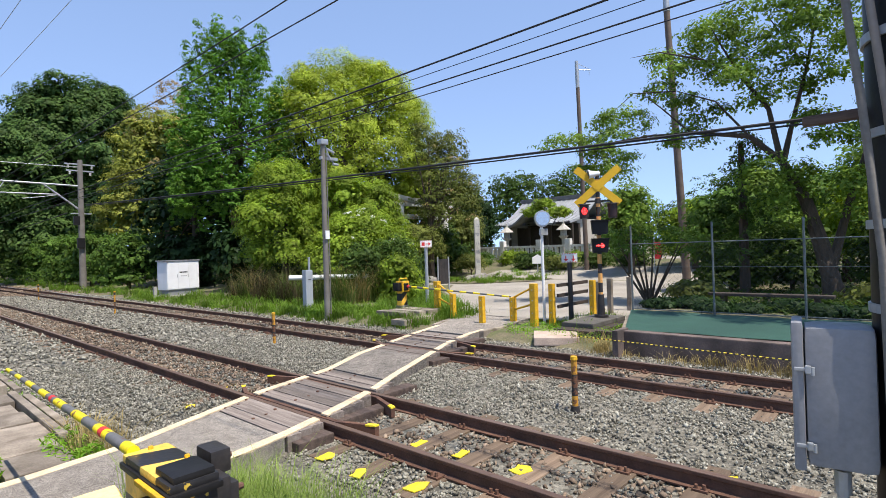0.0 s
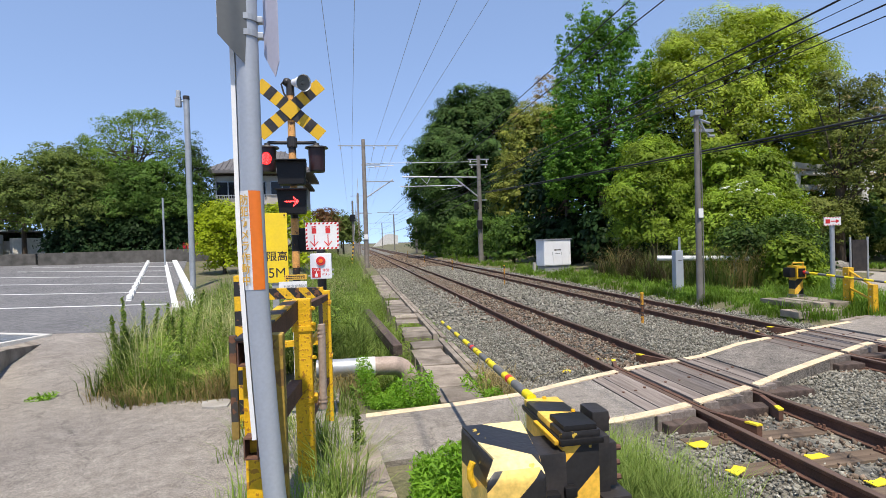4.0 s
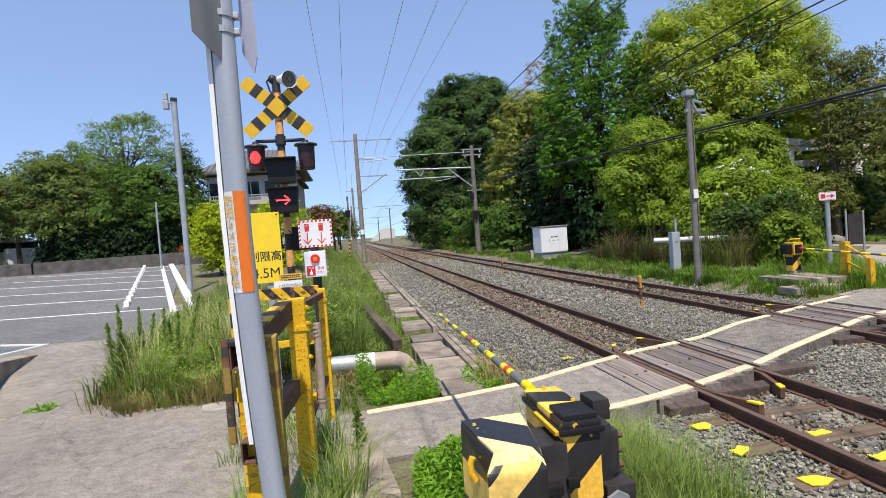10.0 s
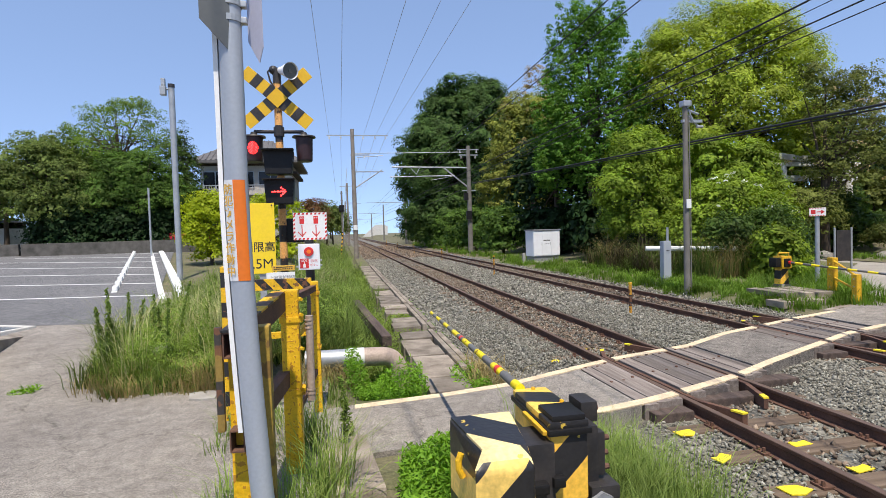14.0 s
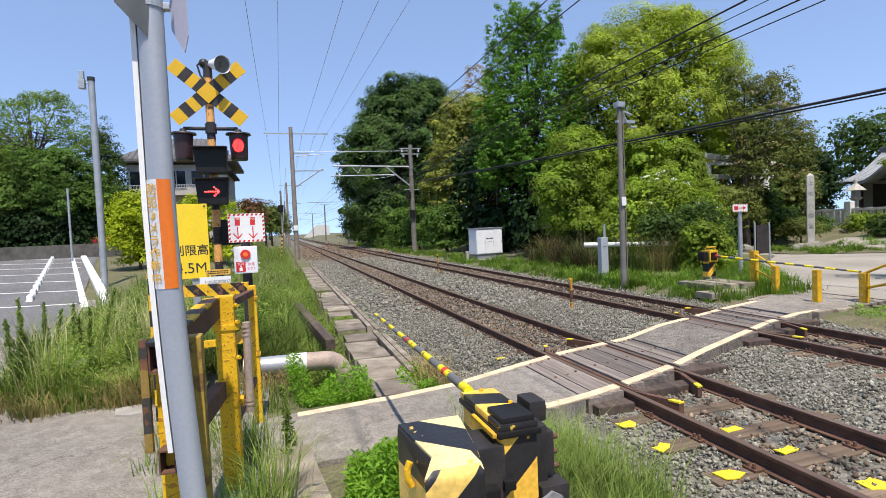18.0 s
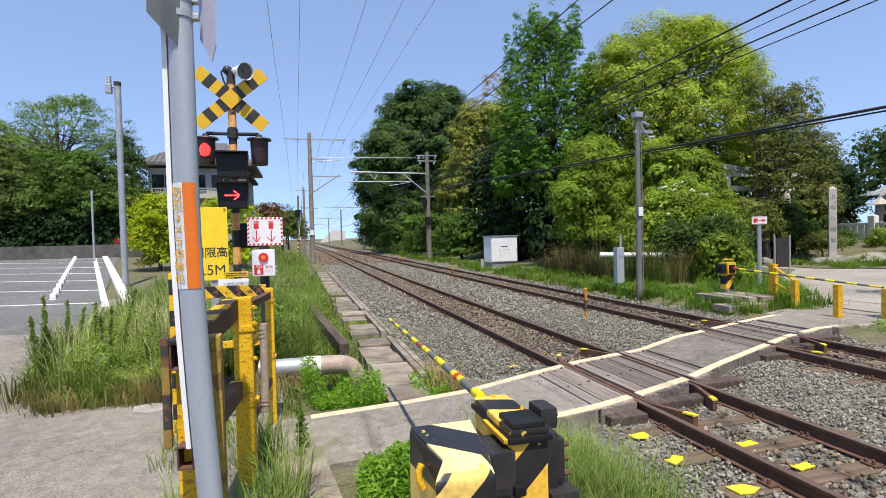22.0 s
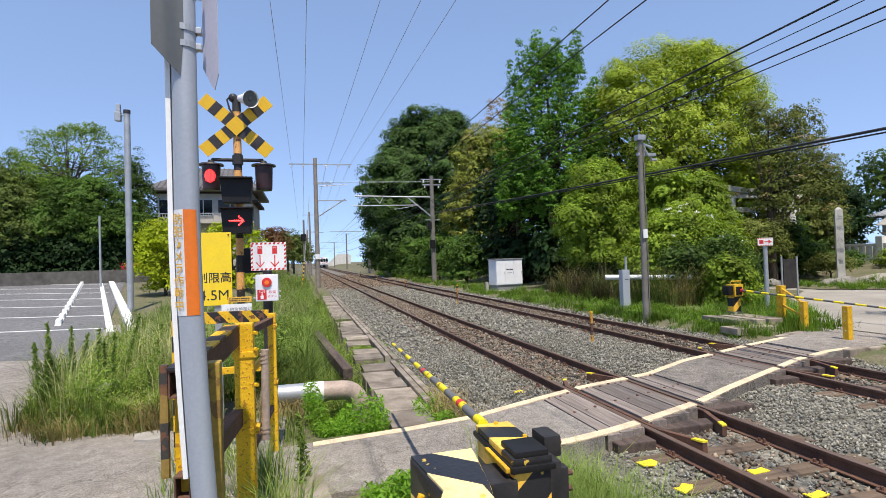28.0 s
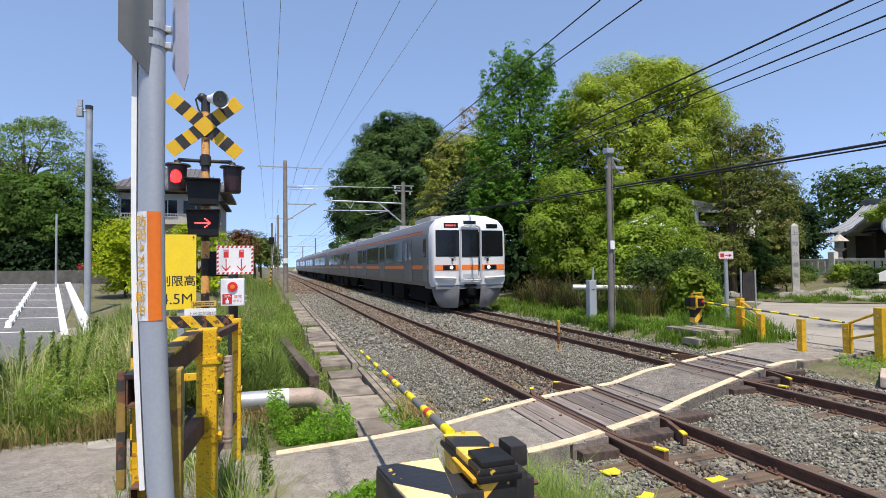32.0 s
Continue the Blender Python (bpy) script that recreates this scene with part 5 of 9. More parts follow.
tree("cherry_tree", "spreading cherry tree with dark leaning trunk behind the wire fence", (11.7, 1.6, 0.36), 1.5, 0.2, sprays, 2300, 11, 0.27, 0.09, M_L("cherry"), 71, lean=(0.1, 0.35), limbs=0, fill=0.3, core=False,
     boughs=((0.23, 0.1, [(0.0, -0.1, -0.3), (0.1, 0.23, 1.24), (0.15, 0.54, 2.43), (0.2, 1.07, 3.58)]), (0.09, 0.02, [(0.2, 1.05, 3.5), (0.0, 1.7, 4.2), (-0.2, 3.07, 4.5), (-0.3, 4.4, 4.6)]),
             (0.08, 0.015, [(0.2, 1.05, 3.5), (0.3, 1.3, 4.9), (0.1, 1.92, 5.9), (0.0, 3.2, 6.8)]), (0.08, 0.015, [(0.2, 1.0, 3.45), (0.4, 0.84, 4.3), (0.5, 0.48, 5.8), (0.6, 0.15, 7.6)]),
             (0.12, 0.015, [(0.05, 0.1, 0.6), (0.3, -0.3, 2.3), (0.4, -0.8, 4.0), (0.4, -1.4, 5.2)]), (0.035, 0.008, [(0.1, 1.92, 5.9), (-0.2, 2.3, 6.8), (-0.3, 2.5, 7.3)]),
             (0.035, 0.008, [(0.0, 1.7, 4.2), (-0.3, 2.4, 5.2), (-0.4, 3.4, 5.7)]), (0.03, 0.008, [(0.5, 0.48, 5.8), (0.2, 1.0, 6.8), (0.1, 1.3, 7.4)]), (0.03, 0.008, [(-0.2, 3.07, 4.5), (-0.3, 3.8, 5.3), (-0.3, 4.3, 5.8)]),
             (0.03, 0.006, [(-0.2, 4.0, 4.6), (-0.2, 5.2, 4.6), (-0.1, 6.4, 4.1)]), (0.03, 0.006, [(0.0, 2.8, 6.5), (0.0, 3.9, 7.0), (0.1, 4.8, 7.1)]), (0.02, 0.005, [(-0.3, 3.4, 5.7), (-0.3, 4.6, 5.9), (-0.2, 5.6, 5.3)]),
             # Unseen bough added to carry the shade-casting sprays.
             (0.07, 0.012, [(0.4, -0.8, 4.0), (-0.8, -1.0, 5.1), (-2.6, -1.5, 5.8), (-4.7, -2.4, 6.1)])))
tiers = []
for i in range(46):
    u = (i + 0.5) / 46
    r, a = (0.12 + 1.15 * (1 - u) ** 0.8) * cr.uniform(0.45, 1.0), i * 2.399
    tiers.append((r * math.cos(a), r * math.sin(a) - 0.15, 0.7 + 3.7 * u, 0.2 + 0.24 * (1 - u), 0.2 + 0.24 * (1 - u), 0.2))
tree("conifer", "ragged dark conifer behind the wire fence", (12.6, 3.7, 0.36), 4.2, 0.12, tiers, 470, 15, 0.19, 0.07, M_L("mid"), 72, fill=0.3, limbs=0, core=False)
fan, stems = [], []
for i in range(9):
    a, r = i * 2.399 + 0.4, 0.45 + 0.9 * ((i * 7) % 9) / 8
    tip = (0.7 * r * math.cos(a), 1.25 * r * math.sin(a) + 0.1, 2.15 - 0.3 * r + 0.1 * math.sin(i))
    stems.append((0.05, 0.01, [(0, 0, -0.2), (tip[0] * 0.25, tip[1] * 0.3, 0.45), (tip[0] * 0.6, tip[1] * 0.65, 1.2), tip]))
    fan += [(tip[0] + cr.uniform(-0.3, 0.3), tip[1] + cr.uniform(-0.4, 0.4), tip[2] + cr.uniform(-0.5, 0.3), 0.34, 0.38, 0.2) for _ in range(4)]
tree("small_tree", "airy many-stemmed small tree at the forecourt's edge", (12.7, 6.4, 0.05), 0.4, 0.07, fan, 430, 11, 0.17, 0.065, M_L("privet"), 73, limbs=0, fill=0.3, core=False, boughs=stems)
tree("cloud_pruned_tree", "bright green garden tree in rounded tufts before the shrine roof", (33, 22.1, 0.9), 2.6, 0.12,
     [(0, 1.1, 3.7, 1.0, 1.0, 0.6), (0, -1.0, 3.5, 1.0, 0.95, 0.55), (0, 0.2, 4.3, 0.9, 0.9, 0.45)], 220, 20, 0.3, 0.11, M_L("bright"), 78, limbs=8)
for x, y, h, w, s, k in ((62, 36, 12, 5, 74, "mid"), (58, 42, 12.5, 5, 75, "mid"), (34, 29.5, 6.4, 1.6, 76, "dark"), (27.5, 26.5, 4.6, 1.6, 77, "olive"), (24, 11.6, 5.0, 1.4, 270, "cherry"), (25.5, 8.8, 3.9, 1.6, 271, "bright"), (21, 4.6, 4.6, 1.8, 272, "privet"), (22, 0.8, 5.6, 2.2, 273, "cherry"), (17, 5, 3.6, 1.6, 170, "privet"), (16.5, 0.5, 3.8, 1.8, 171, "bright"), (15, -3, 4.2, 2.2, 172, "privet"), (20, 2, 4.2, 2.4, 173, "privet"),
                         (34, 8, 6.5, 4, 79, "mid"), (26, 4, 5, 3, 80, "mid"), (30, -2, 7, 4, 81, "mid"), (20, -3, 6, 3, 82, "mid"), (40, 14, 5, 3.5, 83, "mid"), (18, -7, 7, 4, 84, "mid")):
    tree("broadleaf_tree", "green tree in the shrine grounds", (x, y, 0), h * 0.5, 0.18, [(0, 0, h * 0.62, w, w, h * 0.38), (w * 0.3, w * 0.3, h * 0.45, w * 0.8, w * 0.8, h * 0.3)],
         260, 22, 0.42 if x < 50 else 0.8, 0.135 if x < 50 else 0.26, M_L(k), s, limbs=7)
for x, y, h, w, s in ((27.3, 19, 1.7, 1.5, 180), (28, 16.8, 1.6, 1.4, 181), (28.3, 14.6, 1.7, 1.5, 182), (27.5, 21.6, 1.8, 1.5, 183), (27, 24.2, 1.7, 1.5, 184), (25.6, 19.2, 1.5, 1.3, 85), (25, 16.6, 1.3, 1.3, 86), (26, 14.6, 1.5, 1.3, 87), (22.5, 21.5, 1.6, 1.4, 88), (26.5, 12.4, 1.5, 1.4, 89), (11.2, 4.6, 0.45, 0.7, 90), (11.0, 0.6, 0.5, 0.8, 92)):
    tree("garden_shrub", "clipped low garden shrub of mixed greens", (x, y, 0.2), 0.4, 0.05, [(0, 0, h * 0.42, w * 0.8, w * 0.8, h * 0.42)] if x > 20 else [(0, 0, h * 0.5, w, w, h * 0.5)], 75, 20, 0.28, 0.08,
         M_L(("privet", "bright")[s % 2] if s > 150 else "mid" if s % 2 else "olive"), s, "shrub", limbs=4)

# ---- grass and weeds ----
blades("tall_grass", "tall seeding grass on the bank beside the road", [(-7.2, -6.9, 7.3, 9, 1400, 0.7), (-6.9, -6.3, 7.1, 9, 2600, 0.75), (-6.3, -5.3, 6.95, 9, 4200, 0.8), (-7.0, -5.4, 6.78, 7.15, 1500, 0.4), (-7.9, -5.2, 9, 12.5, 8000, 1.0),
       (-8.3, -5.0, 12.5, 18, 6000, 0.9)], M_L("grass"), 0.5, 0.0055, 101, lean=0.8)
blades("seed_stalks", "thin pale seed stalks standing over the grass", [(-7.1, -5.4, 7.1, 9.5, 1700, 1.0), (-7.4, -5.3, 9.5, 12, 900, 1.0), (-7.2, -4.0, 12, 20, 1500, 1.0), (-4.95, -4.1, 2.3, 4.7, 120, 0.8)], M_L("grass_pale"), 0.75, 0.0045, 110, lean=0.5)
blades("dry_grass", "dry straw-coloured grass at the roadside", [(-7.3, -6, 7.0, 8.4, 1500, 0.7), (-6.9, -5.3, 6.72, 7.25, 1800, 0.55), (-7.6, -5.3, 8.5, 12, 1500, 1.1), (-6.1, -5.3, 6.75, 8.2, 3600, 0.9), (-4.6, -3.9, 6.3, 8, 1200, 0.5), (-2.5, -2.1, 6.05, 7.3, 900, 0.6)], M_L("grass_dry"), 0.42, 0.005, 102, lean=0.9)
blades("tall_grass", "rank green grass along the drain beside the track", [(-5.5, -4.0, 7.9, 14, 10000, 0.85), (-5.9, -3.9, 14, 30, 10000, 0.95), (-6.5, -3.5, 30, 60, 5000, 1.3)], M_L("grass"), 0.6, 0.006, 103, lean=0.8)
# Darker blades mixed in for the shadow inside the tufts.
blades("dark_grass", "dark green blades for the shade deep in the roadside tufts", [(-7.4, -6.5, 7.3, 9, 2200, 0.9), (-6.5, -5.3, 6.9, 9, 3200, 0.95), (-7.9, -5.2, 9, 13, 3000, 0.9), (-5.4, -4.0, 8, 14, 3000, 1.1)],
       M_L("grass_dark"), 0.42, 0.006, 112, lean=0.8)
blades("verge_grass", "green verge grass along the far track", [(5.05, 5.7, 9.2, 30, 6500, 0.6), (5.4, 7.6, 9.3, 16, 9000, 0.7), (5.4, 7.5, 16, 30, 7000, 0.8), (5.3, 7, 30, 48, 4500, 1.0), (5.4, 7, 48, 75, 2500, 1.3)], M_L("verge"), 0.36, 0.009, 104, lean=0.7)
blades("dry_reeds", "dead brown reed clump by the railway", [(7.0, 9.0, 17.5, 22.5, 3000, 1.3)], M_L("reed_brown"), 0.75, 0.011, 105, "reeds", lean=0.8)
# These reeds take the dark blade colour to show shading.
blades("green_reeds", "arching green reeds round the white pipe", [(7.2, 9.5, 14.6, 16.5, 2000, 1.5), (7.0, 9.0, 17.5, 23, 1800, 1.2)], M_L("grass_dark"), 0.75, 0.010, 114, "reeds", lean=0.8)
blades("dry_reeds", "straw-brown dry reed stalks by the railway", [(7.2, 8.8, 21, 23.5, 900, 1.3), (7.3, 9.3, 14.6, 16.3, 1500, 1.4)], M_L("grass_dry"), 0.8, 0.007, 111, "reeds", lean=0.7)
blades("verge_grass", "tall grass beside the barrier machine", [(-2.7, -2.0, 2.0, 4.3, 7500, 1.0), (-2.4, -1.65, 2.9, 4.68, 4200, 0.9)], M_L("grass"), 0.36, 0.0032, 106, lean=0.55)
blades("roadside_grass", "thin grass round the yellow posts", [(-5.0, -4.15, 2.4, 4.0, 1500, 0.9), (-4.5, -4.3, 4.0, 4.8, 260, 0.9), (-5.2, -4.2, 4.6, 6.6, 900, 0.7)], M_L("grass"), 0.42, 0.004, 107, lean=0.8)
blades("dry_grass", "dry grass growing against the retaining wall", [(4.95, 5.2, -2, 4.3, 1500, 0.7), (5.0, 6.0, 4.3, 5.2, 500, 0.6)], M_L("grass_dry"), 0.3, 0.006, 113, lean=0.8)
blades("verge_grass", "low grass at the far barrier", [(6.2, 7.6, 8.9, 12.5, 4000, 0.6), (6.6, 8.6, 5.3, 6.6, 1500, 0.6)], M_L("verge"), 0.35, 0.007, 108)


def weed(name, label, x0, x1, y0, y1, h, count, leaf, seed, material="weed"):
    rng = np.random.default_rng(seed)
    x, y = rng.uniform(x0, x1, count), rng.uniform(y0, y1, count)
    edge = np.abs(2 * (x - x0) / (x1 - x0) - 1) ** 3 + np.abs(2 * (y - y0) / (y1 - y0) - 1) ** 3
    keep = edge < 0.85 + 0.3 * np.sin(x * 9 + 2) * np.sin(y * 8) + rng.normal(0, 0.14, count)
    x, y, count = x[keep], y[keep], int(keep.sum())
    z = np.array([0.36 if a > 7.6 and b < 4.35 else gz(a, b) for a, b in zip(x, y)]) + h * rng.uniform(0.1, 1, count) * (0.6 + 0.4 * np.sin(x * 6) * np.sin(y * 5))
    pts = np.stack([x, y, z], 1)
    n = np.tile((0, 0, 1.0), (count, 1))
    return tagged(raw(name, leaf_quads(pts, n, leaf, rng, 0.24, 0.9), 4, M_L(material)), label, "weeds", kind="stuff")


weed("leafy_weeds", "fresh green mugwort beside the barrier machine", -3.75, -3.1, 2.5, 4.05, 0.52, 15000, 0.031, 121)
weed("leafy_weeds", "fresh green weeds over the drain", -4.1, -3.1, 5.85, 7.5, 0.52, 12000, 0.031, 122)
weed("leafy_weeds", "broad-leaved weeds among the roadside grass", -7.35, -5.3, 6.95, 8.6, 0.85, 26000, 0.025, 126, "wild")
weed("leafy_weeds", "leafy green weeds deep in the roadside bank", -7.6, -5.2, 8.6, 12, 0.85, 9000, 0.036, 226, "wild")
weed("leafy_weeds", "yellow-green weeds along the top of the bank", -5.4, -4.1, 8.0, 13, 0.8, 9000, 0.032, 227, "wild")
weed("leafy_weeds", "small weed tuft growing from the asphalt", -8.2, -7.85, 7.2, 7.5, 0.2, 320, 0.035, 127)
weed("leafy_weeds", "low weeds round the far signal", 5.3, 7.6, 4.4, 7.3, 0.2, 3600, 0.03, 128)
# Low shrubs whose near-black leaves stand for the shadow behind the fence.
for i in range(9):
    x, y, h = 8.5 + 0.3 * math.sin(i * 2.1), 4.55 - i * 0.62, 0.17 + 0.05 * math.sin(i * 1.7)
    tree("low_shrub", "low shrub toned near black for shade along the wire fence", (x, y, 0.34), 0.15, 0.03, [(0, 0, h * 0.5, 0.45, 0.42, h * 0.5)], 90, 18, 0.1, 0.055, M_L("dark"), 300 + i, "shrub", limbs=3)
# Leaf cover added to darken earth that should lie in tree shade.
weed("ground_cover", "leafy ground cover added to darken the shaded earth behind the wire fence", 7.7, 14.5, -4, 4.3, 0.22, 9000, 0.07, 129, "mid")
weed("leafy_weeds", "green creepers beside the duct lids", -2.75, -2.3, 5.95, 7.2, 0.24, 1500, 0.035, 123)
weed("leafy_weeds", "low weeds at the edge of the ballast", -2.7, -2.1, 7.2, 16, 0.1, 1500, 0.035, 125)
for y in (9.8, 11.85, 13.3, 17.4):
    weed("leafy_weeds", "green weeds filling a gap in the duct lids", -3.15, -2.6, y - 0.38, y + 0.38, 0.2, 900, 0.03, int(y * 10), "wild")
weed("leafy_weeds", "dark broad-leaved weeds hanging over the drain", -5.2, -3.95, 7.7, 15, 0.95, 9000, 0.042, 229, "dock")
weed("leafy_weeds", "green weeds along the drain", -4.05, -3.15, 7.4, 14, 0.5, 9000, 0.036, 124, "wild")
weed("leafy_weeds", "green weeds further along the drain", -4.1, -3.15, 14, 30, 0.55, 8000, 0.05, 224, "wild")
blades("tall_grass", "grass hanging over the edge of the drain", [(-4.3, -3.25, 7.8, 14, 5200, 0.8), (-4.3, -3.2, 14, 32, 5200, 1.0)], M_L("grass"), 0.5, 0.006, 225, lean=0.9)


def spires(name, label, spots, h, seed):
    """Upright leafy weeds: a stem set round with narrow leaves."""
    rng = np.random.default_rng(seed)
    for x, y in spots:
        p = thing(name, label, "weed", (x, y, gz(x, y)), group="upright roadside weeds")
        hh = h * rng.uniform(0.7, 1.2)
        bm = bmnew()
        tip = Vector((rng.normal(0, 0.11), rng.normal(0, 0.09), hh))
        tube(bm, [(0, 0, -0.05), tip * 0.5, tip], 0.006, 6)
        part("stem", bm, M["stem"], p)
        k = int(300 * hh)
        u = rng.uniform(0.08, 1, k)
        a = rng.uniform(0, 2 * np.pi, k)
        r = 0.008 + 0.055 * (1 - u ** 3) * rng.uniform(0.1, 1, k) * (0.65 + 0.35 * np.sin(u * 31 + x * 9))
        pts = np.stack([tip.x * u + r * np.cos(a), tip.y * u + r * np.sin(a), hh * u], 1)
        n = np.stack([np.cos(a), np.sin(a), 0.8 + 0 * a], 1)
        tagged(raw("leaves", leaf_quads(pts, n, 0.03, rng, 0.26, 1.1), 4, M_L("dock"), p), kind="stuff")


spires("upright_weed", "upright leafy weed standing over the roadside grass",
       [(-7.2, 7.55), (-7.12, 7.42), (-7.15, 7.65), (-7.0, 7.75), (-6.92, 7.6), (-7.05, 8.1), (-6.98, 7.95), (-6.6, 8.3), (-6.7, 7.9), (-6.62, 8.1), (-6.3, 8.7), (-5.9, 8.6), (-6.4, 7.4), (-5.7, 7.5)], 1.05, 131)
spires("upright_weed", "slender leafy weed growing beside the yellow post", [(-4.12, 4.6), (-4.05, 4.78), (-6.0, 7.6), (-5.6, 7.9), (-6.3, 7.5), (-5.5, 8.4)], 0.62, 132)

# grass and bushes round the far barrier and before the balustrade
blades("verge_grass", "lush bright grass round the far barrier and bollards", [(6.9, 7.9, 9.2, 12.6, 2600, 1.0), (6.3, 7.0, 11.3, 12.6, 900, 0.8), (7.9, 9.2, 10.8, 14, 3000, 1.0), (9.2, 10.6, 12.5, 15, 2400, 1.0), (10.6, 12.4, 14.9, 17, 1500, 1.0)],
       M_L("verge"), 0.36, 0.008, 115, lean=0.6)
blades("verge_grass", "low grass at the far edge of the forecourt", [(18.2, 20.4, 16.6, 20.8, 2600, 1.0), (20.4, 24.5, 15.5, 20.5, 4200, 1.0)], M_L("verge"), 0.34, 0.012, 116, lean=0.6)
for x, y, h, w, s, k in ((9.0, 13.9, 1.7, 0.7, 191, "bright"), (10.4, 15.6, 2.5, 1.1, 192, "mid"), (11.9, 17.3, 2.3, 1.1, 193, "mid"), (8.7, 15.6, 2.2, 0.9, 194, "mid"), (13.6, 18.4, 1.6, 0.9, 195, "dark")):
    tree("hedge_shrub", "leafy bush behind the far barrier machine", (x, y, gz(x, y)), h * 0.4, 0.05, [(0, 0, h * 0.5, w, w, h * 0.5), (0.2, 0, h * 0.25, w * 1.1, w, h * 0.27)], 170, 20, 0.28, 0.085,
         M_L(k), s, "shrub", limbs=5)
for x, y, h, w, s in ((14.2, 0.4, 2.3, 1.2, 196), (14.6, 2.9, 2.1, 1.2, 197), (13.9, -1.8, 2.6, 1.4, 198), (14.8, 4.6, 1.7, 1.0, 199)):
    tree("garden_shrub", "shaded evergreen shrub behind the wire fence", (x, y, 0.3), h * 0.4, 0.06, [(0, 0, h * 0.5, w, w, h * 0.5), (0, 0, h * 0.2, w * 1.1, w, h * 0.24)], 170, 18, 0.28, 0.1, M_L("mid"), s, "shrub", limbs=5)

# ---- things on the near side ----


def bolts(bm, pts, axis, r=0.012, h=0.012):
    for p in pts:
        p = Vector(p)
        cyl(bm, p, p + Vector(axis) * h, r, r * 0.9, 6)


FACE = pose(0, 0, 0, 90, 0, 0)  # lettering that faces -y


def bars(bm, x0, x1, z0, z1, y, rows, cols, rng, t=0.002):
    """Unreadable writing: short bars in rows."""
    dz = (z1 - z0) / rows
    for i in range(rows):
        x = x0
        while x < x1 - 0.01:
            w = (x1 - x0) / cols * rng.uniform(0.5, 0.95)
            box(bm, x, min(x1, x + w), y - t, y, z0 + i * dz + dz * 0.25, z0 + i * dz + dz * 0.75)
            x += (x1 - x0) / cols


def pole_bend(z):
    """The sign pole is slightly bent over its lower half."""
    return 0.03 * max(0.0, 2.1 - z) ** 1.6


def camera_pole():
    p = thing("sign_pole", "grey steel pole with a security-camera notice and road signs", "sign pole", (-4.585, 2.8, 0))
    bm = bmnew()
    tube(bm, [(pole_bend(z), 0, z) for z in (-0.3, 0.2, 0.6, 1.0, 1.3, 1.6, 1.9, 2.2, 3.75)], 0.057, 24)
    part("pole", bm, M["grey_paint"], p, smooth=True)
    for z, m, nm, a0, a1, lab in ((0, "white", "white_film", 150, 262, "white notice strip"), (0, "orange", "orange_film", 262, 322, "orange notice strip")):
        bm = bmnew()
        n = 14
        ring = [radians(a0 + (a1 - a0) * i / n) for i in range(n + 1)]
        for a, b in zip(ring[:-1], ring[1:]):
            q = [bm.verts.new((0.0592 * math.cos(t) + pole_bend(zz), 0.0592 * math.sin(t), zz)) for t, zz in ((a, 1.63), (b, 1.63), (b, 2.135), (a, 2.135))]
            bm.faces.new(q)
        bmesh.ops.remove_doubles(bm, verts=bm.verts, dist=1e-5)
        part(nm, bm, M[m], p, lab, smooth=True)
    for i, ch in enumerate("防犯カメラ作動中"):
        t = radians(238)
        m = Matrix.Translation((0.061 * math.cos(t), 0.061 * math.sin(t), 2.085 - i * 0.0585)) @ pose(0, 0, 0, 90, 0, 238 + 90) 
        text_mesh(ch, 0.056, M["ochre"], p, m, bold=0.001)
    bm = bmnew()
    runs = [[bm.verts.new((x + pole_bend(z), y, z)) for x, y in ((-0.083, -0.015), (-0.061, -0.015), (-0.061, 0.055), (-0.083, 0.055))] for z in (0.85, 1.1, 1.4, 1.7, 2.0, 3.0)]
    for lo, hi in zip(runs[:-1], runs[1:]):
        for i in range(4):
            bm.faces.new((lo[i], lo[(i + 1) % 4], hi[(i + 1) % 4], hi[i]))
    bm.faces.new(runs[0][::-1])
    bm.faces.new(runs[-1])
    part("white_batten", bm, M["white"], p, "narrow white plastic batten")
    for z in (2.92, 3.0, 3.18, 3.24):
        bm = bmnew()
        cyl(bm, (0, 0, z), (0, 0, z + 0.03), 0.063, 0.063, 20)
        box(bm, 0.05, 0.085, -0.02, 0.02, z, z + 0.03, 0.004)
        part("clamp", bm, M["grey_metal"], p, "galvanised clamp")
    bm = bmnew()
    box(bm, -0.13, -0.10, -0.06, -0.03, 3.0, 3.12, 0.004)
    cyl(bm, (-0.1, -0.045, 3.06), (-0.02, 0, 3.06), 0.01, 0.01, 8)
    part("bracket", bm, M["white"], p)
    # road signs seen almost edge on
    for nm, at, pts, m, lab in (
            ("road_sign", pose(-0.02, -0.07, 0, 0, 0, 24), [(-0.105, 2.9), (0.018, 2.775), (0.04, 3.0), (0.04, 3.6), (-0.105, 3.6)], "sign_back", "dark bare back of a road sign"),
            ("road_sign", pose(0.098, 0.05, 0, 0, 0, -52), [(-0.04, 2.86), (0.062, 2.73), (0.1, 2.8), (0.1, 3.6), (-0.04, 3.6)], "sign_pale", "pale violet back of a road sign"),
            ("small_plate", pose(-0.05, 0.03, 0, 0, 0, 15), [(-0.032, 2.75), (-0.026, 2.742), (0.04, 2.82), (0.04, 2.95), (-0.032, 2.87)], "white", "small white plate")):
        bm = bmnew()
        a = [bm.verts.new((x, 0, z)) for x, z in pts]
        b = [bm.verts.new((x, 0.004, z)) for x, z in pts]
        bm.faces.new(a)
        bm.faces.new(b[::-1])
        for i in range(len(pts)):
            bm.faces.new((a[i], b[i], b[(i + 1) % len(pts)], a[(i + 1) % len(pts)]))
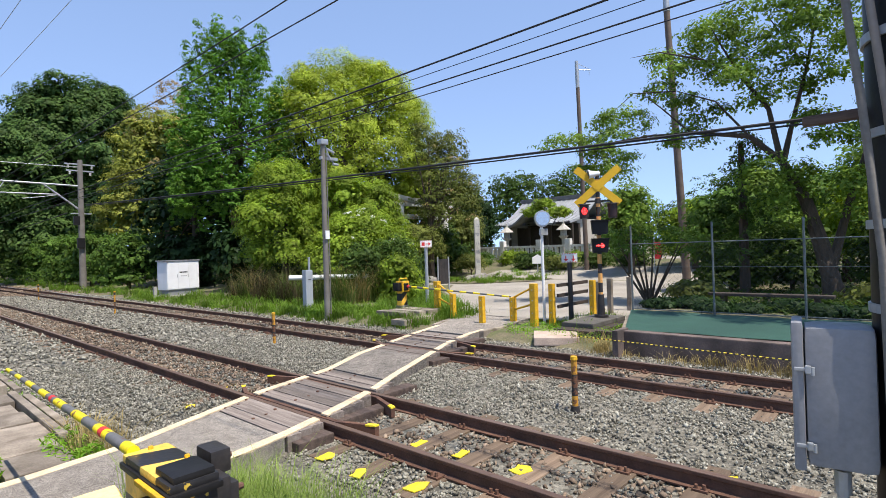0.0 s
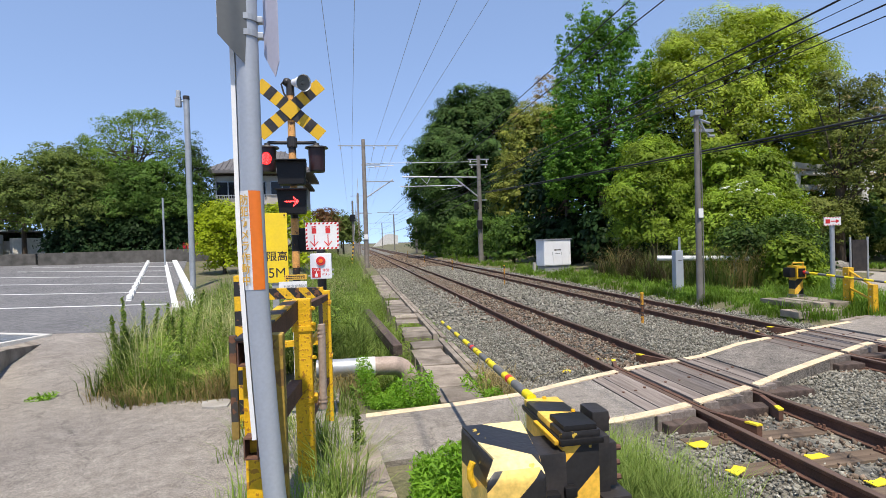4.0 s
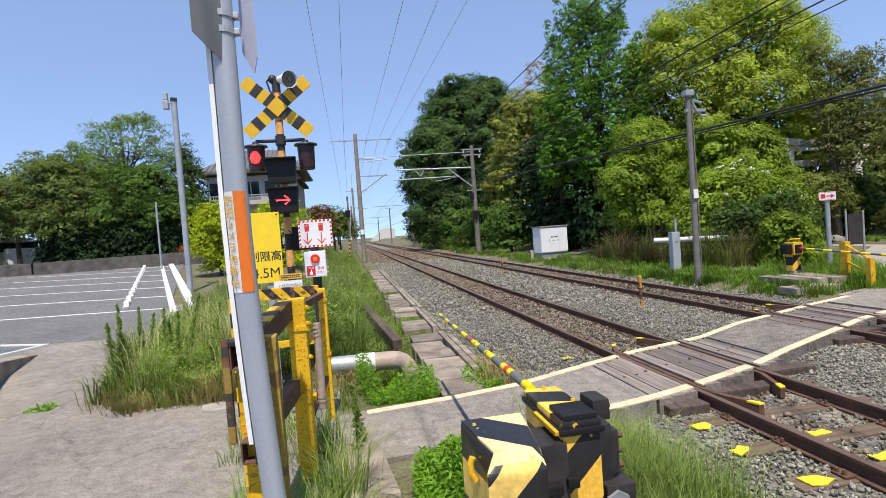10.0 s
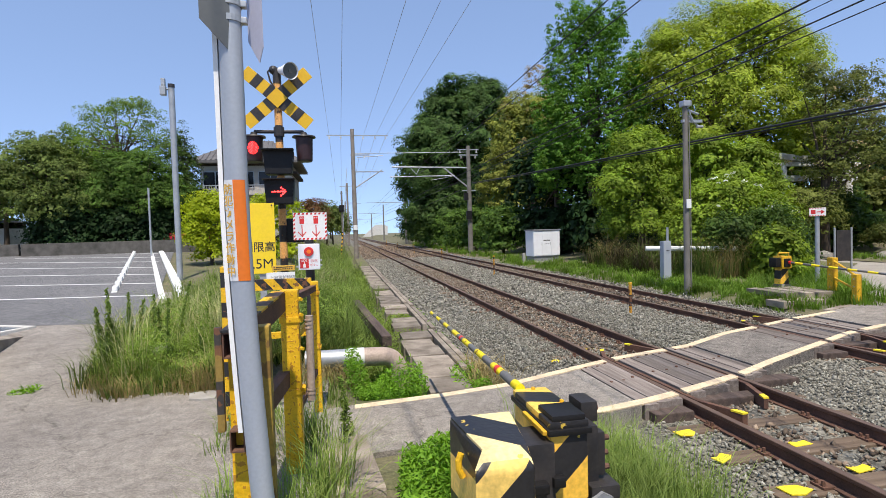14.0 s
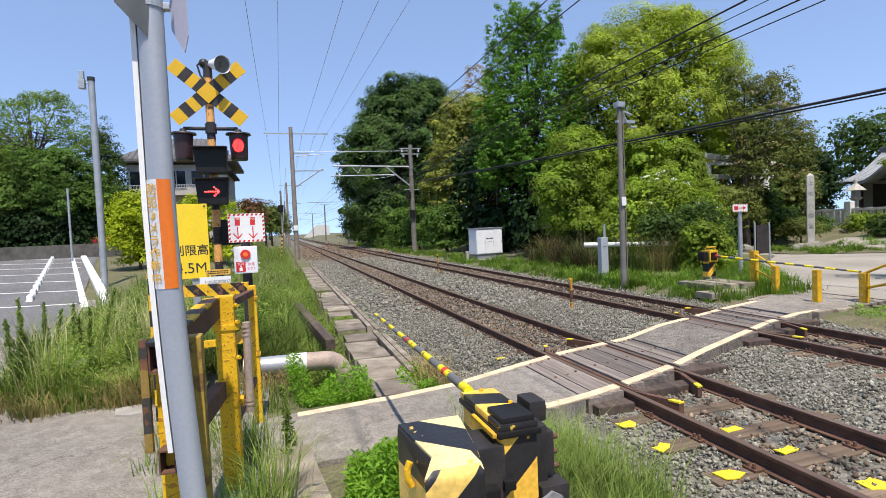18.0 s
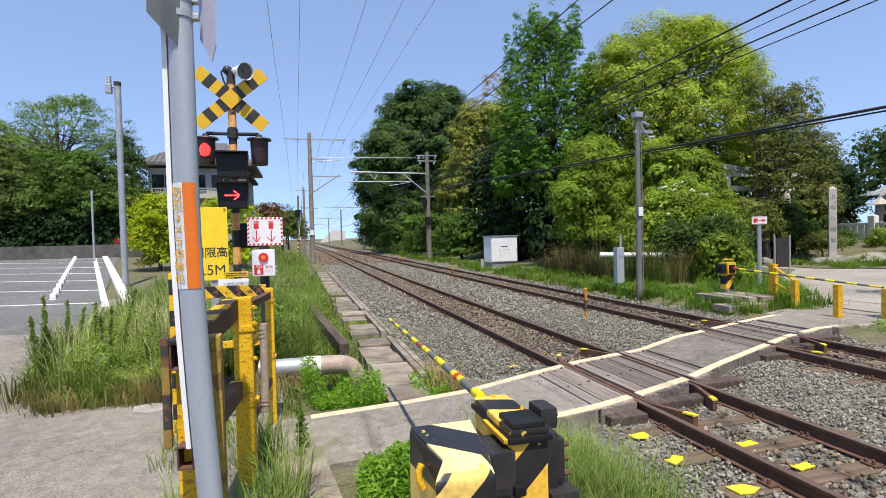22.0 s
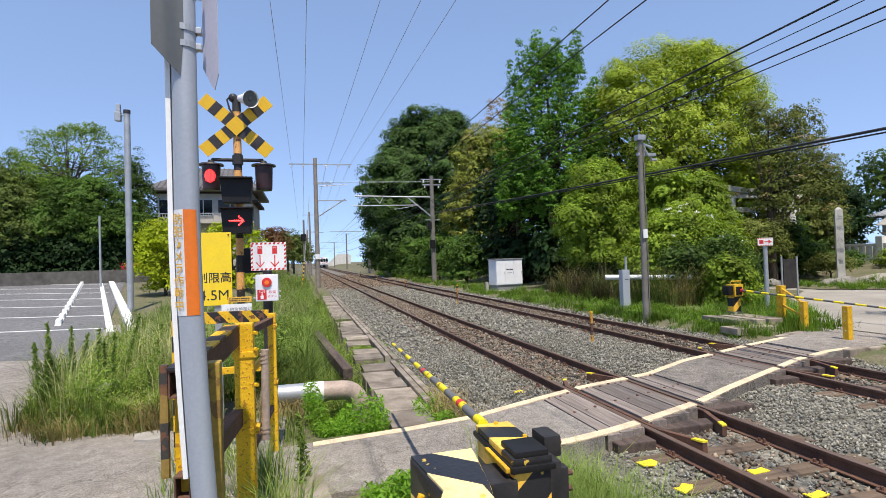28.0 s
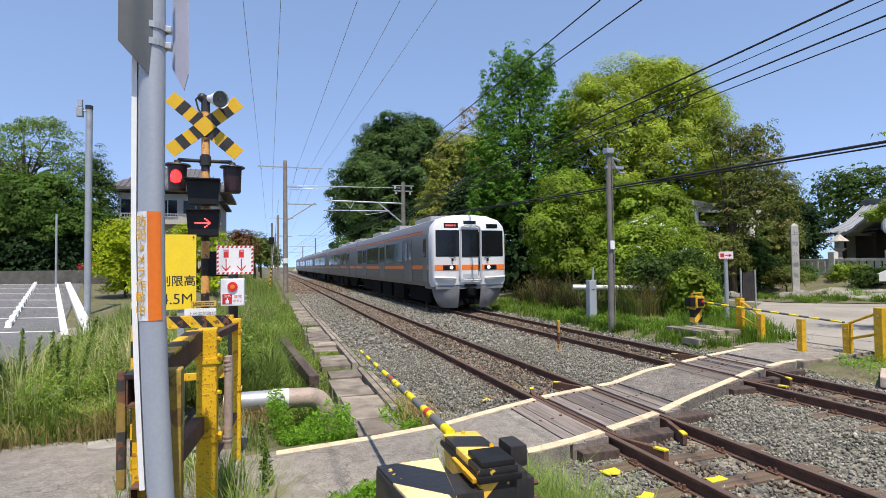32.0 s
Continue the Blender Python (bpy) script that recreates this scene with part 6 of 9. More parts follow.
        bmesh.ops.recalc_face_normals(bm, faces=bm.faces)
        part(nm, bm, M[m], p, lab, at=at)


camera_pole()


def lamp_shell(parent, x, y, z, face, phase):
    """A round hanging lantern under a flat hat; an always-glowing panel slides out to show it lit."""
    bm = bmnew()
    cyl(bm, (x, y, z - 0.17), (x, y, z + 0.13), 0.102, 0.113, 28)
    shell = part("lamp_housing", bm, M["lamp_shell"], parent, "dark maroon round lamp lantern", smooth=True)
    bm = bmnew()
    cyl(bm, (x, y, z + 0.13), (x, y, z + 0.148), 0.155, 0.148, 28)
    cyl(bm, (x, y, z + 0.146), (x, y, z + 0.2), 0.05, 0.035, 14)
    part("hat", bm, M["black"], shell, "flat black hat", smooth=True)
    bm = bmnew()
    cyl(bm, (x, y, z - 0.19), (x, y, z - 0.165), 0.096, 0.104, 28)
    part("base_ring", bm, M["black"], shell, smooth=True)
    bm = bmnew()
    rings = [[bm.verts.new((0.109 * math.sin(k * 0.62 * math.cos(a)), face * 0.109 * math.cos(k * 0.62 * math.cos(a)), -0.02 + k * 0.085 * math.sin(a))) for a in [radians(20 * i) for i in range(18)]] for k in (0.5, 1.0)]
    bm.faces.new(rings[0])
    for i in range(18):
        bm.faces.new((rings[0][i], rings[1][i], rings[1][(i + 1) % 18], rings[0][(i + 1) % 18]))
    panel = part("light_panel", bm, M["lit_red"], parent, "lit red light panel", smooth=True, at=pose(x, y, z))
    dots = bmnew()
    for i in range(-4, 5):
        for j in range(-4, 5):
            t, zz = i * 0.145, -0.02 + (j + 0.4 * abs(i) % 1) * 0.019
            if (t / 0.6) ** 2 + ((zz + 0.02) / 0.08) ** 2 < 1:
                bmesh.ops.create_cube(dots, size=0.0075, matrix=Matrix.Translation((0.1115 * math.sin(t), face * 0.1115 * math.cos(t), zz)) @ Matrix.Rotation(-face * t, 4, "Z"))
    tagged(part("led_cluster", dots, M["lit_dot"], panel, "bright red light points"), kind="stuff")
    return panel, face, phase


def direction_box(parent, x, y, z, w, h, face, arrow):
    bm = bmnew()
    q = [(-w / 2, h / 2), (w / 2, h / 2), (w / 2 * 0.86, -h / 2), (-w / 2 * 0.86, -h / 2)]
    vs = []
    for d in (0.0, 0.2):
        vs.append([bm.verts.new((x + a, y + face * d, z + b)) for a, b in q])
    bm.faces.new(vs[0])
    bm.faces.new(vs[1][::-1])
    for i in range(4):
        bm.faces.new((vs[0][i], vs[1][i], vs[1][(i + 1) % 4], vs[0][(i + 1) % 4]))
    bmesh.ops.recalc_face_normals(bm, faces=bm.faces)
    bmesh.ops.bevel(bm, geom=bm.edges[:], offset=0.008, segments=2, affect="EDGES")
    b = part("direction_box", bm, M["black_plastic"], parent, "black train-direction indicator")
    bm = bmnew()
    box(bm, x - w / 2 - 0.01, x + w / 2 + 0.01, y + face * 0.18, y + face * 0.3, z + h / 2 - 0.01, z + h / 2 + 0.005)
    part("hood", bm, M["black_plastic"], b)
    if arrow:
        bm = bmnew()
        yy = y + face * 0.203
        for k in range(9):
            box(bm, x - 0.09 + k * 0.02, x - 0.076 + k * 0.02, yy - 0.003, yy + 0.003, z - 0.008, z + 0.008)
        for k in range(1, 4):
            for s in (-1, 1):
                cx = x + 0.076 - k * 0.02
                box(bm, cx, cx + 0.016, yy - 0.003, yy + 0.003, z + s * k * 0.017 - 0.008, z + s * k * 0.017 + 0.008)
        part("arrow", bm, M["lit_dot"], b, "lit red arrow")


# Glowing panels, hidden in their shells to show a lamp unlit.
BLINK_PANELS = []


def warning_mast(x, y, z, near, label, turn=0):
    s = 1.0 if near else 0.8
    bl = 0.53 if near else 0.64
    p = thing("crossing_signal", label, "crossing signal", (x, y, z), turn, group="crossing signals")
    f = -1
    bm = bmnew()
    cyl(bm, (0, 0, -0.2), (0, 0, 3.98 * s), 0.05, 0.05, 18)
    part("mast", bm, M["mast_orange"], p, "orange and black banded mast", smooth=True)
    bm = bmnew()
    cyl(bm, (0, 0, 3.96 * s), (0, 0, 4.16 * s), 0.055, 0.05, 16)
    cyl(bm, (-0.06, 0, 4.1 * s), (0.08, -0.02, 4.13 * s), 0.03, 0.03, 10)
    bmesh.ops.create_icosphere(bm, subdivisions=2, radius=0.06, matrix=Matrix.Translation((-0.04, 0, 4.14 * s)))
    tube(bm, [(-0.05, -0.03, 4.18 * s), (-0.11, -0.04, 4.1 * s), (-0.08, -0.05, 3.98 * s), (-0.03, -0.05, 3.9 * s)], 0.012, 8)
    part("mast_cap", bm, M["black"], p, "dark mast cap with cable")
    bm = bmnew()
    a = Vector((0.05, -0.02, 4.13 * s))
    d = Vector((0.5, -0.75, -0.22)).normalized() if near else Vector((-0.95, -0.25, -0.1)).normalized()
    cyl(bm, a, a + d * 0.14, 0.045, 0.07, 18)
    cyl(bm, a + d * 0.14, a + d * 0.28, 0.07, 0.108, 18, caps=False)
    horn = part("loudspeaker", bm, M["white_paint"], p, "horn loudspeaker", smooth=True)
    bm = bmnew()
    cyl(bm, a + d * 0.245, a + d * 0.255, 0.094, 0.098, 18)
    cyl(bm, a + d * 0.25, a + d * 0.275, 0.03, 0.02, 12)
    part("horn_throat", bm, M["sign_back"], horn)
    # crossbuck
    xz = 3.76 * s
    for k, ang in enumerate((40.5, -40.5)):
        bm = bmnew()
        box(bm, -bl, bl, -0.004 - 0.006 * k, 0.004 - 0.006 * k, -0.085, 0.085, 0.003)
        board = part("crossbuck_board", bm, M["crossbuck"], p, at=pose(0, f * 0.06, xz, 0, ang, 0))
        if near:
            bm = bmnew()
            for c in (-0.33, -0.12, 0.12, 0.33):
                box(bm, c - 0.052, c + 0.052, -0.0068 - 0.006 * k, -0.0045 - 0.006 * k, -0.086, 0.086)
            part("black_band", bm, M["black"], board, "black reflective band")
    bm = bmnew()
    box(bm, -0.095, 0.095, -0.003, 0.003, -0.095, 0.095, 0.002)
    part("centre_plate", bm, M["crossbuck"], p, at=pose(0, f * 0.078, xz, 0, 45, 0))
    bm = bmnew()
    for dx in (-0.055, 0.055):
        cyl(bm, (dx, 0.0, xz - 0.07), (dx, 0, xz + 0.07), 0.008, 0.008, 8)
        cyl(bm, (dx, f * 0.05, xz), (dx, 0.02, xz), 0.01, 0.01, 8)
    part("board_clamp", bm, M["black"], p)
    lz = 3.33 * s
    bm = bmnew()
    tube(bm, [(-0.33, 0, lz - 0.06), (-0.31, 0, lz), (0.31, 0, lz), (0.33, 0, lz - 0.06)], 0.024, 10)
    cyl(bm, (0, 0, lz - 0.06), (0, 0, lz + 0.06), 0.068, 0.068, 14)
    for dx in (-0.33, 0.33):
        cyl(bm, (dx, 0, lz - 0.1), (dx, 0, lz - 0.03), 0.035, 0.035, 10)
    part("lamp_bracket", bm, M["black"], p, "black lamp bracket")
    lp = lz - 0.21
    BLINK_PANELS.append(lamp_shell(p, -0.32, -0.02, lp, f, 1 if near else 0))
    BLINK_PANELS.append(lamp_shell(p, 0.32, -0.02, lp, f, 0 if near else 1))
    direction_box(p, 0.0, -0.06, 2.9 if near else 2.05, 0.38, 0.31, f, False)
    direction_box(p, 0.0, -0.06, 2.52 if near else 1.63, 0.38, 0.32, f, True)
    if near:
        bm = bmnew()
        box(bm, 0.02, 0.3, 0.0, 0.22, 1.86, 2.18, 0.015)
        part("relay_box", bm, M["black_plastic"], p)
    bm = bmnew()
    cyl(bm, (0, 0, 0.0), (0, 0, 0.5), 0.085, 0.07, 16)
    cyl(bm, (0, 0, -0.02), (0, 0, 0.03), 0.16, 0.16, 16)
    part("base", bm, M["black"], p)
    return p


warning_mast(-4.84, 7.3, -0.1, True, "striped railway crossing signal with crossbuck, red lamps and direction arrow")

# height limit sign
p = thing("height_limit_sign", "yellow height limit sign on a grey post", "road sign", (-5.07, 6.95, 0))
bm = bmnew()
box(bm, -0.04, 0.04, 0.01, 0.05, -0.2, 1.5, 0.004)
part("post", bm, M["grey_metal"], p)
bm = bmnew()
box(bm, -0.24, 0.17, -0.008, 0.006, 1.38, 2.27, 0.004)
board = part("sign_board", bm, M["sign_yellow"], p)
text_mesh("制限高", 0.135, M["black"], board, Matrix.Translation((-0.035, -0.0095, 1.71)) @ FACE, bold=0.0015)
text_mesh("4.5M", 0.175, M["black"], board, Matrix.Translation((-0.035, -0.0095, 1.5)) @ FACE)
bm = bmnew()
bolts(bm, [(-0.21, -0.008, 2.24), (0.14, -0.008, 2.24), (-0.21, -0.008, 1.41), (0.14, -0.008, 1.41)], (0, -1, 0))
part("bolt", bm, M["rail"], board)

p = thing("crossing_name_board", "small white crossing name board with faded writing", "notice board", (-4.83, 6.75, 0))
bm = bmnew()
box(bm, -0.17, 0.17, -0.005, 0.005, 1.2, 1.4, 0.002)
box(bm, -0.02, 0.02, 0.005, 0.03, -0.1, 1.4, 0.002)
board = part("board", bm, M["white"], p)
bm = bmnew()
rg = random.Random(4)
bars(bm, -0.15, 0.16, 1.21, 1.275, -0.005, 2, 11, rg)
tagged(part("writing", bm, M["cabinet_grey"], board, "unreadable small writing"), kind="stuff")
text_mesh("上地宮前踏切", 0.05, M["cabinet_grey"], board, Matrix.Translation((0.02, -0.0075, 1.335)) @ FACE)
bm = bmnew()
box(bm, -0.1, 0.17, -0.004, 0.004, 1.42, 1.485, 0.002)
pl = part("caution_plate", bm, M["ochre"], p, "small ochre caution plate")
bm = bmnew()
bars(bm, -0.08, 0.15, 1.43, 1.475, -0.004, 2, 9, rg)
tagged(part("writing", bm, M["black"], pl, "unreadable small writing"), kind="stuff")

# emergency button
p = thing("emergency_button_post", "emergency stop button box under a red arrow board", "emergency button", (-4.48, 6.8, 0))
bm = bmnew()
cyl(bm, (0, 0.04, -0.2), (0, 0.04, 2.1), 0.06, 0.055, 14)
part("post", bm, M["black"], p, smooth=True)
bm = bmnew()
box(bm, -0.18, 0.23, -0.03, -0.018, 1.79, 2.13, 0.002)
board = part("arrow_board", bm, M["white"], p, "white board with red arrows")
bm = bmnew()
yb = -0.0325
for cx in (-0.075, 0.095):
    box(bm, cx - 0.028, cx + 0.028, yb, yb + 0.002, 1.99, 2.085)
    box(bm, cx - 0.006, cx + 0.006, yb, yb + 0.002, 1.85, 1.975)
    for s in (-1, 1):
        prism_pts = [(cx, 1.825), (cx + s * 0.05, 1.885), (cx + s * 0.05, 1.9), (cx, 1.845)]
        vs = [bm.verts.new((a, yb, b)) for a, b in prism_pts]
        bm.faces.new(vs if s < 0 else vs[::-1])
for i in range(8):
    for z0, z1 in ((1.792, 1.815), (2.105, 2.128)):
        x0 = -0.175 + i * 0.05
        vs = [bm.verts.new(v) for v in ((x0, yb, z0), (x0 + 0.025, yb, z0), (x0 + 0.035, yb, z1), (x0 + 0.01, yb, z1))]
        bm.faces.new(vs)
for i in range(6):
    for x0 in (-0.178, 0.206):
        z0 = 1.82 + i * 0.05
        vs = [bm.verts.new(v) for v in ((x0, yb, z0), (x0 + 0.022, yb, z0 + 0.012), (x0 + 0.022, yb, z0 + 0.036), (x0, yb, z0 + 0.024))]
        bm.faces.new(vs)
part("red_marks", bm, M["red"], board, "red arrows and hatched border")
for cx in (-0.075, 0.095):
    text_mesh("SOS", 0.026, M["white"], board, Matrix.Translation((cx, yb - 0.0012, 2.065)) @ FACE)
bm = bmnew()
box(bm, -0.13, 0.13, -0.1, 0.0, 1.42, 1.74, 0.012)
bx = part("button_box", bm, M["white_paint"], p, "white emergency button box")
bm = bmnew()
cyl(bm, (0, -0.1, 1.645), (0, -0.118, 1.645), 0.058, 0.055, 24)
part("button_ring", bm, M["red"], bx, "red push button")
bm = bmnew()
cyl(bm, (0, -0.118, 1.645), (0, -0.122, 1.645), 0.026, 0.026, 20)
part("button", bm, M["orange"], bx)
bm = bmnew()
box(bm, -0.11, -0.005, -0.103, -0.1, 1.44, 1.56)
lab = part("sos_label", bm, M["red"], bx, "red SOS label")
text_mesh("SOS", 0.042, M["white"], lab, Matrix.Translation((-0.057, -0.105, 1.535)) @ FACE)
bm = bmnew()
box(bm, -0.075, -0.04, -0.1045, -0.103, 1.45, 1.49)
box(bm, -0.062, -0.05, -0.1045, -0.103, 1.49, 1.515)
part("hand_symbol", bm, M["white"], lab, "white pointing symbol")
text_mesh("非常", 0.045, M["red"], bx, Matrix.Translation((0.06, -0.1025, 1.525)) @ FACE)
text_mesh("ボタン", 0.036, M["red"], bx, Matrix.Translation((0.06, -0.1025, 1.475)) @ FACE)
for x, z in ((-0.135, 1.46), (-0.135, 1.7), (0.13, 1.47), (0.13, 1.53)):
    bm = bmnew()
    bolts(bm, [(x, -0.05, z)], (1 if x > 0 else -1, 0, 0), 0.013, 0.025)
    part("hinge", bm, M["grey_metal"], bx)


def box_rail(bm, a, b, w=0.05, h=0.055, wall=0.008):
    """A hollow rail, open at both ends."""
    a, b = Vector(a), Vector(b)
    d = (b - a).normalized()
    side, up = d.cross(Vector((0, 0, 1))).normalized(), Vector((0, 0, 1))
    rings = []
    for c in (a, b):
        for k in (0, wall):
            rings.append([bm.verts.new(c + side * sx * (w - k) + up * sz * (h - k)) for sx, sz in ((-1, -1), (1, -1), (1, 1), (-1, 1))])
    ao, ai, bo, bi = rings
    for i in range(4):
        j = (i + 1) % 4
        bm.faces.new((ao[i], ao[j], bo[j], bo[i]))
        bm.faces.new((ai[j], ai[i], bi[i], bi[j]))
        bm.faces.new((ao[j], ao[i], ai[i], ai[j]))
        bm.faces.new((bo[i], bo[j], bi[j], bi[i]))
    bmesh.ops.recalc_face_normals(bm, faces=bm.faces)


p = thing("guard_fence", "rusting yellow and black steel guard fence beside the crossing", "guard fence", (0, 0, 0))
for name, (x0, x1, y0, y1, z0, z1), m, lab in (
        ("post", (-4.71, -4.6, 3.02, 3.12, -0.2, 1.2), "yellow_chipped", "chipped bright yellow post"),
        ("post", (-4.6, -4.488, 3.03, 3.13, -0.2, 1.35), "ochre_steel", "weathered ochre steel post"),
        ("post", (-4.555, -4.42, 4.15, 4.28, -0.2, 1.43), "yellow_chipped", "chipped bright yellow post"),
        ("post", (-4.41, -4.33, 5.55, 5.65, -0.2, 1.37), "yellow_chipped", ""),
        ("post", (-5.28, -5.19, 5.55, 5.65, -0.2, 1.56), "hazard_z", "yellow and black striped post"),
        ("end_plate", (-4.762, -4.722, 2.95, 2.99, 0.8, 1.37), "hazard_dull", "dull yellow and black striped end plate")):
    bm = bmnew()
    box(bm, x0, x1, y0, y1, z0, z1, 0.012)
    part(name, bm, M[m], p, lab)
for a, b, m, lab, w, h in (((-4.672, 2.93, 1.272), (-4.56, 4.16, 1.345), "rail", "hollow top rail with an open rusty end", 0.045, 0.07),
                           ((-4.66, 2.93, 0.752), (-4.54, 4.16, 0.75), "rail", "hollow lower rail with an open rusty end", 0.04, 0.06),
                           ((-5.25, 5.6, 1.36), (-4.4, 5.6, 1.35), "hazard_x", "striped cross rail", 0.04, 0.055), ((-5.25, 5.6, 0.82), (-4.4, 5.6, 0.84), "yellow_chipped", "", 0.03, 0.03),
                           ((-4.5, 4.25, 1.34), (-4.38, 5.58, 1.3), "rail", "", 0.03, 0.03), ((-4.5, 4.25, 1.02), (-4.38, 5.58, 1.0), "yellow", "", 0.02, 0.025),
                           ((-4.49, 4.25, 0.4), (-4.38, 5.58, 0.44), "rail", "rusty lower rail", 0.02, 0.025)):
    bm = bmnew()
    box_rail(bm, a, b, w, h)
    part("rail", bm, M[m], p, lab)
bm = bmnew()
cap = [bm.verts.new(v) for v in ((-4.722, 2.925, 1.344), (-4.622, 2.925, 1.344), (-4.51, 4.15, 1.417), (-4.61, 4.15, 1.417),
                                 (-4.722, 2.925, 1.358), (-4.622, 2.925, 1.358), (-4.51, 4.15, 1.431), (-4.61, 4.15, 1.431))]
for f in ((0, 3, 2, 1), (4, 5, 6, 7), (0, 1, 5, 4), (1, 2, 6, 5), (2, 3, 7, 6), (3, 0, 4, 7)):
    bm.faces.new([cap[i] for i in f])
part("cap_strip", bm, M["hazard_z2"], p, "striped strip on the top rail")
for z in (0.62, 1.18):
    bm = bmnew()
    box(bm, -4.565, -4.39, 4.14, 4.29, z, z + 0.045, 0.006)
    part("strap", bm, M["yellow_chipped"], p, "yellow steel strap")
    bm = bmnew()
    box(bm, -4.415, -4.32, 5.54, 5.66, z + 0.05, z + 0.08, 0.006)
    part("strap", bm, M["yellow_chipped"], p, "yellow steel strap")
for z in (1.36, 1.24, 0.98, 0.66):
    bm = bmnew()
    bolts(bm, [(-4.41, 4.145, z)], (0.6, -0.6, 0), 0.016, 0.03)
    part("bolt", bm, M["yellow_chipped"], p)
bm = bmnew()
cyl(bm, (-4.35, 4.22, 0.55), (-4.345, 4.22, 1.22), 0.03, 0.03, 14)
for z in (0.6, 0.63, 1.12, 1.15, 1.18):
    cyl(bm, (-4.35, 4.22, z), (-4.35, 4.22, z + 0.012), 0.034, 0.034, 14)
part("conduit", bm, M["pipe_brown"], p, "grey-brown conduit wired to the post", smooth=True)

# near barrier machine
p = thing("barrier_machine", "yellow and black striped level crossing barrier machine, arm lowered", "barrier machine", (-3.0, 2.4, 0), group="barrier machines")
bm = bmnew()
vs = [(-0.56, -0.26, 0.0), (-0.27, -0.26, 0.0), (-0.24, 0.17, 0.0), (-0.58, 0.17, 0.0), (-0.55, -0.26, 0.8), (-0.27, -0.26, 0.8), (-0.24, 0.17, 0.9), (-0.57, 0.17, 0.9),
      (-0.49, -0.2, 0.875), (-0.285, -0.2, 0.875)]
q = [bm.verts.new(v) for v in vs]
for f in ((3, 2, 1, 0), (0, 1, 5, 4), (4, 5, 9, 8), (8, 9, 6, 7), (2, 3, 7, 6), (0, 4, 8, 7, 3), (1, 2, 6, 9, 5)):
    bm.faces.new([q[i] for i in f])
bmesh.ops.recalc_face_normals(bm, faces=bm.faces)
bmesh.ops.bevel(bm, geom=bm.edges[:], offset=0.018, segments=3, affect="EDGES", profile=0.6)
part("front_cover", bm, M["hazard_gate"], p, "striped front cover with flaking paint", smooth=True)
bm = bmnew()
ring = [(-0.543, -0.248, 0.812), (-0.277, -0.248, 0.812), (-0.29, -0.2, 0.881), (-0.252, 0.165, 0.906), (-0.562, 0.165, 0.906), (-0.495, -0.2, 0.881)]
hi, lo = [bm.verts.new(v) for v in ring], [bm.verts.new((v[0], v[1] + 0.004, v[2] - 0.014)) for v in ring]
for f in ((0, 1, 2, 5), (5, 2, 3, 4)):
    bm.faces.new([hi[i] for i in f])
    bm.faces.new([lo[i] for i in f[::-1]])
for i in range(6):
    bm.faces.new((hi[i], lo[i], lo[(i + 1) % 6], hi[(i + 1) % 6]))
bmesh.ops.recalc_face_normals(bm, faces=bm.faces)
part("cover_top", bm, M["hazard_top"], p, "yellow and black cover top paled for sunlight, with flaking paint", smooth=True)
bm = bmnew()
box(bm, -0.27, -0.12, -0.12, 0.12, 0.0, 0.84, 0.02)
part("gear_case", bm, M["black"], p, "black gear case", smooth=True)
bm = bmnew()
box(bm, -0.135, 0.055, -0.1, 0.44, 0.0, 0.875, 0.02)
part("drive_housing", bm, M["hazard_drive"], p, "striped drive housing", smooth=True)
bm = bmnew()
box(bm, -0.15, 0.07, -0.12, 0.46, 0.865, 0.895, 0.01)
part("lid_rim", bm, M["black_plastic"], p, "black lid rim", smooth=True)
bm = bmnew()
box(bm, -0.14, 0.06, -0.105, 0.45, 0.89, 0.93, 0.016)
part("lid", bm, M["hazard_lid"], p, "striped lid", smooth=True)
bm = bmnew()
box(bm, -0.125, 0.045, -0.1, 0.09, 0.92, 0.957, 0.014)
part("lid_cap", bm, M["black_plastic"], p, "raised black lid cap", smooth=True)
bm = bmnew()
box(bm, -0.172, -0.151, -0.1, 0.2, 0.868, 0.89, 0.005)
part("lid_strip", bm, M["yellow"], p, "thin yellow strip beside the lid")
for x, y in ((-0.03, 0.41), (0.035, 0.16)):
    bm = bmnew()
    bolts(bm, [(x, y, 0.928)], (0, 0, 1), 0.012, 0.016)
    part("lid_screw", bm, M["yellow"], p)
for x0, x1, y0, y1, z0, z1 in ((-0.25, -0.17, -0.17, -0.11, 0.62, 0.67), (-0.14, -0.08, -0.145, -0.1, 0.63, 0.68)):
    bm = bmnew()
    box(bm, x0, x1, y0, y1, z0, z1, 0.012)
    part("latch", bm, M["black_plastic"], p, "black latch")
bm = bmnew()
tube(bm, [(-0.565, -0.1, 0.72), (-0.583, -0.1, 0.76), (-0.583, -0.1, 0.8), (-0.57, -0.1, 0.83)], 0.016, 10)
part("key_cover", bm, M["yellow"], p)
bm = bmnew()
box(bm, 0.115, 0.21, 0.1, 0.26, 0.83, 0.94, 0.016)
part("end_block", bm, M["black"], p, "black end block", smooth=True)
bm = bmnew()
cyl(bm, (0.21, 0.16, 0.885), (0.235, 0.16, 0.885), 0.014, 0.014, 10)
part("bolt", bm, M["rail"], p)
bm = bmnew()
box(bm, 0.075, 0.15, -0.02, 0.3, 0.56, 0.86, 0.018)
part("crank", bm, M["black"], p, "black crank arm", smooth=True)
bm = bmnew()
box(bm, 0.13, 0.19, -0.01, 0.06, 0.6, 0.82, 0.012)
part("link", bm, M["black"], p, smooth=True)
bm = bmnew()
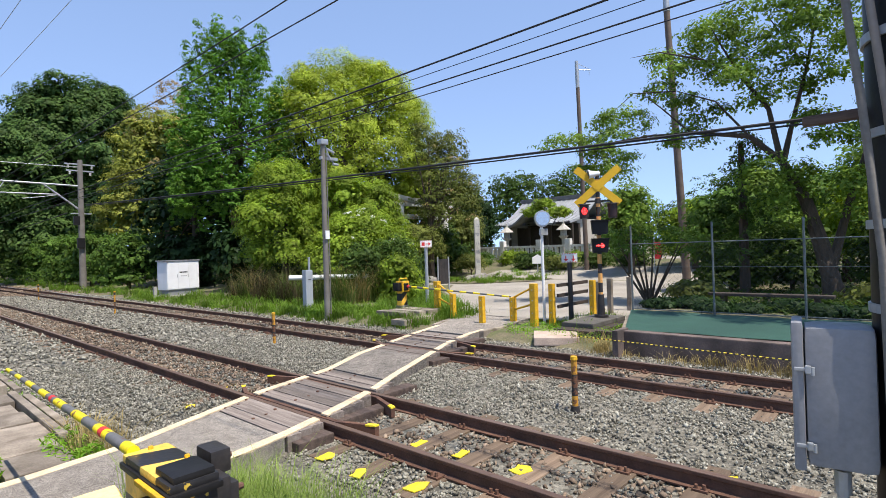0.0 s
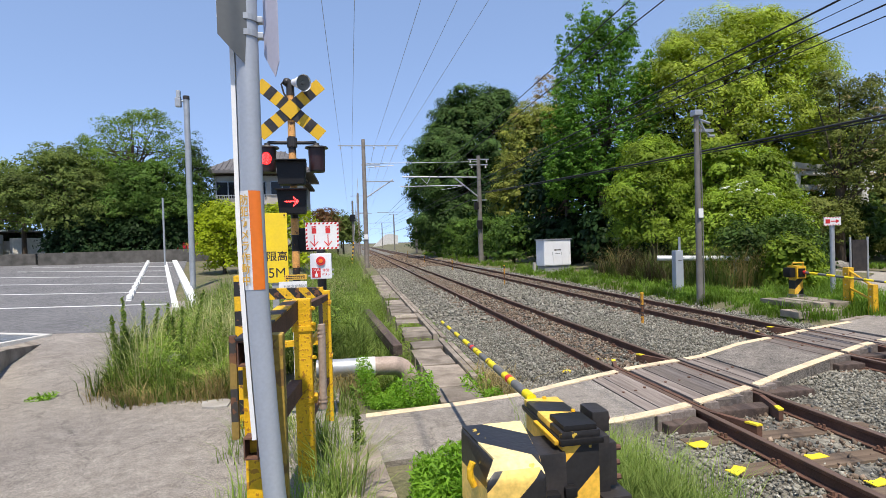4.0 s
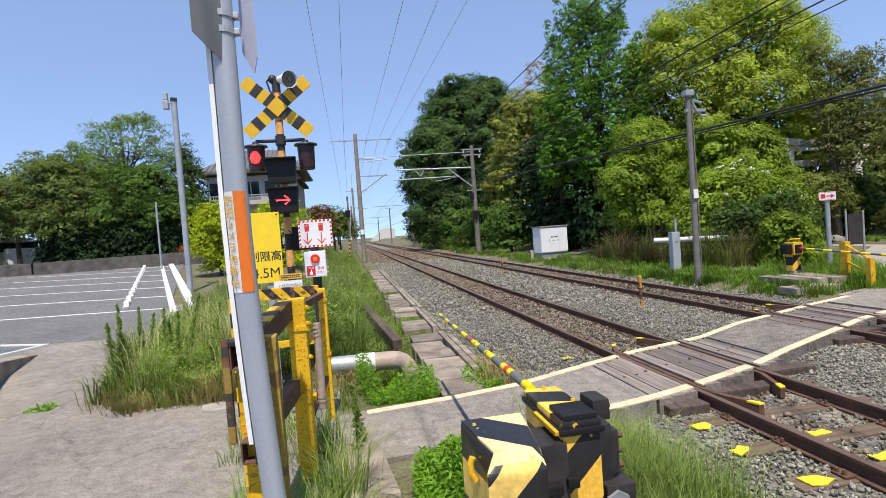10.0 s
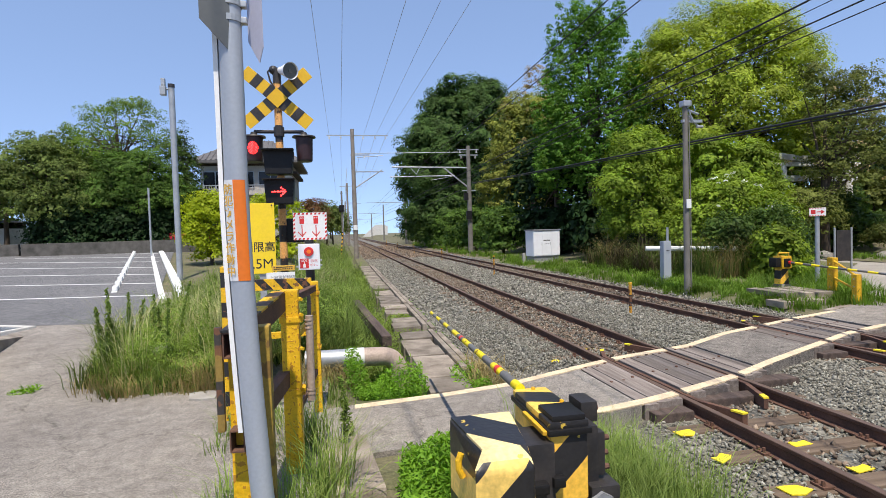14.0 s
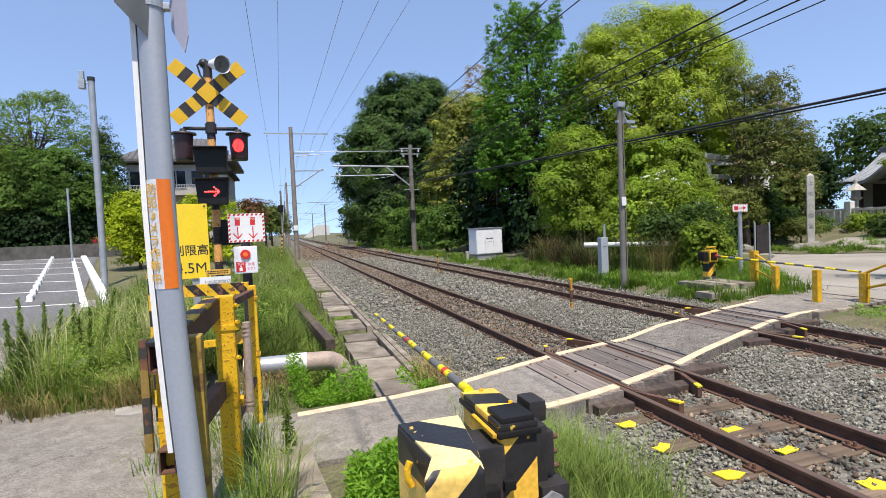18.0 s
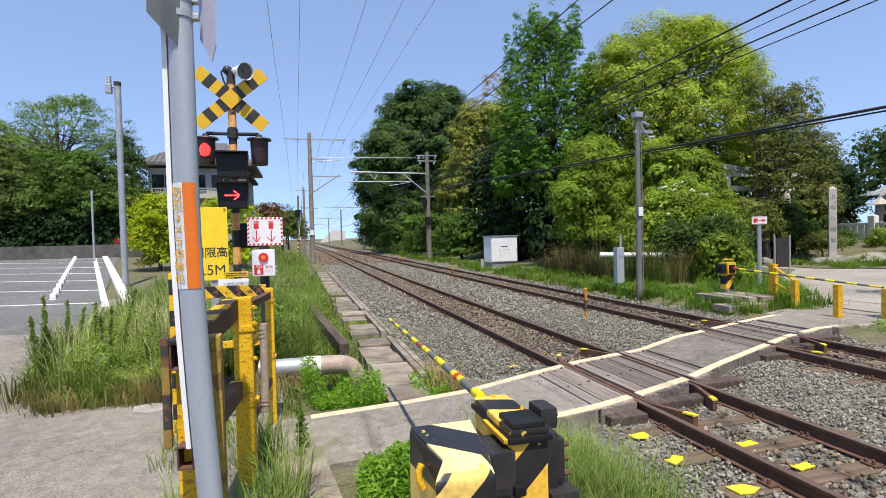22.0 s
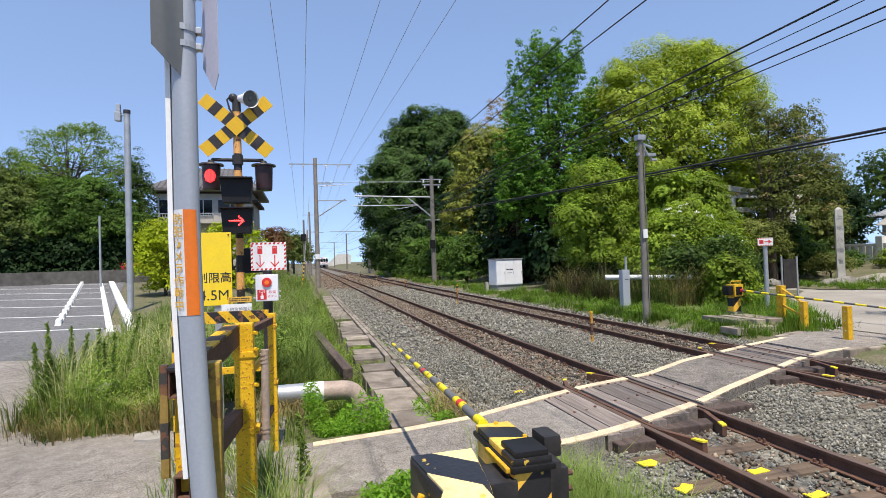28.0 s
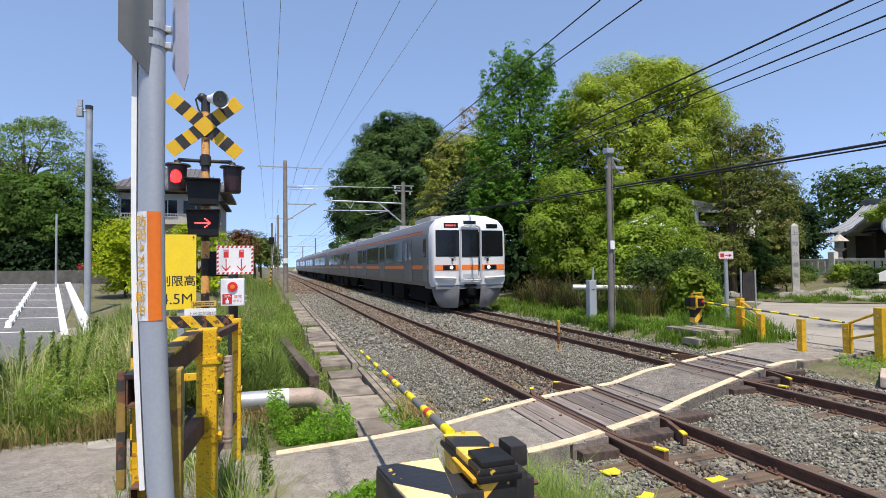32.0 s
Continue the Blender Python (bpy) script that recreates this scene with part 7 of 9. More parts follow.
box(bm, 0.08, 0.23, -0.08, 0.14, 0.42, 0.58, 0.014)
part("counterweight", bm, M["black"], p, "black counterweight", smooth=True)
bm = bmnew()
cyl(bm, (0.13, -0.1, 0.5), (0.13, -0.075, 0.5), 0.06, 0.06, 6)
part("weight_end", bm, M["cabinet_grey"], p, "six-sided steel end face")
for x, y, z in ((0.19, 0.02, 0.78), (0.19, 0.03, 0.7), (0.19, 0.02, 0.63), (0.15, 0.2, 0.8)):
    bm = bmnew()
    cyl(bm, (x, y, z), (x + 0.03, y, z), 0.017, 0.015, 8)
    part("bolt", bm, M["rail"], p, "rusty bolt")
bm = bmnew()
box(bm, -0.62, 0.27, -0.34, 0.52, -0.1, 0.03, 0.01)
part("plinth", bm, M["concrete_old"], p)
bm = bmnew()
cyl(bm, (-0.094, 0.44, 0.93), (-0.06, 3.75, 0.885), 0.028, 0.016, 14)
arm = part("barrier_arm", bm, M["arm"], p, "slender yellow and black barrier arm", smooth=True)
for y in (0.86, 2.0):
    bm = bmnew()
    f = (y - 0.44) / 3.31
    c = (-0.094 + 0.034 * f, y, 0.93 - 0.045 * f)
    cyl(bm, c, (c[0] + 0.0005, y + 0.06, c[2]), 0.0295 - 0.012 * f, 0.029 - 0.012 * f, 14)
    part("red_band", bm, M["red"], arm, "red reflective band")
# drain pipe, timber, stones and kerb beside the road
p = thing("drain_pipe", "brown bent drain pipe with a white sleeve", "drain pipe", (0.14, 0, -0.02))
bm = bmnew()
tube(bm, [(-4.75, 7.2, 0.2), (-4.18, 7.2, 0.19)], 0.12, 20)
part("pipe", bm, M["grey_metal"], p, smooth=True)
bm = bmnew()
cyl(bm, (-4.2, 7.2, 0.19), (-3.97, 7.2, 0.188), 0.128, 0.128, 20)
part("sleeve", bm, M["pipe_white"], p, "white sleeve", smooth=True)
bm = bmnew()
pts = [(-3.98, 7.2, 0.187)] + [(-3.72 + 0.22 * math.sin(radians(a)), 7.2, -0.06 + 0.24 * math.cos(radians(a))) for a in range(0, 91, 18)] + [(-3.5, 7.2, -0.3)]
tube(bm, pts, 0.125, 20)
part("elbow", bm, M["pipe_brown"], p, "brown elbow", smooth=True)

bm = bmnew()
box(bm, -0.08, 0.08, -1.9, 1.9, -0.09, 0.09, 0.015)
tagged(part("timber_beam", bm, M["beam"], None, at=pose(-3.61, 10.45, 0.15, 2.2, 0, 6.1)), "old brown timber laid across the drain", "timber beam")
bm = bmnew()
box(bm, -0.2, 0.2, -0.6, 0.45, -0.2, 0.05, 0.03)
tagged(part("kerb_block", bm, M["concrete_old"], None, at=pose(-4.08, 4.25, 0.0, 0, 0, 6)), "broken concrete kerb block at the road's edge", "kerb block")
bm = bmnew()
prism(bm, [(-5.85, 6.37), (-5.7, 6.3), (-5.56, 6.33), (-5.57, 6.58), (-5.68, 6.66), (-5.9, 6.6)], -0.05, 0.03)
tagged(part("pale_slab", bm, M["concrete"]), "small pale concrete slab at the road's edge", "slab")
bm = bmnew()
bmesh.ops.create_icosphere(bm, subdivisions=2, radius=0.16)
for v in bm.verts:
    v.co += Vector(noise.noise_vector(v.co * 6)) * 0.05
tagged(part("field_stone", bm, M["rock"], None, at=pose(-6.6, 7.9, 0.22)), "brown stone lying in the long grass", "stone")
bm = bmnew()
tops = [((-8.2, 5.3), (-8.55, 5.3), 0.5, 0.5), ((-8.86, 7.5), (-9.2, 7.62), 0.5, 0.49), ((-9.55, 9.35), (-9.85, 9.5), 0.33, 0.33), ((-9.95, 11.2), (-10.2, 11.4), 0.11, 0.13)]
rows = [[bm.verts.new((*f, -0.3)), bm.verts.new((*f, zf)), bm.verts.new((*k, zk)), bm.verts.new((*k, -0.3))] for f, k, zf, zk in tops]
for lo, hi in zip(rows[:-1], rows[1:]):
    for i in range(4):
        bm.faces.new((lo[i], lo[(i + 1) % 4], hi[(i + 1) % 4], hi[i]))
bm.faces.new(rows[0])
bm.faces.new(rows[-1][::-1])
bmesh.ops.recalc_face_normals(bm, faces=bm.faces)
tagged(part("kerb_wall", bm, M["concrete_old"]), "low stained concrete kerb wall beside the drive", "kerb wall", kind="structure")
p = thing("drain_grating", "steel drain grating in a pale concrete frame", "drain grating", (-11.25, 11.5, gz(-11.2, 11.5) + 0.03), -25)
for x0, x1, y0, y1 in ((-1.6, 0.95, -0.7, -0.6), (-1.6, 0.95, 0.6, 0.7), (0.85, 0.95, -0.6, 0.6)):
    bm = bmnew()
    box(bm, x0, x1, y0, y1, -0.4, 0.06, 0.015)
    part("frame", bm, M["concrete_pale"], p)
for i in range(26):
    bm = bmnew()
    box(bm, -1.6 + i * 0.094, -1.58 + i * 0.094, -0.6, 0.6, 0.0, 0.04)
    part("grating_bar", bm, M["grey_metal"], p)
for i in range(7):
    bm = bmnew()
    box(bm, -1.6, 0.85, -0.5 + i * 0.166, -0.485 + i * 0.166, -0.01, 0.034)
    part("cross_bar", bm, M["grey_metal"], p)

# yellow marks on the sleepers
for x, y, a in ((-0.95, 4.4, 10), (-1.0, 3.84, 30), (-0.88, 3.25, 0), (-0.12, 3.94, 0), (-0.07, 3.42, 5), (-0.03, 2.77, 0), (0.62, 1.44, 0), (0.78, 1.3, 0), (4.4, 1.8, 0), (-1.04, 7.3, 8), (-0.2, 7.9, 0)):
    bm = bmnew()
    z = -0.1325
    poly = [(-0.11, -0.045), (0.03, -0.07), (0.12, -0.03), (0.08, 0.05), (-0.02, 0.035), (-0.09, 0.05)]
    jag = random.Random(int(x * 100 + y * 10))
    prism(bm, [(u * jag.uniform(0.65, 1.25), v * jag.uniform(0.5, 1.6)) for u, v in poly], -0.006, 0.003)
    tagged(part("painted_sleeper_mark", bm, M["yellow_mark"], None, at=pose(x, y, z if abs(x) < 0.5 or x > 0.5 else -0.124, 0, 0, a)), "bright yellow paint mark on the track bed", "paint mark", group="yellow paint marks")

# ---- poles, gantry and wires ----


def insulator(bm, c, up=1, n=3, r=0.07):
    c = Vector(c)
    for i in range(n):
        cyl(bm, c + Vector((0, 0, up * 0.07 * i)), c + Vector((0, 0, up * (0.07 * i + 0.04))), r, r * 0.6, 10)


def line_pole(x, y, h, r, label, material, arms, group=""):
    p = thing("line_pole", label, "line pole", (x, y, gz(x, y)), group=group)
    bm = bmnew()
    cyl(bm, (0, 0, -0.3), (0, 0, h), r, r * 0.72, 16)
    part("pole", bm, M[material], p, smooth=True)
    for z, x0, x1, ins in arms:
        bm = bmnew()
        box(bm, x0, x1, -0.05, 0.05, z - 0.04, z + 0.04)
        arm = part("crossarm", bm, M["grey_metal"], p)
        if ins:
            for xi in ins:
                bm = bmnew()
                insulator(bm, (xi, 0, z - 0.06 - 0.2), 1, 3, 0.08)
                part("insulator", bm, M["insulator"], arm)
    return p


p = line_pole(-2.98, 43, 10.35, 0.2, "tall brown railway line pole with a wire crossarm", "wood_pole", [(9.85, -2.0, 2.85, (-1.8, -0.9, 0.85, 1.8, 2.65)), (6.95, -0.1, 2.4, ()), (8.3, -0.2, 1.3, (0.9,))], "railway line poles")
bm = bmnew()
tube(bm, [(0, 0, 5.6), (2.3, 0, 7.1)], 0.05, 8)
tube(bm, [(0.3, 0, 8.1), (2.4, 0, 8.25)], 0.03, 8)
part("brace", bm, M["grey_metal"], p)
bm = bmnew()
box(bm, -0.16, 0.16, -0.24, -0.2, 2.3, 2.7)
part("number_plate", bm, M["white"], p, "small white plate")
p = line_pole(6.5, 43, 8.9, 0.22, "railway line pole carrying the overhead gantry", "pole_concrete", [(8.6, -0.9, 0.9, (-0.7, 0.7)), (8.15, -0.8, 0.8, (-0.6, 0.6)), (5.2, -0.6, 0.6, ())], "railway line poles")
bm = bmnew()
tube(bm, [(0, 0, 7.1), (-6.4, 0, 7.2)], 0.06, 8)
tube(bm, [(0, 0, 5.4), (-2.1, 0, 7.1)], 0.06, 8)
tube(bm, [(0, 0, 8.4), (-9.3, 0, 8.3)], 0.025, 8)
tube(bm, [(-4.4, 0, 6.6), (-4.1, 0, 7.15)], 0.03, 8)
tube(bm, [(-4.4, 0, 6.6), (-4.9, 0, 7.15)], 0.03, 8)
tube(bm, [(-1.2, 0, 6.45), (-6.6, 0, 6.4)], 0.04, 8)
tube(bm, [(-1.4, 0, 6.4), (-2.2, 0, 6.25), (-3.2, 0, 6.1)], 0.02, 8)
part("gantry_arm", bm, M["grey_metal"], p, "steel gantry arm")
bm = bmnew()
box(bm, -0.5, -0.15, -0.3, -0.1, 4.4, 5.0, 0.02)
part("switch_box", bm, M["black_plastic"], p)
bm = bmnew()
box(bm, -0.35, 0.1, -0.35, -0.15, 2.8, 3.5, 0.02)
part("switch_box", bm, M["black_plastic"], p)

p = line_pole(5.33, 13.1, 5.3, 0.092, "slim concrete pole with lamps at its head beside the far track", "pole_concrete", [(4.75, -0.1, 0.5, ())])
bm = bmnew()
box(bm, -0.12, 0.13, -0.12, 0.1, 5.14, 5.3, 0.03)
part("lamp_head", bm, M["grey_metal"], p, "small grey lamp head")
for a, b, r in (((0.1, 0, 5.05), (0.4, 0, 4.95), 0.035), ((0.1, 0, 4.9), (0.4, 0, 4.62), 0.025), ((0.36, 0, 4.6), (0.54, 0, 4.6), 0.04), ((0.08, -0.06, 5.0), (0.2, -0.1, 4.7), 0.02)):
    bm = bmnew()
    cyl(bm, a, b, r, r, 10)
    part("bracket", bm, M["grey_metal"], p)
bm = bmnew()
tube(bm, [(0.06, -0.1, -0.1), (0.06, -0.105, 2.5), (0.05, -0.09, 4.9)], 0.014, 8)
part("conduit", bm, M["pole_concrete"], p)
bm = bmnew()
box(bm, -0.07, 0.07, -0.125, -0.1, 2.35, 2.6, 0.004)
part("plate", bm, M["white"], p, "small white plate")
for y, x, h, s in ((88, -2.98, 10.3, 0), (135, -2.98, 10.3, 0), (190, -2.98, 10.3, 0), (88, 6.5, 9, 1), (135, 6.5, 9, 1), (190, 6.5, 9, 1)):
    p = line_pole(x, y, h, 0.2, "distant railway line pole with a gantry arm", "pole_concrete" if s else "wood_pole",
                  [(9.0 if s else 9.8, -1.2, 1.2 if s else 2.4, ()), (6.9, -6.4 if s else -0.2, 0.2 if s else 2.2, ())], "railway line poles")
p = thing("signal_post", "slender distant railway signal post beside the grass", "railway signal", (-3.95, 62, 0))
bm = bmnew()
cyl(bm, (0, 0, -0.3), (0, 0, 6.8), 0.12, 0.1, 12)
for k in range(8):
    cyl(bm, (-0.16, 0, 0.6 + k * 0.85), (0.16, 0, 0.6 + k * 0.85), 0.025, 0.025, 6)
part("post", bm, M["pole_concrete"], p)
bm = bmnew()
box(bm, -0.35, 0.35, -0.25, -0.05, 4.4, 5.2, 0.1)
part("signal_head", bm, M["black_plastic"], p, "black signal head")
p = thing("stay_rod", "sloping pole stay with a yellow and black guard", "stay", (-3.6, 40.5, 0))
bm = bmnew()
cyl(bm, (-0.6, 0, -0.1), (0.1, 1.5, 7), 0.02, 0.02, 6)
part("rod", bm, M["grey_metal"], p)
bm = bmnew()
cyl(bm, (-0.6, 0, 0), (-0.4, 0.43, 2.0), 0.05, 0.05, 10)
part("guard", bm, M["hazard_z"], p, "yellow and black guard tube")


def wire(label, a, b, r, sag=0.0, name="overhead_wire", n=14, material="wire"):
    a, b = Vector(a), Vector(b)
    pts = [a.lerp(b, i / n) - Vector((0, 0, sag * 4 * (i / n) * (1 - i / n))) for i in range(n + 1)]
    bm = bmnew()
    tube(bm, pts, r, 6)
    return tagged(part(name, bm, M[material]), label, "overhead wire", group="overhead wires")


for tx in (0.0, 3.61):
    zc = 4.85 if tx == 0 else 5.05
    wire("thin black contact wire over the track", (tx - 0.05, -12, zc), (tx - 0.05, 300, zc), 0.009 if tx == 0 else 0.013, 0, n=4)
    for y0, y1 in ((-4, 43), (43, 88), (88, 135), (135, 190)):
        wire("black messenger wire over the track", (tx, y0, zc + 0.5), (tx, y1, zc + 0.5), 0.01 if tx == 0 else 0.017, 0.12)
wire("thin black wire beside the contact wire", (3.6, -6, 4.9), (3.6, 43, 5.05), 0.009, 0.05)
wire("thin black wire under the messenger wire", (3.62, -6, 5.32), (3.62, 43, 5.36), 0.007, 0.05)
for x0, x1 in ((-4.8, -4.78), (-3.7, -3.88), (-1.4, -2.13), (-0.1, -1.18), (1.0, -0.33)):
    wire("thin feeder wire strung along the railway", (x0, -6, 9.6), (x1, 43, 9.6), 0.009, 0.2, material="wire_bright")
    wire("thin feeder wire strung along the railway", (x1, 43, 9.6), (x1, 190, 9.6), 0.012, 0.8, material="wire_bright")
for x, z, r in ((5.6, 8.7, 0.016), (7.2, 8.7, 0.016), (5.7, 5.2, 0.03)):
    wire("black cable strung along the far side of the railway", (x, 43, z), (x, 190, z), r, 0.8)

# ---- things along the far side ----
p = thing("equipment_cabinet", "white trackside equipment cabinet on a grey base", "equipment cabinet", (6.65, 27.2, gz(6.65, 27.2)), 8)
bm = bmnew()
box(bm, -0.8, 0.8, -0.45, 0.45, 0.38, 1.75, 0.02)
part("body", bm, M["white_paint"], p)
bm = bmnew()
box(bm, -0.85, 0.85, -0.5, 0.5, 1.75, 1.81, 0.015)
part("lid", bm, M["cabinet_grey"], p)
bm = bmnew()
box(bm, -0.75, 0.75, -0.4, 0.4, 0.12, 0.38, 0.01)
part("plinth", bm, M["cabinet_grey"], p)
bm = bmnew()
box(bm, -1.0, 0.9, -0.55, 0.5, -0.1, 0.12, 0.02)
part("base_slab", bm, M["concrete"], p)
for x0, x1 in ((-0.78, -0.27), (-0.26, 0.26), (0.27, 0.78)):
    bm = bmnew()
    box(bm, x0, x1, -0.468, -0.448, 0.42, 1.7, 0.006)
    d = part("door", bm, M["white_paint"], p)
    bm = bmnew()
    box(bm, x1 - 0.05, x1 - 0.03, -0.485, -0.465, 0.95, 1.12, 0.004)
    part("handle", bm, M["grey_metal"], d)
bm = bmnew()
bars(bm, -0.2, 0.2, 1.15, 1.28, -0.468, 1, 7, random.Random(2))
part("writing", bm, M["black"], p, "unreadable black writing")
bm = bmnew()
bars(bm, -0.14, 0.16, 1.0, 1.06, -0.468, 1, 9, random.Random(3))
part("writing", bm, M["black"], p, "unreadable black writing")
bm = bmnew()
box(bm, -1.25, -1.1, -0.3, -0.15, 0, 0.6, 0.02)
tagged(part("marker_stub", bm, M["concrete"], None, at=pose(6.65, 27.2, -0.05)), "short concrete marker beside the cabinet", "marker")

p = thing("junction_cabinet", "slim pale grey trackside junction cabinet with a pole", "junction cabinet", (6.3, 15.55, gz(6.3, 15.5)))
bm = bmnew()
box(bm, -0.135, 0.135, -0.11, 0.11, 0.14, 1.34, 0.015)
part("body", bm, M["grey_paint"], p)
bm = bmnew()
box(bm, -0.12, 0.12, -0.1, 0.1, -0.15, 0.15, 0.01)
part("base", bm, M["cabinet_grey"], p)
bm = bmnew()
cyl(bm, (0.17, 0.14, -0.1), (0.17, 0.14, 1.78), 0.04, 0.04, 12)
part("pole", bm, M["grey_metal"], p)
bm = bmnew()
bars(bm, -0.06, 0.06, 1.0, 1.05, -0.13, 1, 4, random.Random(5))
part("plate", bm, M["black"], p)
p = thing("white_pipe", "thick white plastic pipe resting on brackets", "pipe", (0.3, 0, 0))
bm = bmnew()
cyl(bm, (5.75, 16.3, 1.05), (8.3, 15.1, 0.99), 0.085, 0.085, 18)
part("pipe", bm, M["pipe_white"], p, smooth=True)
bm = bmnew()
cyl(bm, (8.27, 15.115, 0.99), (8.31, 15.095, 0.99), 0.07, 0.07, 16)
part("pipe_mouth", bm, M["cabinet_grey"], p)
for x, y in ((6.3, 16.05), (7.9, 15.3)):
    bm = bmnew()
    box(bm, x - 0.04, x + 0.04, y - 0.04, y + 0.04, -0.1, 1.0)
    part("support", bm, M["grey_metal"], p)

for x, y, h, wid in ((2.1, 10.55, 0.68, 0.033), (1.66, 3.13, 0.62, 0.035), (2.35, 22.0, 0.8, 0.033), (2.4, 34.4, 0.8, 0.033), (2.45, 48.5, 0.8, 0.033), (2.5, 64, 0.8, 0.033), (2.5, 80, 0.8, 0.033)):
    p = thing("marker_post", "yellow and black banded marker post between the tracks", "marker post", (x, y, -0.12), group="marker posts")
    bm = bmnew()
    cyl(bm, (0, 0, -0.1), (0, 0, h), wid, wid, 12)
    part("post", bm, M["post_band"], p, smooth=True)
    bm = bmnew()
    cyl(bm, (0, 0, h), (0, 0, h + 0.04), wid + 0.008, wid + 0.004, 12)
    part("cap", bm, M["yellow"], p)
    if y < 4:
        bm = bmnew()
        cyl(bm, (0, 0, 0), (0, 0, 0.08), 0.06, 0.05, 12)
        part("foot", bm, M["black"], p)
RUN = [(2.35, 22.0), (2.4, 34.4), (2.45, 48.5), (2.5, 64), (2.5, 80)]
for (xa, ya), (xb, yb) in zip(RUN[:-1], RUN[1:]):
    wire("slack pale wire between the marker posts", (xa, ya, 0.58), (xb, yb, 0.58), 0.008, 0.2, "post_wire", material="wire_bright")
bm = bmnew()
a, b = Vector((4.95, 4.9, 0.17)), Vector((4.95, -5.0, 0.12))
tube(bm, [a.lerp(b, i / 12) - Vector((0, 0, 0.2 * i / 12 * (1 - i / 12))) for i in range(13)], 0.009, 6)
tagged(part("rope", bm, M["rope"]), "yellow and black rope slung along the retaining wall", "rope")

# far barrier machine
p = thing("barrier_machine", "small yellow barrier machine with its arm lowered over the path", "barrier machine", (6.9, 11.55, 0.2), group="barrier machines")
bm = bmnew()
profile(bm, [(-0.13, 0.0), (0.13, 0.0), (0.1, 0.46), (-0.1, 0.46)], -0.1, 0.1)
part("column", bm, M["hazard_drive"], p)
bm = bmnew()
cyl(bm, (0, 0, -0.04), (0, 0, 0.05), 0.24, 0.18, 16)
part("foot", bm, M["black"], p)
bm = bmnew()
box(bm, -0.12, 0.16, -0.16, 0.14, 0.44, 0.76, 0.03)
part("drive_housing", bm, M["yellow"], p, smooth=True)
bm = bmnew()
box(bm, -0.28, -0.12, -0.13, 0.1, 0.48, 0.72, 0.04)
part("motor_cover", bm, M["black_plastic"], p, "black motor cover", smooth=True)
bm = bmnew()
box(bm, -0.08, 0.1, -0.19, -0.15, 0.49, 0.7, 0.01)
part("face_plate", bm, M["black_plastic"], p, "black face plate")
bm = bmnew()
box(bm, -0.1, 0.12, -0.12, 0.1, -0.3, 0.02, 0.01)
part("pedestal", bm, M["hazard_z"], p, "banded steel pedestal")
bm = bmnew()
tube(bm, [(-0.2, -0.1, 0.74), (-0.2, -0.12, 0.84), (0.1, -0.12, 0.84), (0.12, -0.1, 0.74)], 0.018, 8)
part("guard_hoop", bm, M["yellow"], p, "yellow guard hoop", smooth=True)
bm = bmnew()
cyl(bm, (0.06, -0.19, 0.6), (0.06, -0.25, 0.6), 0.045, 0.045, 14)
part("hub", bm, M["red"], p)
bm = bmnew()
cyl(bm, (0.06, -0.2, 0.6), (0.08, -3.85, 0.42), 0.03, 0.02, 12)
part("barrier_arm", bm, M["arm"], p, "thin yellow and black barrier arm", smooth=True)
p = thing("machine_footing", "concrete blocks carrying the far barrier machine", "concrete footing", (6.45, 10.75, 0.05))
for x0, x1, y0, y1, z0, z1 in ((-1.2, -0.1, -1.0, -0.5, -0.1, 0.05), (-0.75, -0.45, -0.6, 0.6, 0.05, 0.17), (-0.35, -0.1, -0.7, 0.5, 0.05, 0.17), (0.1, 0.6, -0.6, 0.6, -0.05, 0.15)):
    bm = bmnew()
    box(bm, x0, x1, y0, y1, z0, z1, 0.015)
    part("block", bm, M["concrete_old"], p)

for x, y, h, w, lab in ((7.16, 10.36, 0.98, 0.075, "tall"), (6.9, 9.55, 0.66, 0.065, "short"), (6.33, 8.11, 0.7, 0.06, "short"), (6.94, 7.61, 0.63, 0.065, "short"), (6.78, 6.9, 1.0, 0.075, "tall"),
                        (8.6, 6.3, 0.98, 0.065, "tall"), (7.1, 6.6, 0.98, 0.06, "tall")):
    p = thing("bollard", lab + " square yellow bollard beside the crossing path", "bollard", (x, y, -0.02), group="yellow bollards")
    bm = bmnew()
    box(bm, -w, w, -w, w, -0.2, h, 0.012)
    part("post", bm, M["yellow"], p)
    bm = bmnew()
    bolts(bm, [(-w, 0, h * k) for k in (0.3, 0.6, 0.85)], (-1, 0, 0), 0.014, 0.01)
    part("bolt", bm, M["grey_metal"], p)
for a, b, c in (((7.16, 10.36), (6.9, 9.55), "yellow"), ((6.94, 7.61), (6.78, 6.9), "yellow")):
    p = thing("guard_rail", "sloping yellow rails joining two bollards", "guard rail", (0, 0, 0))
    for z0, z1 in ((0.9, 0.6), (0.5, 0.3)):
        if a[1] < 8:
            z0, z1 = z1, z0
        bm = bmnew()
        cyl(bm, (*a, z0), (*b, z1), 0.025, 0.025, 10)
        part("rail", bm, M[c], p)
p = thing("wooden_fence", "dark timber fence beside the far signal", "fence", (0, 0, 0))
for z in (0.42, 0.68, 0.92):
    bm = bmnew()
    box(bm, 7.1, 8.6, 6.42, 6.47, z - 0.04, z + 0.04, 0.006)
    part("rail", bm, M["dark_wood"], p)
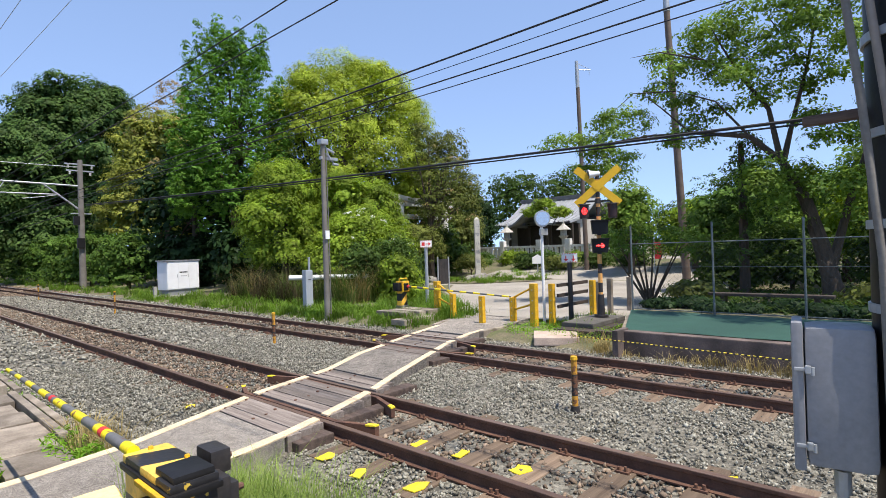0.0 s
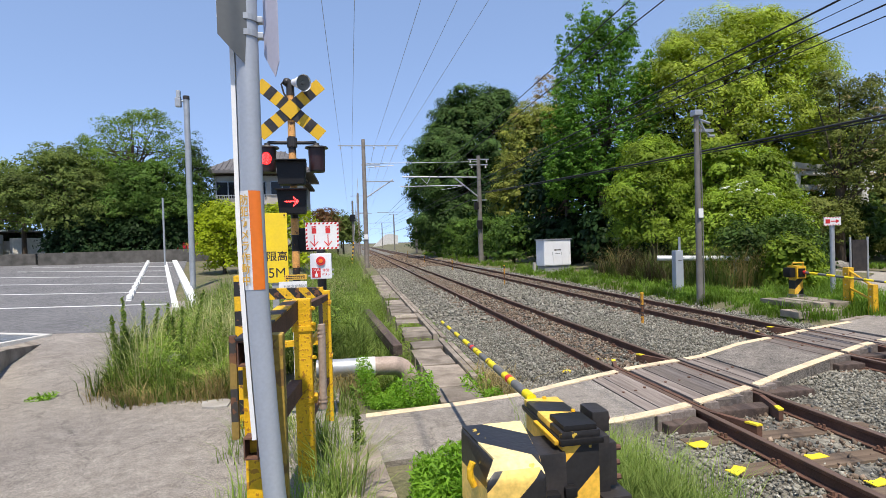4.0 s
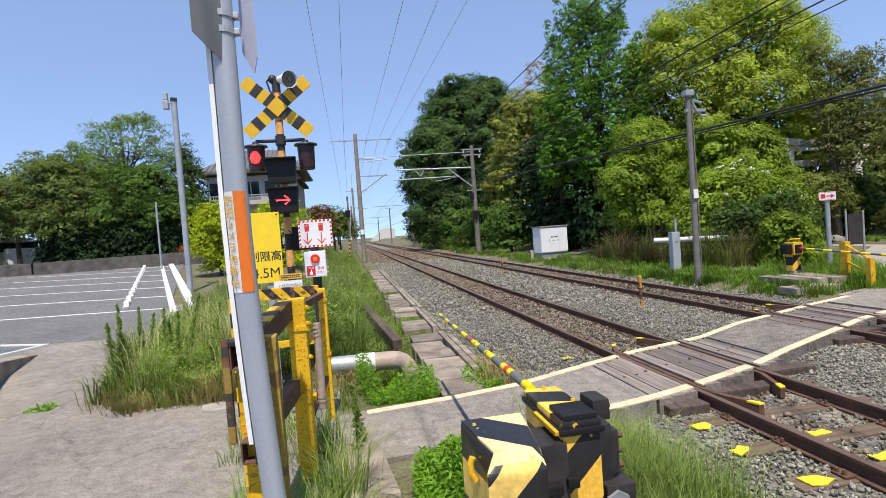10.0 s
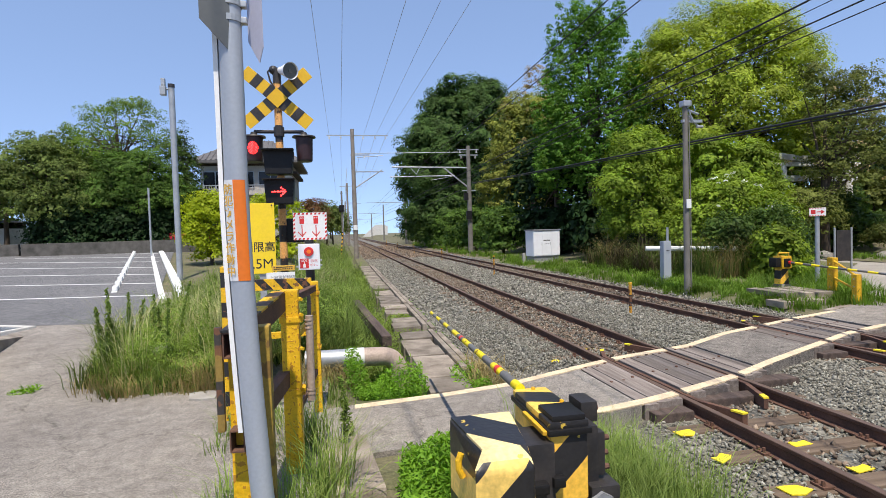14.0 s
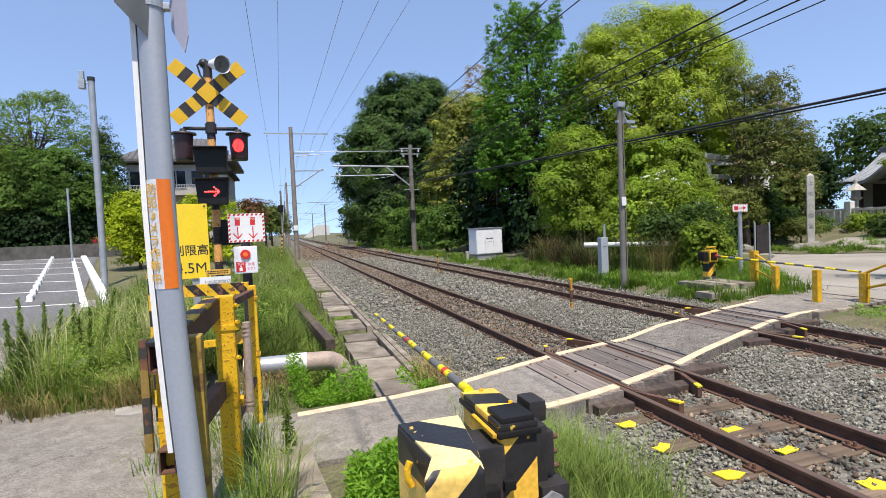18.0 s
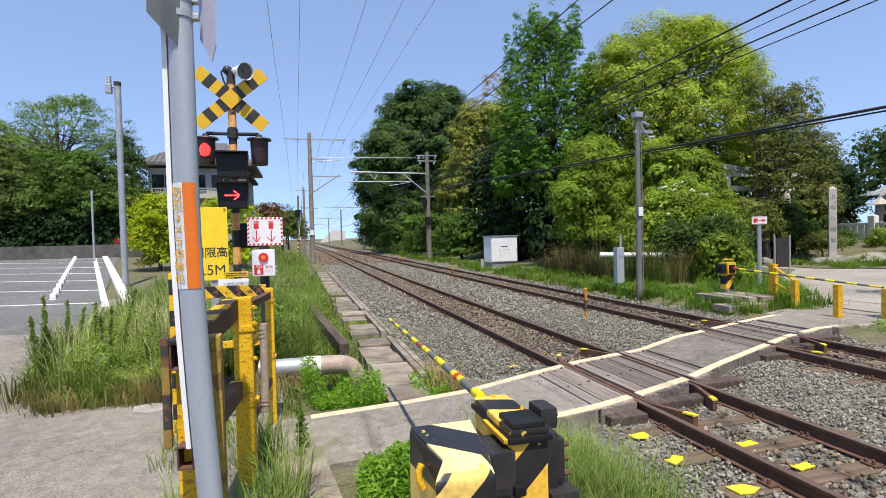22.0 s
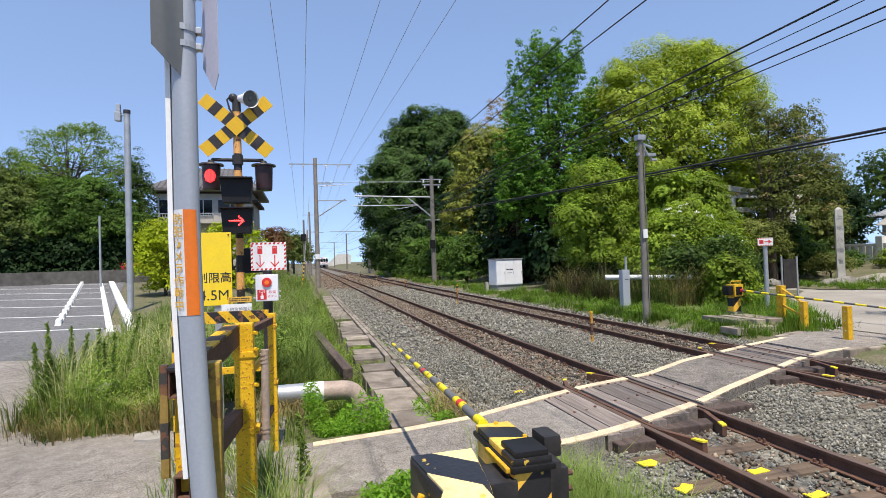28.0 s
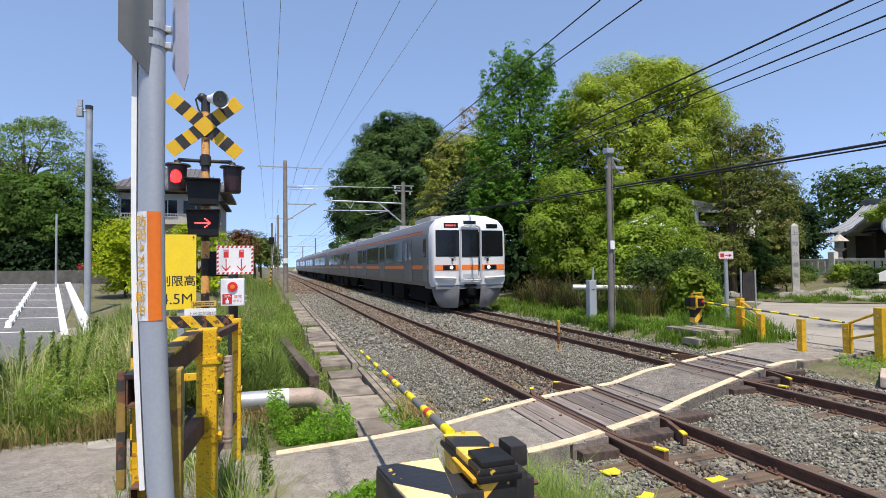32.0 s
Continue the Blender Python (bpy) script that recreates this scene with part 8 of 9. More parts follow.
for x, y, h in ((9.4, 6.2, 0.95), (10.2, 6.0, 0.95), (8.9, 6.3, 0.9)):
    bm = bmnew()
    box(bm, x - 0.06, x + 0.06, y - 0.06, y + 0.06, -0.1, h, 0.01)
    part("post", bm, M["concrete_old"], p)
warning_mast(7.6, 5.6, 0.2, False, "far railway crossing signal seen from behind with plain yellow crossbuck", -58)
p = thing("footing", "cream slab and stepped timber sleepers under the far signal", "concrete footing", (0, 0, 0))
bm = bmnew()
box(bm, -0.44, 0.44, -0.42, 0.5, -0.12, 0.045, 0.02)
part("slab", bm, M["slab_pink"], p, "pale pinkish concrete slab", at=pose(5.6, 5.66, 0, 0, 0, -58))
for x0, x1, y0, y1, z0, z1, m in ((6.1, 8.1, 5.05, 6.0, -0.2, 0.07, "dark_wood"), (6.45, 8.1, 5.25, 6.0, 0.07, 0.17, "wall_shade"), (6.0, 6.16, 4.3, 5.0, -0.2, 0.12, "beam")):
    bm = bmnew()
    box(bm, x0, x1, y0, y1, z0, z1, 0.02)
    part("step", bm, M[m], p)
# mirror
p = thing("traffic_mirror", "round traffic mirror on a white pole", "traffic mirror", (7.15, 6.85, 0))
bm = bmnew()
cyl(bm, (0, 0, -0.2), (0, 0, 2.6), 0.035, 0.035, 14)
part("pole", bm, M["white_paint"], p, smooth=True)
bm = bmnew()
cyl(bm, (-0.05, -0.05, 2.52), (-0.09, -0.09, 2.52), 0.2, 0.19, 28)
part("mirror_rim", bm, M["grey_metal"], p)
bm = bmnew()
cyl(bm, (-0.085, -0.085, 2.52), (-0.095, -0.095, 2.52), 0.17, 0.165, 28)
part("mirror_face", bm, M["mirror"], p)
bm = bmnew()
box(bm, -0.2, 0.12, -0.1, -0.04, 2.12, 2.28, 0.01)
part("small_board", bm, M["grey_metal"], p)
# red-arrow signs
for x, y, h, turn, lab, col in ((7.55, 6.35, 1.6, -58, "red and white emergency arrow sign on a dark post", "black"), (8.35, 11.9, 2.1, -36, "red and white emergency arrow sign on a grey post", "grey_metal")):
    p = thing("arrow_sign", lab, "notice sign", (x, y, 0), turn)
    bm = bmnew()
    cyl(bm, (0, 0, -0.2), (0, 0, h), 0.06, 0.055, 12)
    part("post", bm, M[col], p, smooth=True)
    bm = bmnew()
    box(bm, -0.19, 0.18, -0.08, -0.07, h - 0.15, h + 0.07, 0.003)
    bd = part("board", bm, M["white"], p)
    edge = [(-0.185 + 0.06 * i, -0.155 + 0.06 * i, z) for i in range(6) for z in (0.048, -0.146)]
    panels = [(-0.15, -0.05, -0.095, 0.015, "red_panel")] if col != "black" else []
    for x0, x1, z0, z1, nm in panels + [(a, b, z, z + 0.018, "red_edge") for a, b, z in edge]:
        bm = bmnew()
        box(bm, x0, x1, -0.083, -0.0795, h + z0, h + z1)
        part(nm, bm, M["red"], bd)
    arrow = [(-0.03, -0.012), (0.07, -0.012), (0.07, -0.055), (0.15, 0.0), (0.07, 0.055), (0.07, 0.012), (-0.03, 0.012)]
    marks = [arrow] if col != "black" else [[(dx + b * 1.1, 0.03 - a * 0.75) for a, b in arrow] for dx in (-0.09, 0.085)]
    for mark in marks:
        bm = bmnew()
        lo = [bm.verts.new((x_, -0.083, h - 0.04 + z_)) for x_, z_ in mark]
        hi = [bm.verts.new((x_, -0.0795, h - 0.04 + z_)) for x_, z_ in mark]
        bm.faces.new(lo)
        bm.faces.new(hi[::-1])
        for i in range(7):
            bm.faces.new((lo[i], hi[i], hi[(i + 1) % 7], lo[(i + 1) % 7]))
        bmesh.ops.recalc_face_normals(bm, faces=bm.faces)
        part("red_arrow", bm, M["red"], bd)
p = thing("notice_board", "black backed notice board beside the path", "notice board", (13.6, 15.9, 0))
bm = bmnew()
box(bm, -0.3, 0.3, -0.03, 0.03, 0.35, 1.45, 0.01)
part("board", bm, M["black"], p)
for dx in (-0.36, 0.36):
    bm = bmnew()
    cyl(bm, (dx, 0, -0.2), (dx, 0, 1.55), 0.035, 0.035, 10)
    part("post", bm, M["grey_metal"], p)

# wire fence
p = thing("wire_fence", "tall galvanised wire mesh fence behind the weed sheet", "wire fence", (7.6, 0, 0.38))
fy = [4.85, 3.18, 1.64, 0.1, -1.5, -3.1, -4.7, -6.3]
for y in fy:
    bm = bmnew()
    cyl(bm, (0, y, -0.2), (0, y, 1.86), 0.021, 0.021, 12)
    part("post", bm, M["fence_steel"], p, smooth=True)
for z in (0.03, 0.95, 1.46):
    bm = bmnew()
    r = 0.004 if z == 0.95 else 0.011
    cyl(bm, (0, 4.85, z), (0, -6.3, z), r, r, 8)
    part("rail", bm, M["fence_steel"], p)
bm = bmnew()
for y in np.arange(-1.5, 4.85, 0.11):
    for s in (-1, 1):
        a = Vector((0, y, 0.04))
        b = Vector((0, y + s * 1.42, 1.46))
        if b.y > 4.85:
            b = a.lerp(b, (4.85 - y) / 1.42)
        if b.y < -1.5:
            b = a.lerp(b, (y + 1.5) / 1.42)
        if (b - a).length > 0.1:
            cyl(bm, a, b, 0.0012, 0.0012, 3, False)
tagged(part("wire_mesh", bm, M["mesh_wire"], p), kind="stuff")
p = thing("garden_bench", "low dark plank bench behind the fence", "bench", (9.6, 2.6, 0.36))
bm = bmnew()
box(bm, -0.15, 0.15, -1.2, 1.2, 0.22, 0.28, 0.01)
part("plank", bm, M["dark_wood"], p)
for y in (-0.9, 0.9):
    bm = bmnew()
    box(bm, -0.12, 0.12, y - 0.05, y + 0.05, 0, 0.22, 0.01)
    part("leg", bm, M["dark_wood"], p)

# tall poles behind the forecourt
for x, y, h, r, lean, tip, lab in ((25.2, 14.8, 12.9, 0.15, (-0.17, 0.19), 1.6, "tall slender brown pole with a pale steel head and lamp arm"),
                                   (19.62, 7.42, 12.6, 0.17, (-0.35, 0.4), 0.9, "tall weathered brown utility pole behind the forecourt")):
    p = thing("utility_pole", lab, "utility pole", (x, y, 0), group="utility poles")
    top = Vector((lean[0], lean[1], h))
    bm = bmnew()
    cyl(bm, top * -0.03, top * (1 - tip / h), r, r * 0.72, 14)
    part("pole", bm, M["pole_brown"], p, smooth=True)
    bm = bmnew()
    cyl(bm, top * (1 - tip / h), top, r * 0.78, r * 0.66, 14)
    part("pole_head", bm, M["grey_metal"], p, "pale galvanised pole head", smooth=True)
    if x > 20:
        bm = bmnew()
        tube(bm, [top - Vector((0, 0, 0.5)), top + Vector((0.55, -0.6, -0.55))], 0.03, 8)
        tube(bm, [top - Vector((0, 0, 0.1)), top + Vector((0.5, -0.55, -0.5))], 0.015, 6)
        tube(bm, [top + Vector((0.5, -0.55, -0.5)), top + Vector((0.5, -0.55, -0.85))], 0.015, 6)
        part("lamp_arm", bm, M["grey_metal"], p)

# thick black cables slung across
for a, b, r, sag in (((6.8, 43, 5.8), (9.0, 0.97, 4.33), 0.035, 0.15), ((6.8, 43, 5.72), (9.0, 0.97, 4.24), 0.02, 0.15)):
    a, b = Vector(a), Vector(b)
    wire("thick black telephone cable slung across the view", a, a.lerp(b, 1.25), r, sag, "telephone_cable")

# stone post with carved name
p = thing("stone_pillar", "tall inscribed granite shrine pillar on a rough boulder", "stone pillar", (20.48, 19.36, 0.1), -43)
bm = bmnew()
box(bm, -0.155, 0.155, -0.15, 0.15, 0.0, 3.5, 0.02)
bmesh.ops.create_cone(bm, cap_ends=True, segments=4, radius1=0.21, radius2=0.02, depth=0.14, matrix=pose(0, 0, 3.58, 0, 0, 45))
shaft = part("shaft", bm, M["stone"], p)
for i, ch in enumerate("上地八幡宮"):
    text_mesh(ch, 0.24, M["cabinet_grey"], shaft, Matrix.Translation((0, -0.156, 3.14 - i * 0.52)) @ FACE, "dark carved character", "carved_character", bold=0.004)
for dx, dy, s in ((0.05, 0.1, 0.5), (-0.5, 0.1, 0.36), (-2.3, 0.4, 0.36), (-2.9, 0.5, 0.4)):
    bm = bmnew()
    bmesh.ops.create_icosphere(bm, subdivisions=2, radius=s, matrix=Matrix.Diagonal((1.2, 1, 0.6, 1)))
    for v in bm.verts:
        v.co += Vector(noise.noise_vector(v.co * 2.3 + Vector((dx * 7, dy, 0)))) * s * 0.25
    tagged(part("boulder", bm, M["rock"], None, at=pose(20.48 + dx * 0.7 - dy * 0.7, 19.36 - dx * 0.7 - dy, 0.15)), "rough grey boulder at the pillar's foot", "boulder", group="boulders")
p = thing("small_notice", "small white house-shaped notice on a thin post", "notice sign", (24.2, 17.6, 0.1), -50)
bm = bmnew()
cyl(bm, (0, 0, -0.1), (0, 0, 0.8), 0.035, 0.035, 8)
part("post", bm, M["grey_metal"], p)
bm = bmnew()
profile(bm, [(-0.32, 0.75), (0.32, 0.75), (0.32, 1.1), (0.4, 1.1), (0, 1.32), (-0.4, 1.1), (-0.32, 1.1)], -0.05, 0.05)
part("board", bm, M["white"], p)

# stone balustrade
p = thing("stone_balustrade", "pale stone balustrade in front of the shrine", "stone fence", (30, 0, 0.98))
bm = bmnew()
box(bm, -0.15, 0.15, 13.5, 29.5, -0.2, 0.14, 0.01)
part("base_course", bm, M["stone_pale"], p)
bm = bmnew()
box(bm, -0.14, 0.14, 13.5, 29.5, 0.86, 1.02, 0.01)
part("cap_rail", bm, M["stone_pale"], p)
pm = plank_mesh("baluster", 0.2, 0.22, 0.72, 0.01, M["stone_pale"])
for i in range(38):
    part_of("baluster", pm, None, p, at=pose(0, 13.7 + i * 0.42, 0.86))
for y in (13.5, 18.6, 21.0, 24.3, 29.5):
    bm = bmnew()
    box(bm, -0.2, 0.2, y - 0.2, y + 0.2, -0.2, 1.45, 0.03)
    part("pier", bm, M["stone_pale"], p)
for x, y in ((32, 25.3), (32.4, 20.3), (27.5, 27.5)):
    p = thing("stone_lantern", "weathered stone lantern before the shrine", "stone lantern", (x, y, 1.0), group="stone lanterns")
    for nm, r0, r1, z0, z1, n in (("base", 0.5, 0.45, 0, 0.3, 6), ("shaft", 0.18, 0.16, 0.3, 1.5, 10), ("platform", 0.25, 0.45, 1.5, 1.7, 6), ("fire_box", 0.28, 0.28, 1.7, 2.15, 6), ("cap", 0.65, 0.1, 2.15, 2.6, 6), ("finial", 0.1, 0.02, 2.6, 2.9, 8)):
        bm = bmnew()
        cyl(bm, (0, 0, z0), (0, 0, z1), r0, r1, n)
        part(nm, bm, M["stone"], p)

# the shrine
p = thing("shrine_hall", "dark timber shrine hall with a curved grey tiled roof", "shrine", (38, 25.3, 1.0))
bm = bmnew()
box(bm, 0.6, 8, -2.9, 4.2, 0, 3.3)
part("wall", bm, M["plaster"], p)
bm = bmnew()
box(bm, 0.3, 0.62, -3.2, 3.2, 0.2, 2.9)
part("timber_front", bm, M["dark_wood"], p)
for y in (-3.2, -1.1, 1.1, 3.2):
    bm = bmnew()
    box(bm, -1.0, -0.8, y - 0.1, y + 0.1, 0, 3.0)
    part("pillar", bm, M["dark_wood"], p)


def swept_roof(bm, y0, y1, x0, x1, zr, ze, sag, n=10):
    """A tiled roof whose slopes sag from ridge to eaves, ridge along y."""
    xm = (x0 + x1) / 2
    for side in (x0, x1):
        prev = None
        for i in range(n + 1):
            k = i / n
            x = xm + (side - xm) * k
            z = zr + (ze - zr) * k - sag * math.sin(math.pi * k)
            a = [bm.verts.new((x, y, z + d)) for y in (y0, y1) for d in (0, -0.16)]
            if prev:
                bm.faces.new((prev[0], prev[2], a[2], a[0]))
                bm.faces.new((prev[1], a[1], a[3], prev[3]))
                bm.faces.new((prev[0], a[0], a[1], prev[1]))
                bm.faces.new((prev[2], prev[3], a[3], a[2]))
            prev = a
    bmesh.ops.recalc_face_normals(bm, faces=bm.faces)


bm = bmnew()
swept_roof(bm, -3.4, 4.8, -1.6, 9.2, 5.4, 3.0, 0.5)
part("roof", bm, M["roof_pale"], p)
bm = bmnew()
box(bm, 3.6, 4.0, -3.5, 4.9, 5.35, 5.75, 0.03)
part("ridge", bm, M["rooftile"], p)
for i in range(17):
    bm = bmnew()
    y = -3.3 + i * 0.5
    for j in range(8):
        k0, k1 = j / 8, (j + 1) / 8
        pts = [(3.8 - 5.4 * k, y, 5.4 - 2.4 * k - 0.5 * math.sin(math.pi * k) + 0.03) for k in (k0, k1)]
        cyl(bm, pts[0], pts[1], 0.05, 0.05, 6)
    part("tile_rib", bm, M["roof_pale"], p)
bm = bmnew()
prev = None
for i in range(15):
    k = i / 14 * 2 - 1
    z = 3.1 + 0.95 * math.cos(k * 1.9) ** 2 * (1 if abs(k) < 0.83 else 1) - 0.25 * abs(k)
    a = [bm.verts.new((x, k * 2.6, z + d)) for x in (-2.6, 0.8) for d in (0, -0.2)]
    if prev:
        bm.faces.new((prev[0], prev[2], a[2], a[0]))
        bm.faces.new((prev[1], a[1], a[3], prev[3]))
        bm.faces.new((prev[0], a[0], a[1], prev[1]))
    prev = a
bmesh.ops.recalc_face_normals(bm, faces=bm.faces)
part("porch_roof", bm, M["roof_pale"], p, "curved porch gable")
p = thing("storehouse", "white-walled storehouse with a grey tiled roof behind the shrine", "storehouse", (44, 22.4, 1.0))
bm = bmnew()
box(bm, 0, 5, -1.8, 1.6, 0, 3.6)
part("wall", bm, M["white"], p)
bm = bmnew()
swept_roof(bm, -2.2, 2.0, -0.8, 5.8, 5.2, 3.5, 0.2)
part("roof", bm, M["rooftile"], p)
p = thing("red_banner", "small red hanging banner by the forecourt", "banner", (22.4, 9.6, 0.0))
bm = bmnew()
for i in range(6):
    box(bm, -0.02 + 0.01 * math.sin(i), 0.02 + 0.01 * math.sin(i), -0.16, 0.16, 1.1 + i * 0.14, 1.24 + i * 0.14)
part("cloth", bm, M["red"], p)
bm = bmnew()
cyl(bm, (0, 0.18, -0.1), (0, 0.18, 2.1), 0.02, 0.02, 8)
part("pole", bm, M["grey_metal"], p)

# stone gate among the trees
p = thing("torii_gate", "tall pale stone torii gate among the trees", "torii gate", (21.9, 25.0, 0.1), 4)
for dx in (-2.3, 2.3):
    bm = bmnew()
    cyl(bm, (dx * 1.04, 0, -0.2), (dx, 0, 4.75), 0.26, 0.22, 18)
    part("pillar", bm, M["stone_pale"], p, smooth=True)
    bm = bmnew()
    cyl(bm, (dx * 1.04, 0, -0.2), (dx * 1.04, 0, 0.3), 0.36, 0.32, 18)
    part("plinth", bm, M["stone_pale"], p, smooth=True)
bm = bmnew()
rows = [[bm.verts.new((x, y, 4.95 + 0.022 * x * x + dz)) for y, dz in ((-0.2, 0), (0.2, 0), (0.26, 0.3), (-0.26, 0.3))] for x in np.linspace(-3.5, 3.5, 13)]
for lo, hi in zip(rows[:-1], rows[1:]):
    for i in range(4):
        bm.faces.new((lo[i], lo[(i + 1) % 4], hi[(i + 1) % 4], hi[i]))
bm.faces.new(rows[0][::-1])
bm.faces.new(rows[-1])
bmesh.ops.recalc_face_normals(bm, faces=bm.faces)
part("top_beam", bm, M["stone_pale"], p, "upcurved top beam")
for x, z, h in ((3.2, 4.72, 0.24), (2.9, 3.9, 0.3)):
    bm = bmnew()
    box(bm, -x, x, -0.15, 0.15, z, z + h, 0.02)
    part("tie_beam", bm, M["stone_pale"], p)
bm = bmnew()
box(bm, -0.22, 0.22, -0.12, 0.12, 4.2, 4.72, 0.015)
part("centre_tablet", bm, M["stone"], p)

# white house glimpsed through the trees
p = thing("white_house", "pale house glimpsed between the trees", "house", (26.5, 36, 0.5))
bm = bmnew()
box(bm, -3.5, 3.5, 0, 6, 0, 5)
part("wall", bm, M["plaster"], p)
bm = bmnew()
swept_roof(bm, -0.6, 6.6, -4.2, 4.2, 6.6, 5, 0)
part("roof", bm, M["rooftile"], p)

# ---- beyond the car park ----
p = thing("house", "two-storey cream house with a grey tiled hip roof", "house", (-11.7, 49, 2.2))
bm = bmnew()
box(bm, -4.2, 3.4, 0, 8, -1.2, 6.5)
part("wall", bm, M["plaster"], p)
bm = bmnew()
pts = [(-5.0, -0.9, 6.3), (4.3, -0.9, 6.3), (4.3, 8.9, 6.3), (-5.0, 8.9, 6.3), (-1.6, 4, 8.75), (1.4, 4, 8.75)]
q = [bm.verts.new(v) for v in pts] + [bm.verts.new((x, y, z - 0.22)) for x, y, z in pts[:4]]
for f in ((0, 1, 5, 4), (1, 2, 5), (2, 3, 4, 5), (3, 0, 4), (6, 7, 1, 0), (7, 8, 2, 1), (8, 9, 3, 2), (9, 6, 0, 3), (9, 8, 7, 6)):
    bm.faces.new([q[i] for i in f])
bmesh.ops.recalc_face_normals(bm, faces=bm.faces)
part("roof", bm, M["rooftile"], p)
for i in range(22):
    k = -4.8 + i * 0.42
    t = 1.0 if -1.6 <= k <= 1.4 else max(0.05, 1 - (abs(k - (-1.6 if k < 0 else 1.4)) / 3.3))
    bm = bmnew()
    cyl(bm, (k, -0.88, 6.34), (k, -0.88 + 4.85 * t, 6.34 + 2.42 * t), 0.06, 0.06, 6)
    part("tile_rib", bm, M["rooftile"], p)
for x0, x1, z0, z1 in ((-4.0, -2.0, 3.9, 5.4), (0.6, 2.6, 4.2, 5.4), (-1.3, 0.2, 4.0, 5.4)):
    bm = bmnew()
    box(bm, x0, x1, -0.06, 0.02, z0, z1)
    w = part("window", bm, M["glass_dark"], p, "dark sliding window")
    bm = bmnew()
    for a in (x0, (x0 + x1) / 2, x1):
        box(bm, a - 0.04, a + 0.04, -0.09, -0.05, z0, z1)
    for z in (z0, z1):
        box(bm, x0, x1, -0.09, -0.05, z - 0.04, z + 0.04)
    part("frame", bm, M["grey_metal"], w)
bm = bmnew()
box(bm, -4.2, 3.6, -0.9, 0, 3.3, 3.45)
bal = part("balcony", bm, M["plaster"], p)
bm = bmnew()
for i in range(40):
    box(bm, -4.15 + i * 0.195, -4.11 + i * 0.195, -0.88, -0.84, 3.45, 4.1)
box(bm, -4.2, 3.6, -0.9, -0.82, 4.1, 4.17)
part("balcony_rail", bm, M["grey_metal"], bal)
bm = bmnew()
box(bm, -4.25, 3.5, -0.03, 0, 5.9, 6.2)
box(bm, 3.4, 3.9, 0.2, 7.8, 5.2, 5.4)
part("eaves_board", bm, M["dark_wood"], p)
bm = bmnew()
box(bm, -0.2, 0.2, -9, 4.5, -0.5, 0.62, 0.02)
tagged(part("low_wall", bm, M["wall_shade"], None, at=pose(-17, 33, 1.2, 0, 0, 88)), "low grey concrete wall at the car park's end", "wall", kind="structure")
for x, y, h, lab in ((-9.45, 19, 6.4, "galvanised lamp pole with a small floodlight at the car park"), (-13.9, 30, 3.6, "thin grey pole at the car park's end")):
    p = thing("lamp_pole" if h > 5 else "thin_pole", lab, "pole", (x, y, gz(x, y)))
    bm = bmnew()
    r = 0.095 if h > 5 else 0.05
    cyl(bm, (0, 0, -0.2), (0, 0, h), r, r, 16)
    part("pole", bm, M["grey_metal"], p, smooth=True)
    if h > 5:
        bm = bmnew()
        cyl(bm, (0, 0, h), (0, 0, h + 0.12), r + 0.01, r + 0.01, 14)
        part("cap", bm, M["black"], p)
        bm = bmnew()
        box(bm, -0.34, -0.16, -0.1, 0.08, h - 0.25, h + 0.05, 0.03)
        box(bm, -0.3, -0.18, -0.08, 0.06, h + 0.06, h + 0.3, 0.02)
        cyl(bm, (-0.2, 0, h - 0.05), (0, 0, h - 0.05), 0.025, 0.025, 8)
        part("floodlight", bm, M["grey_metal"], p, "small floodlight")
kerb = thing("white_kerb", "white-painted concrete kerb along the car park", "kerb", (0, 0, 0))
for i in range(9):
    a, b = Vector((-8.38, 14.75, 0)).lerp(Vector((-14.45, 32.7, 0)), i / 9), Vector((-8.38, 14.75, 0)).lerp(Vector((-14.45, 32.7, 0)), (i + 0.97) / 9)
    za, zb = gz(a.x, a.y), gz(b.x, b.y)
    d = (b - a).normalized() * 1
    n = Vector((d.y, -d.x, 0)) * 0.12
    a, b = a + n * 1.4, b + n * 1.4
    bm = bmnew()
    lo = [bm.verts.new((c + n * s).to_tuple()[:2] + (z + dz,)) for dz in (-0.1, 0.13) for c, s, z in ((a, -1, za), (a, 1, za), (b, 1, zb), (b, -1, zb))]
    for f in ((0, 1, 2, 3), (4, 7, 6, 5), (0, 4, 5, 1), (1, 5, 6, 2), (2, 6, 7, 3), (3, 7, 4, 0)):
        bm.faces.new([lo[k] for k in f])
    bmesh.ops.recalc_face_normals(bm, faces=bm.faces)
    part("kerb_stone", bm, M["white_line"], kerb)
    ln = patch_sheet("edge_line", tuple((a - n * 4.6)[:2]), tuple((a - n * 3.3)[:2]), tuple((b - n * 4.6)[:2]), tuple((b - n * 3.3)[:2]), 0.052, M["white_line"], 1, 2)
    ln.parent = kerb

p = thing("parked_car", "red car parked in the shade behind the car park", "car", (-13.5, 36.0, gz(-13.5, 36.0) + 0.02), 82)
bm = bmnew()
profile(bm, [(-2.0, 0.3), (2.0, 0.3), (2.05, 0.75), (1.9, 0.95), (-1.95, 0.95), (-2.05, 0.7)], -0.82, 0.82)
bmesh.ops.bevel(bm, geom=bm.edges[:], offset=0.06, segments=2, affect="EDGES")
part("body", bm, M["red_car"], p, smooth=True)
bm = bmnew()
profile(bm, [(-1.7, 0.95), (1.0, 0.95), (0.5, 1.48), (-1.4, 1.5)], -0.72, 0.72)
part("cabin", bm, M["glass_dark"], p)
bm = bmnew()
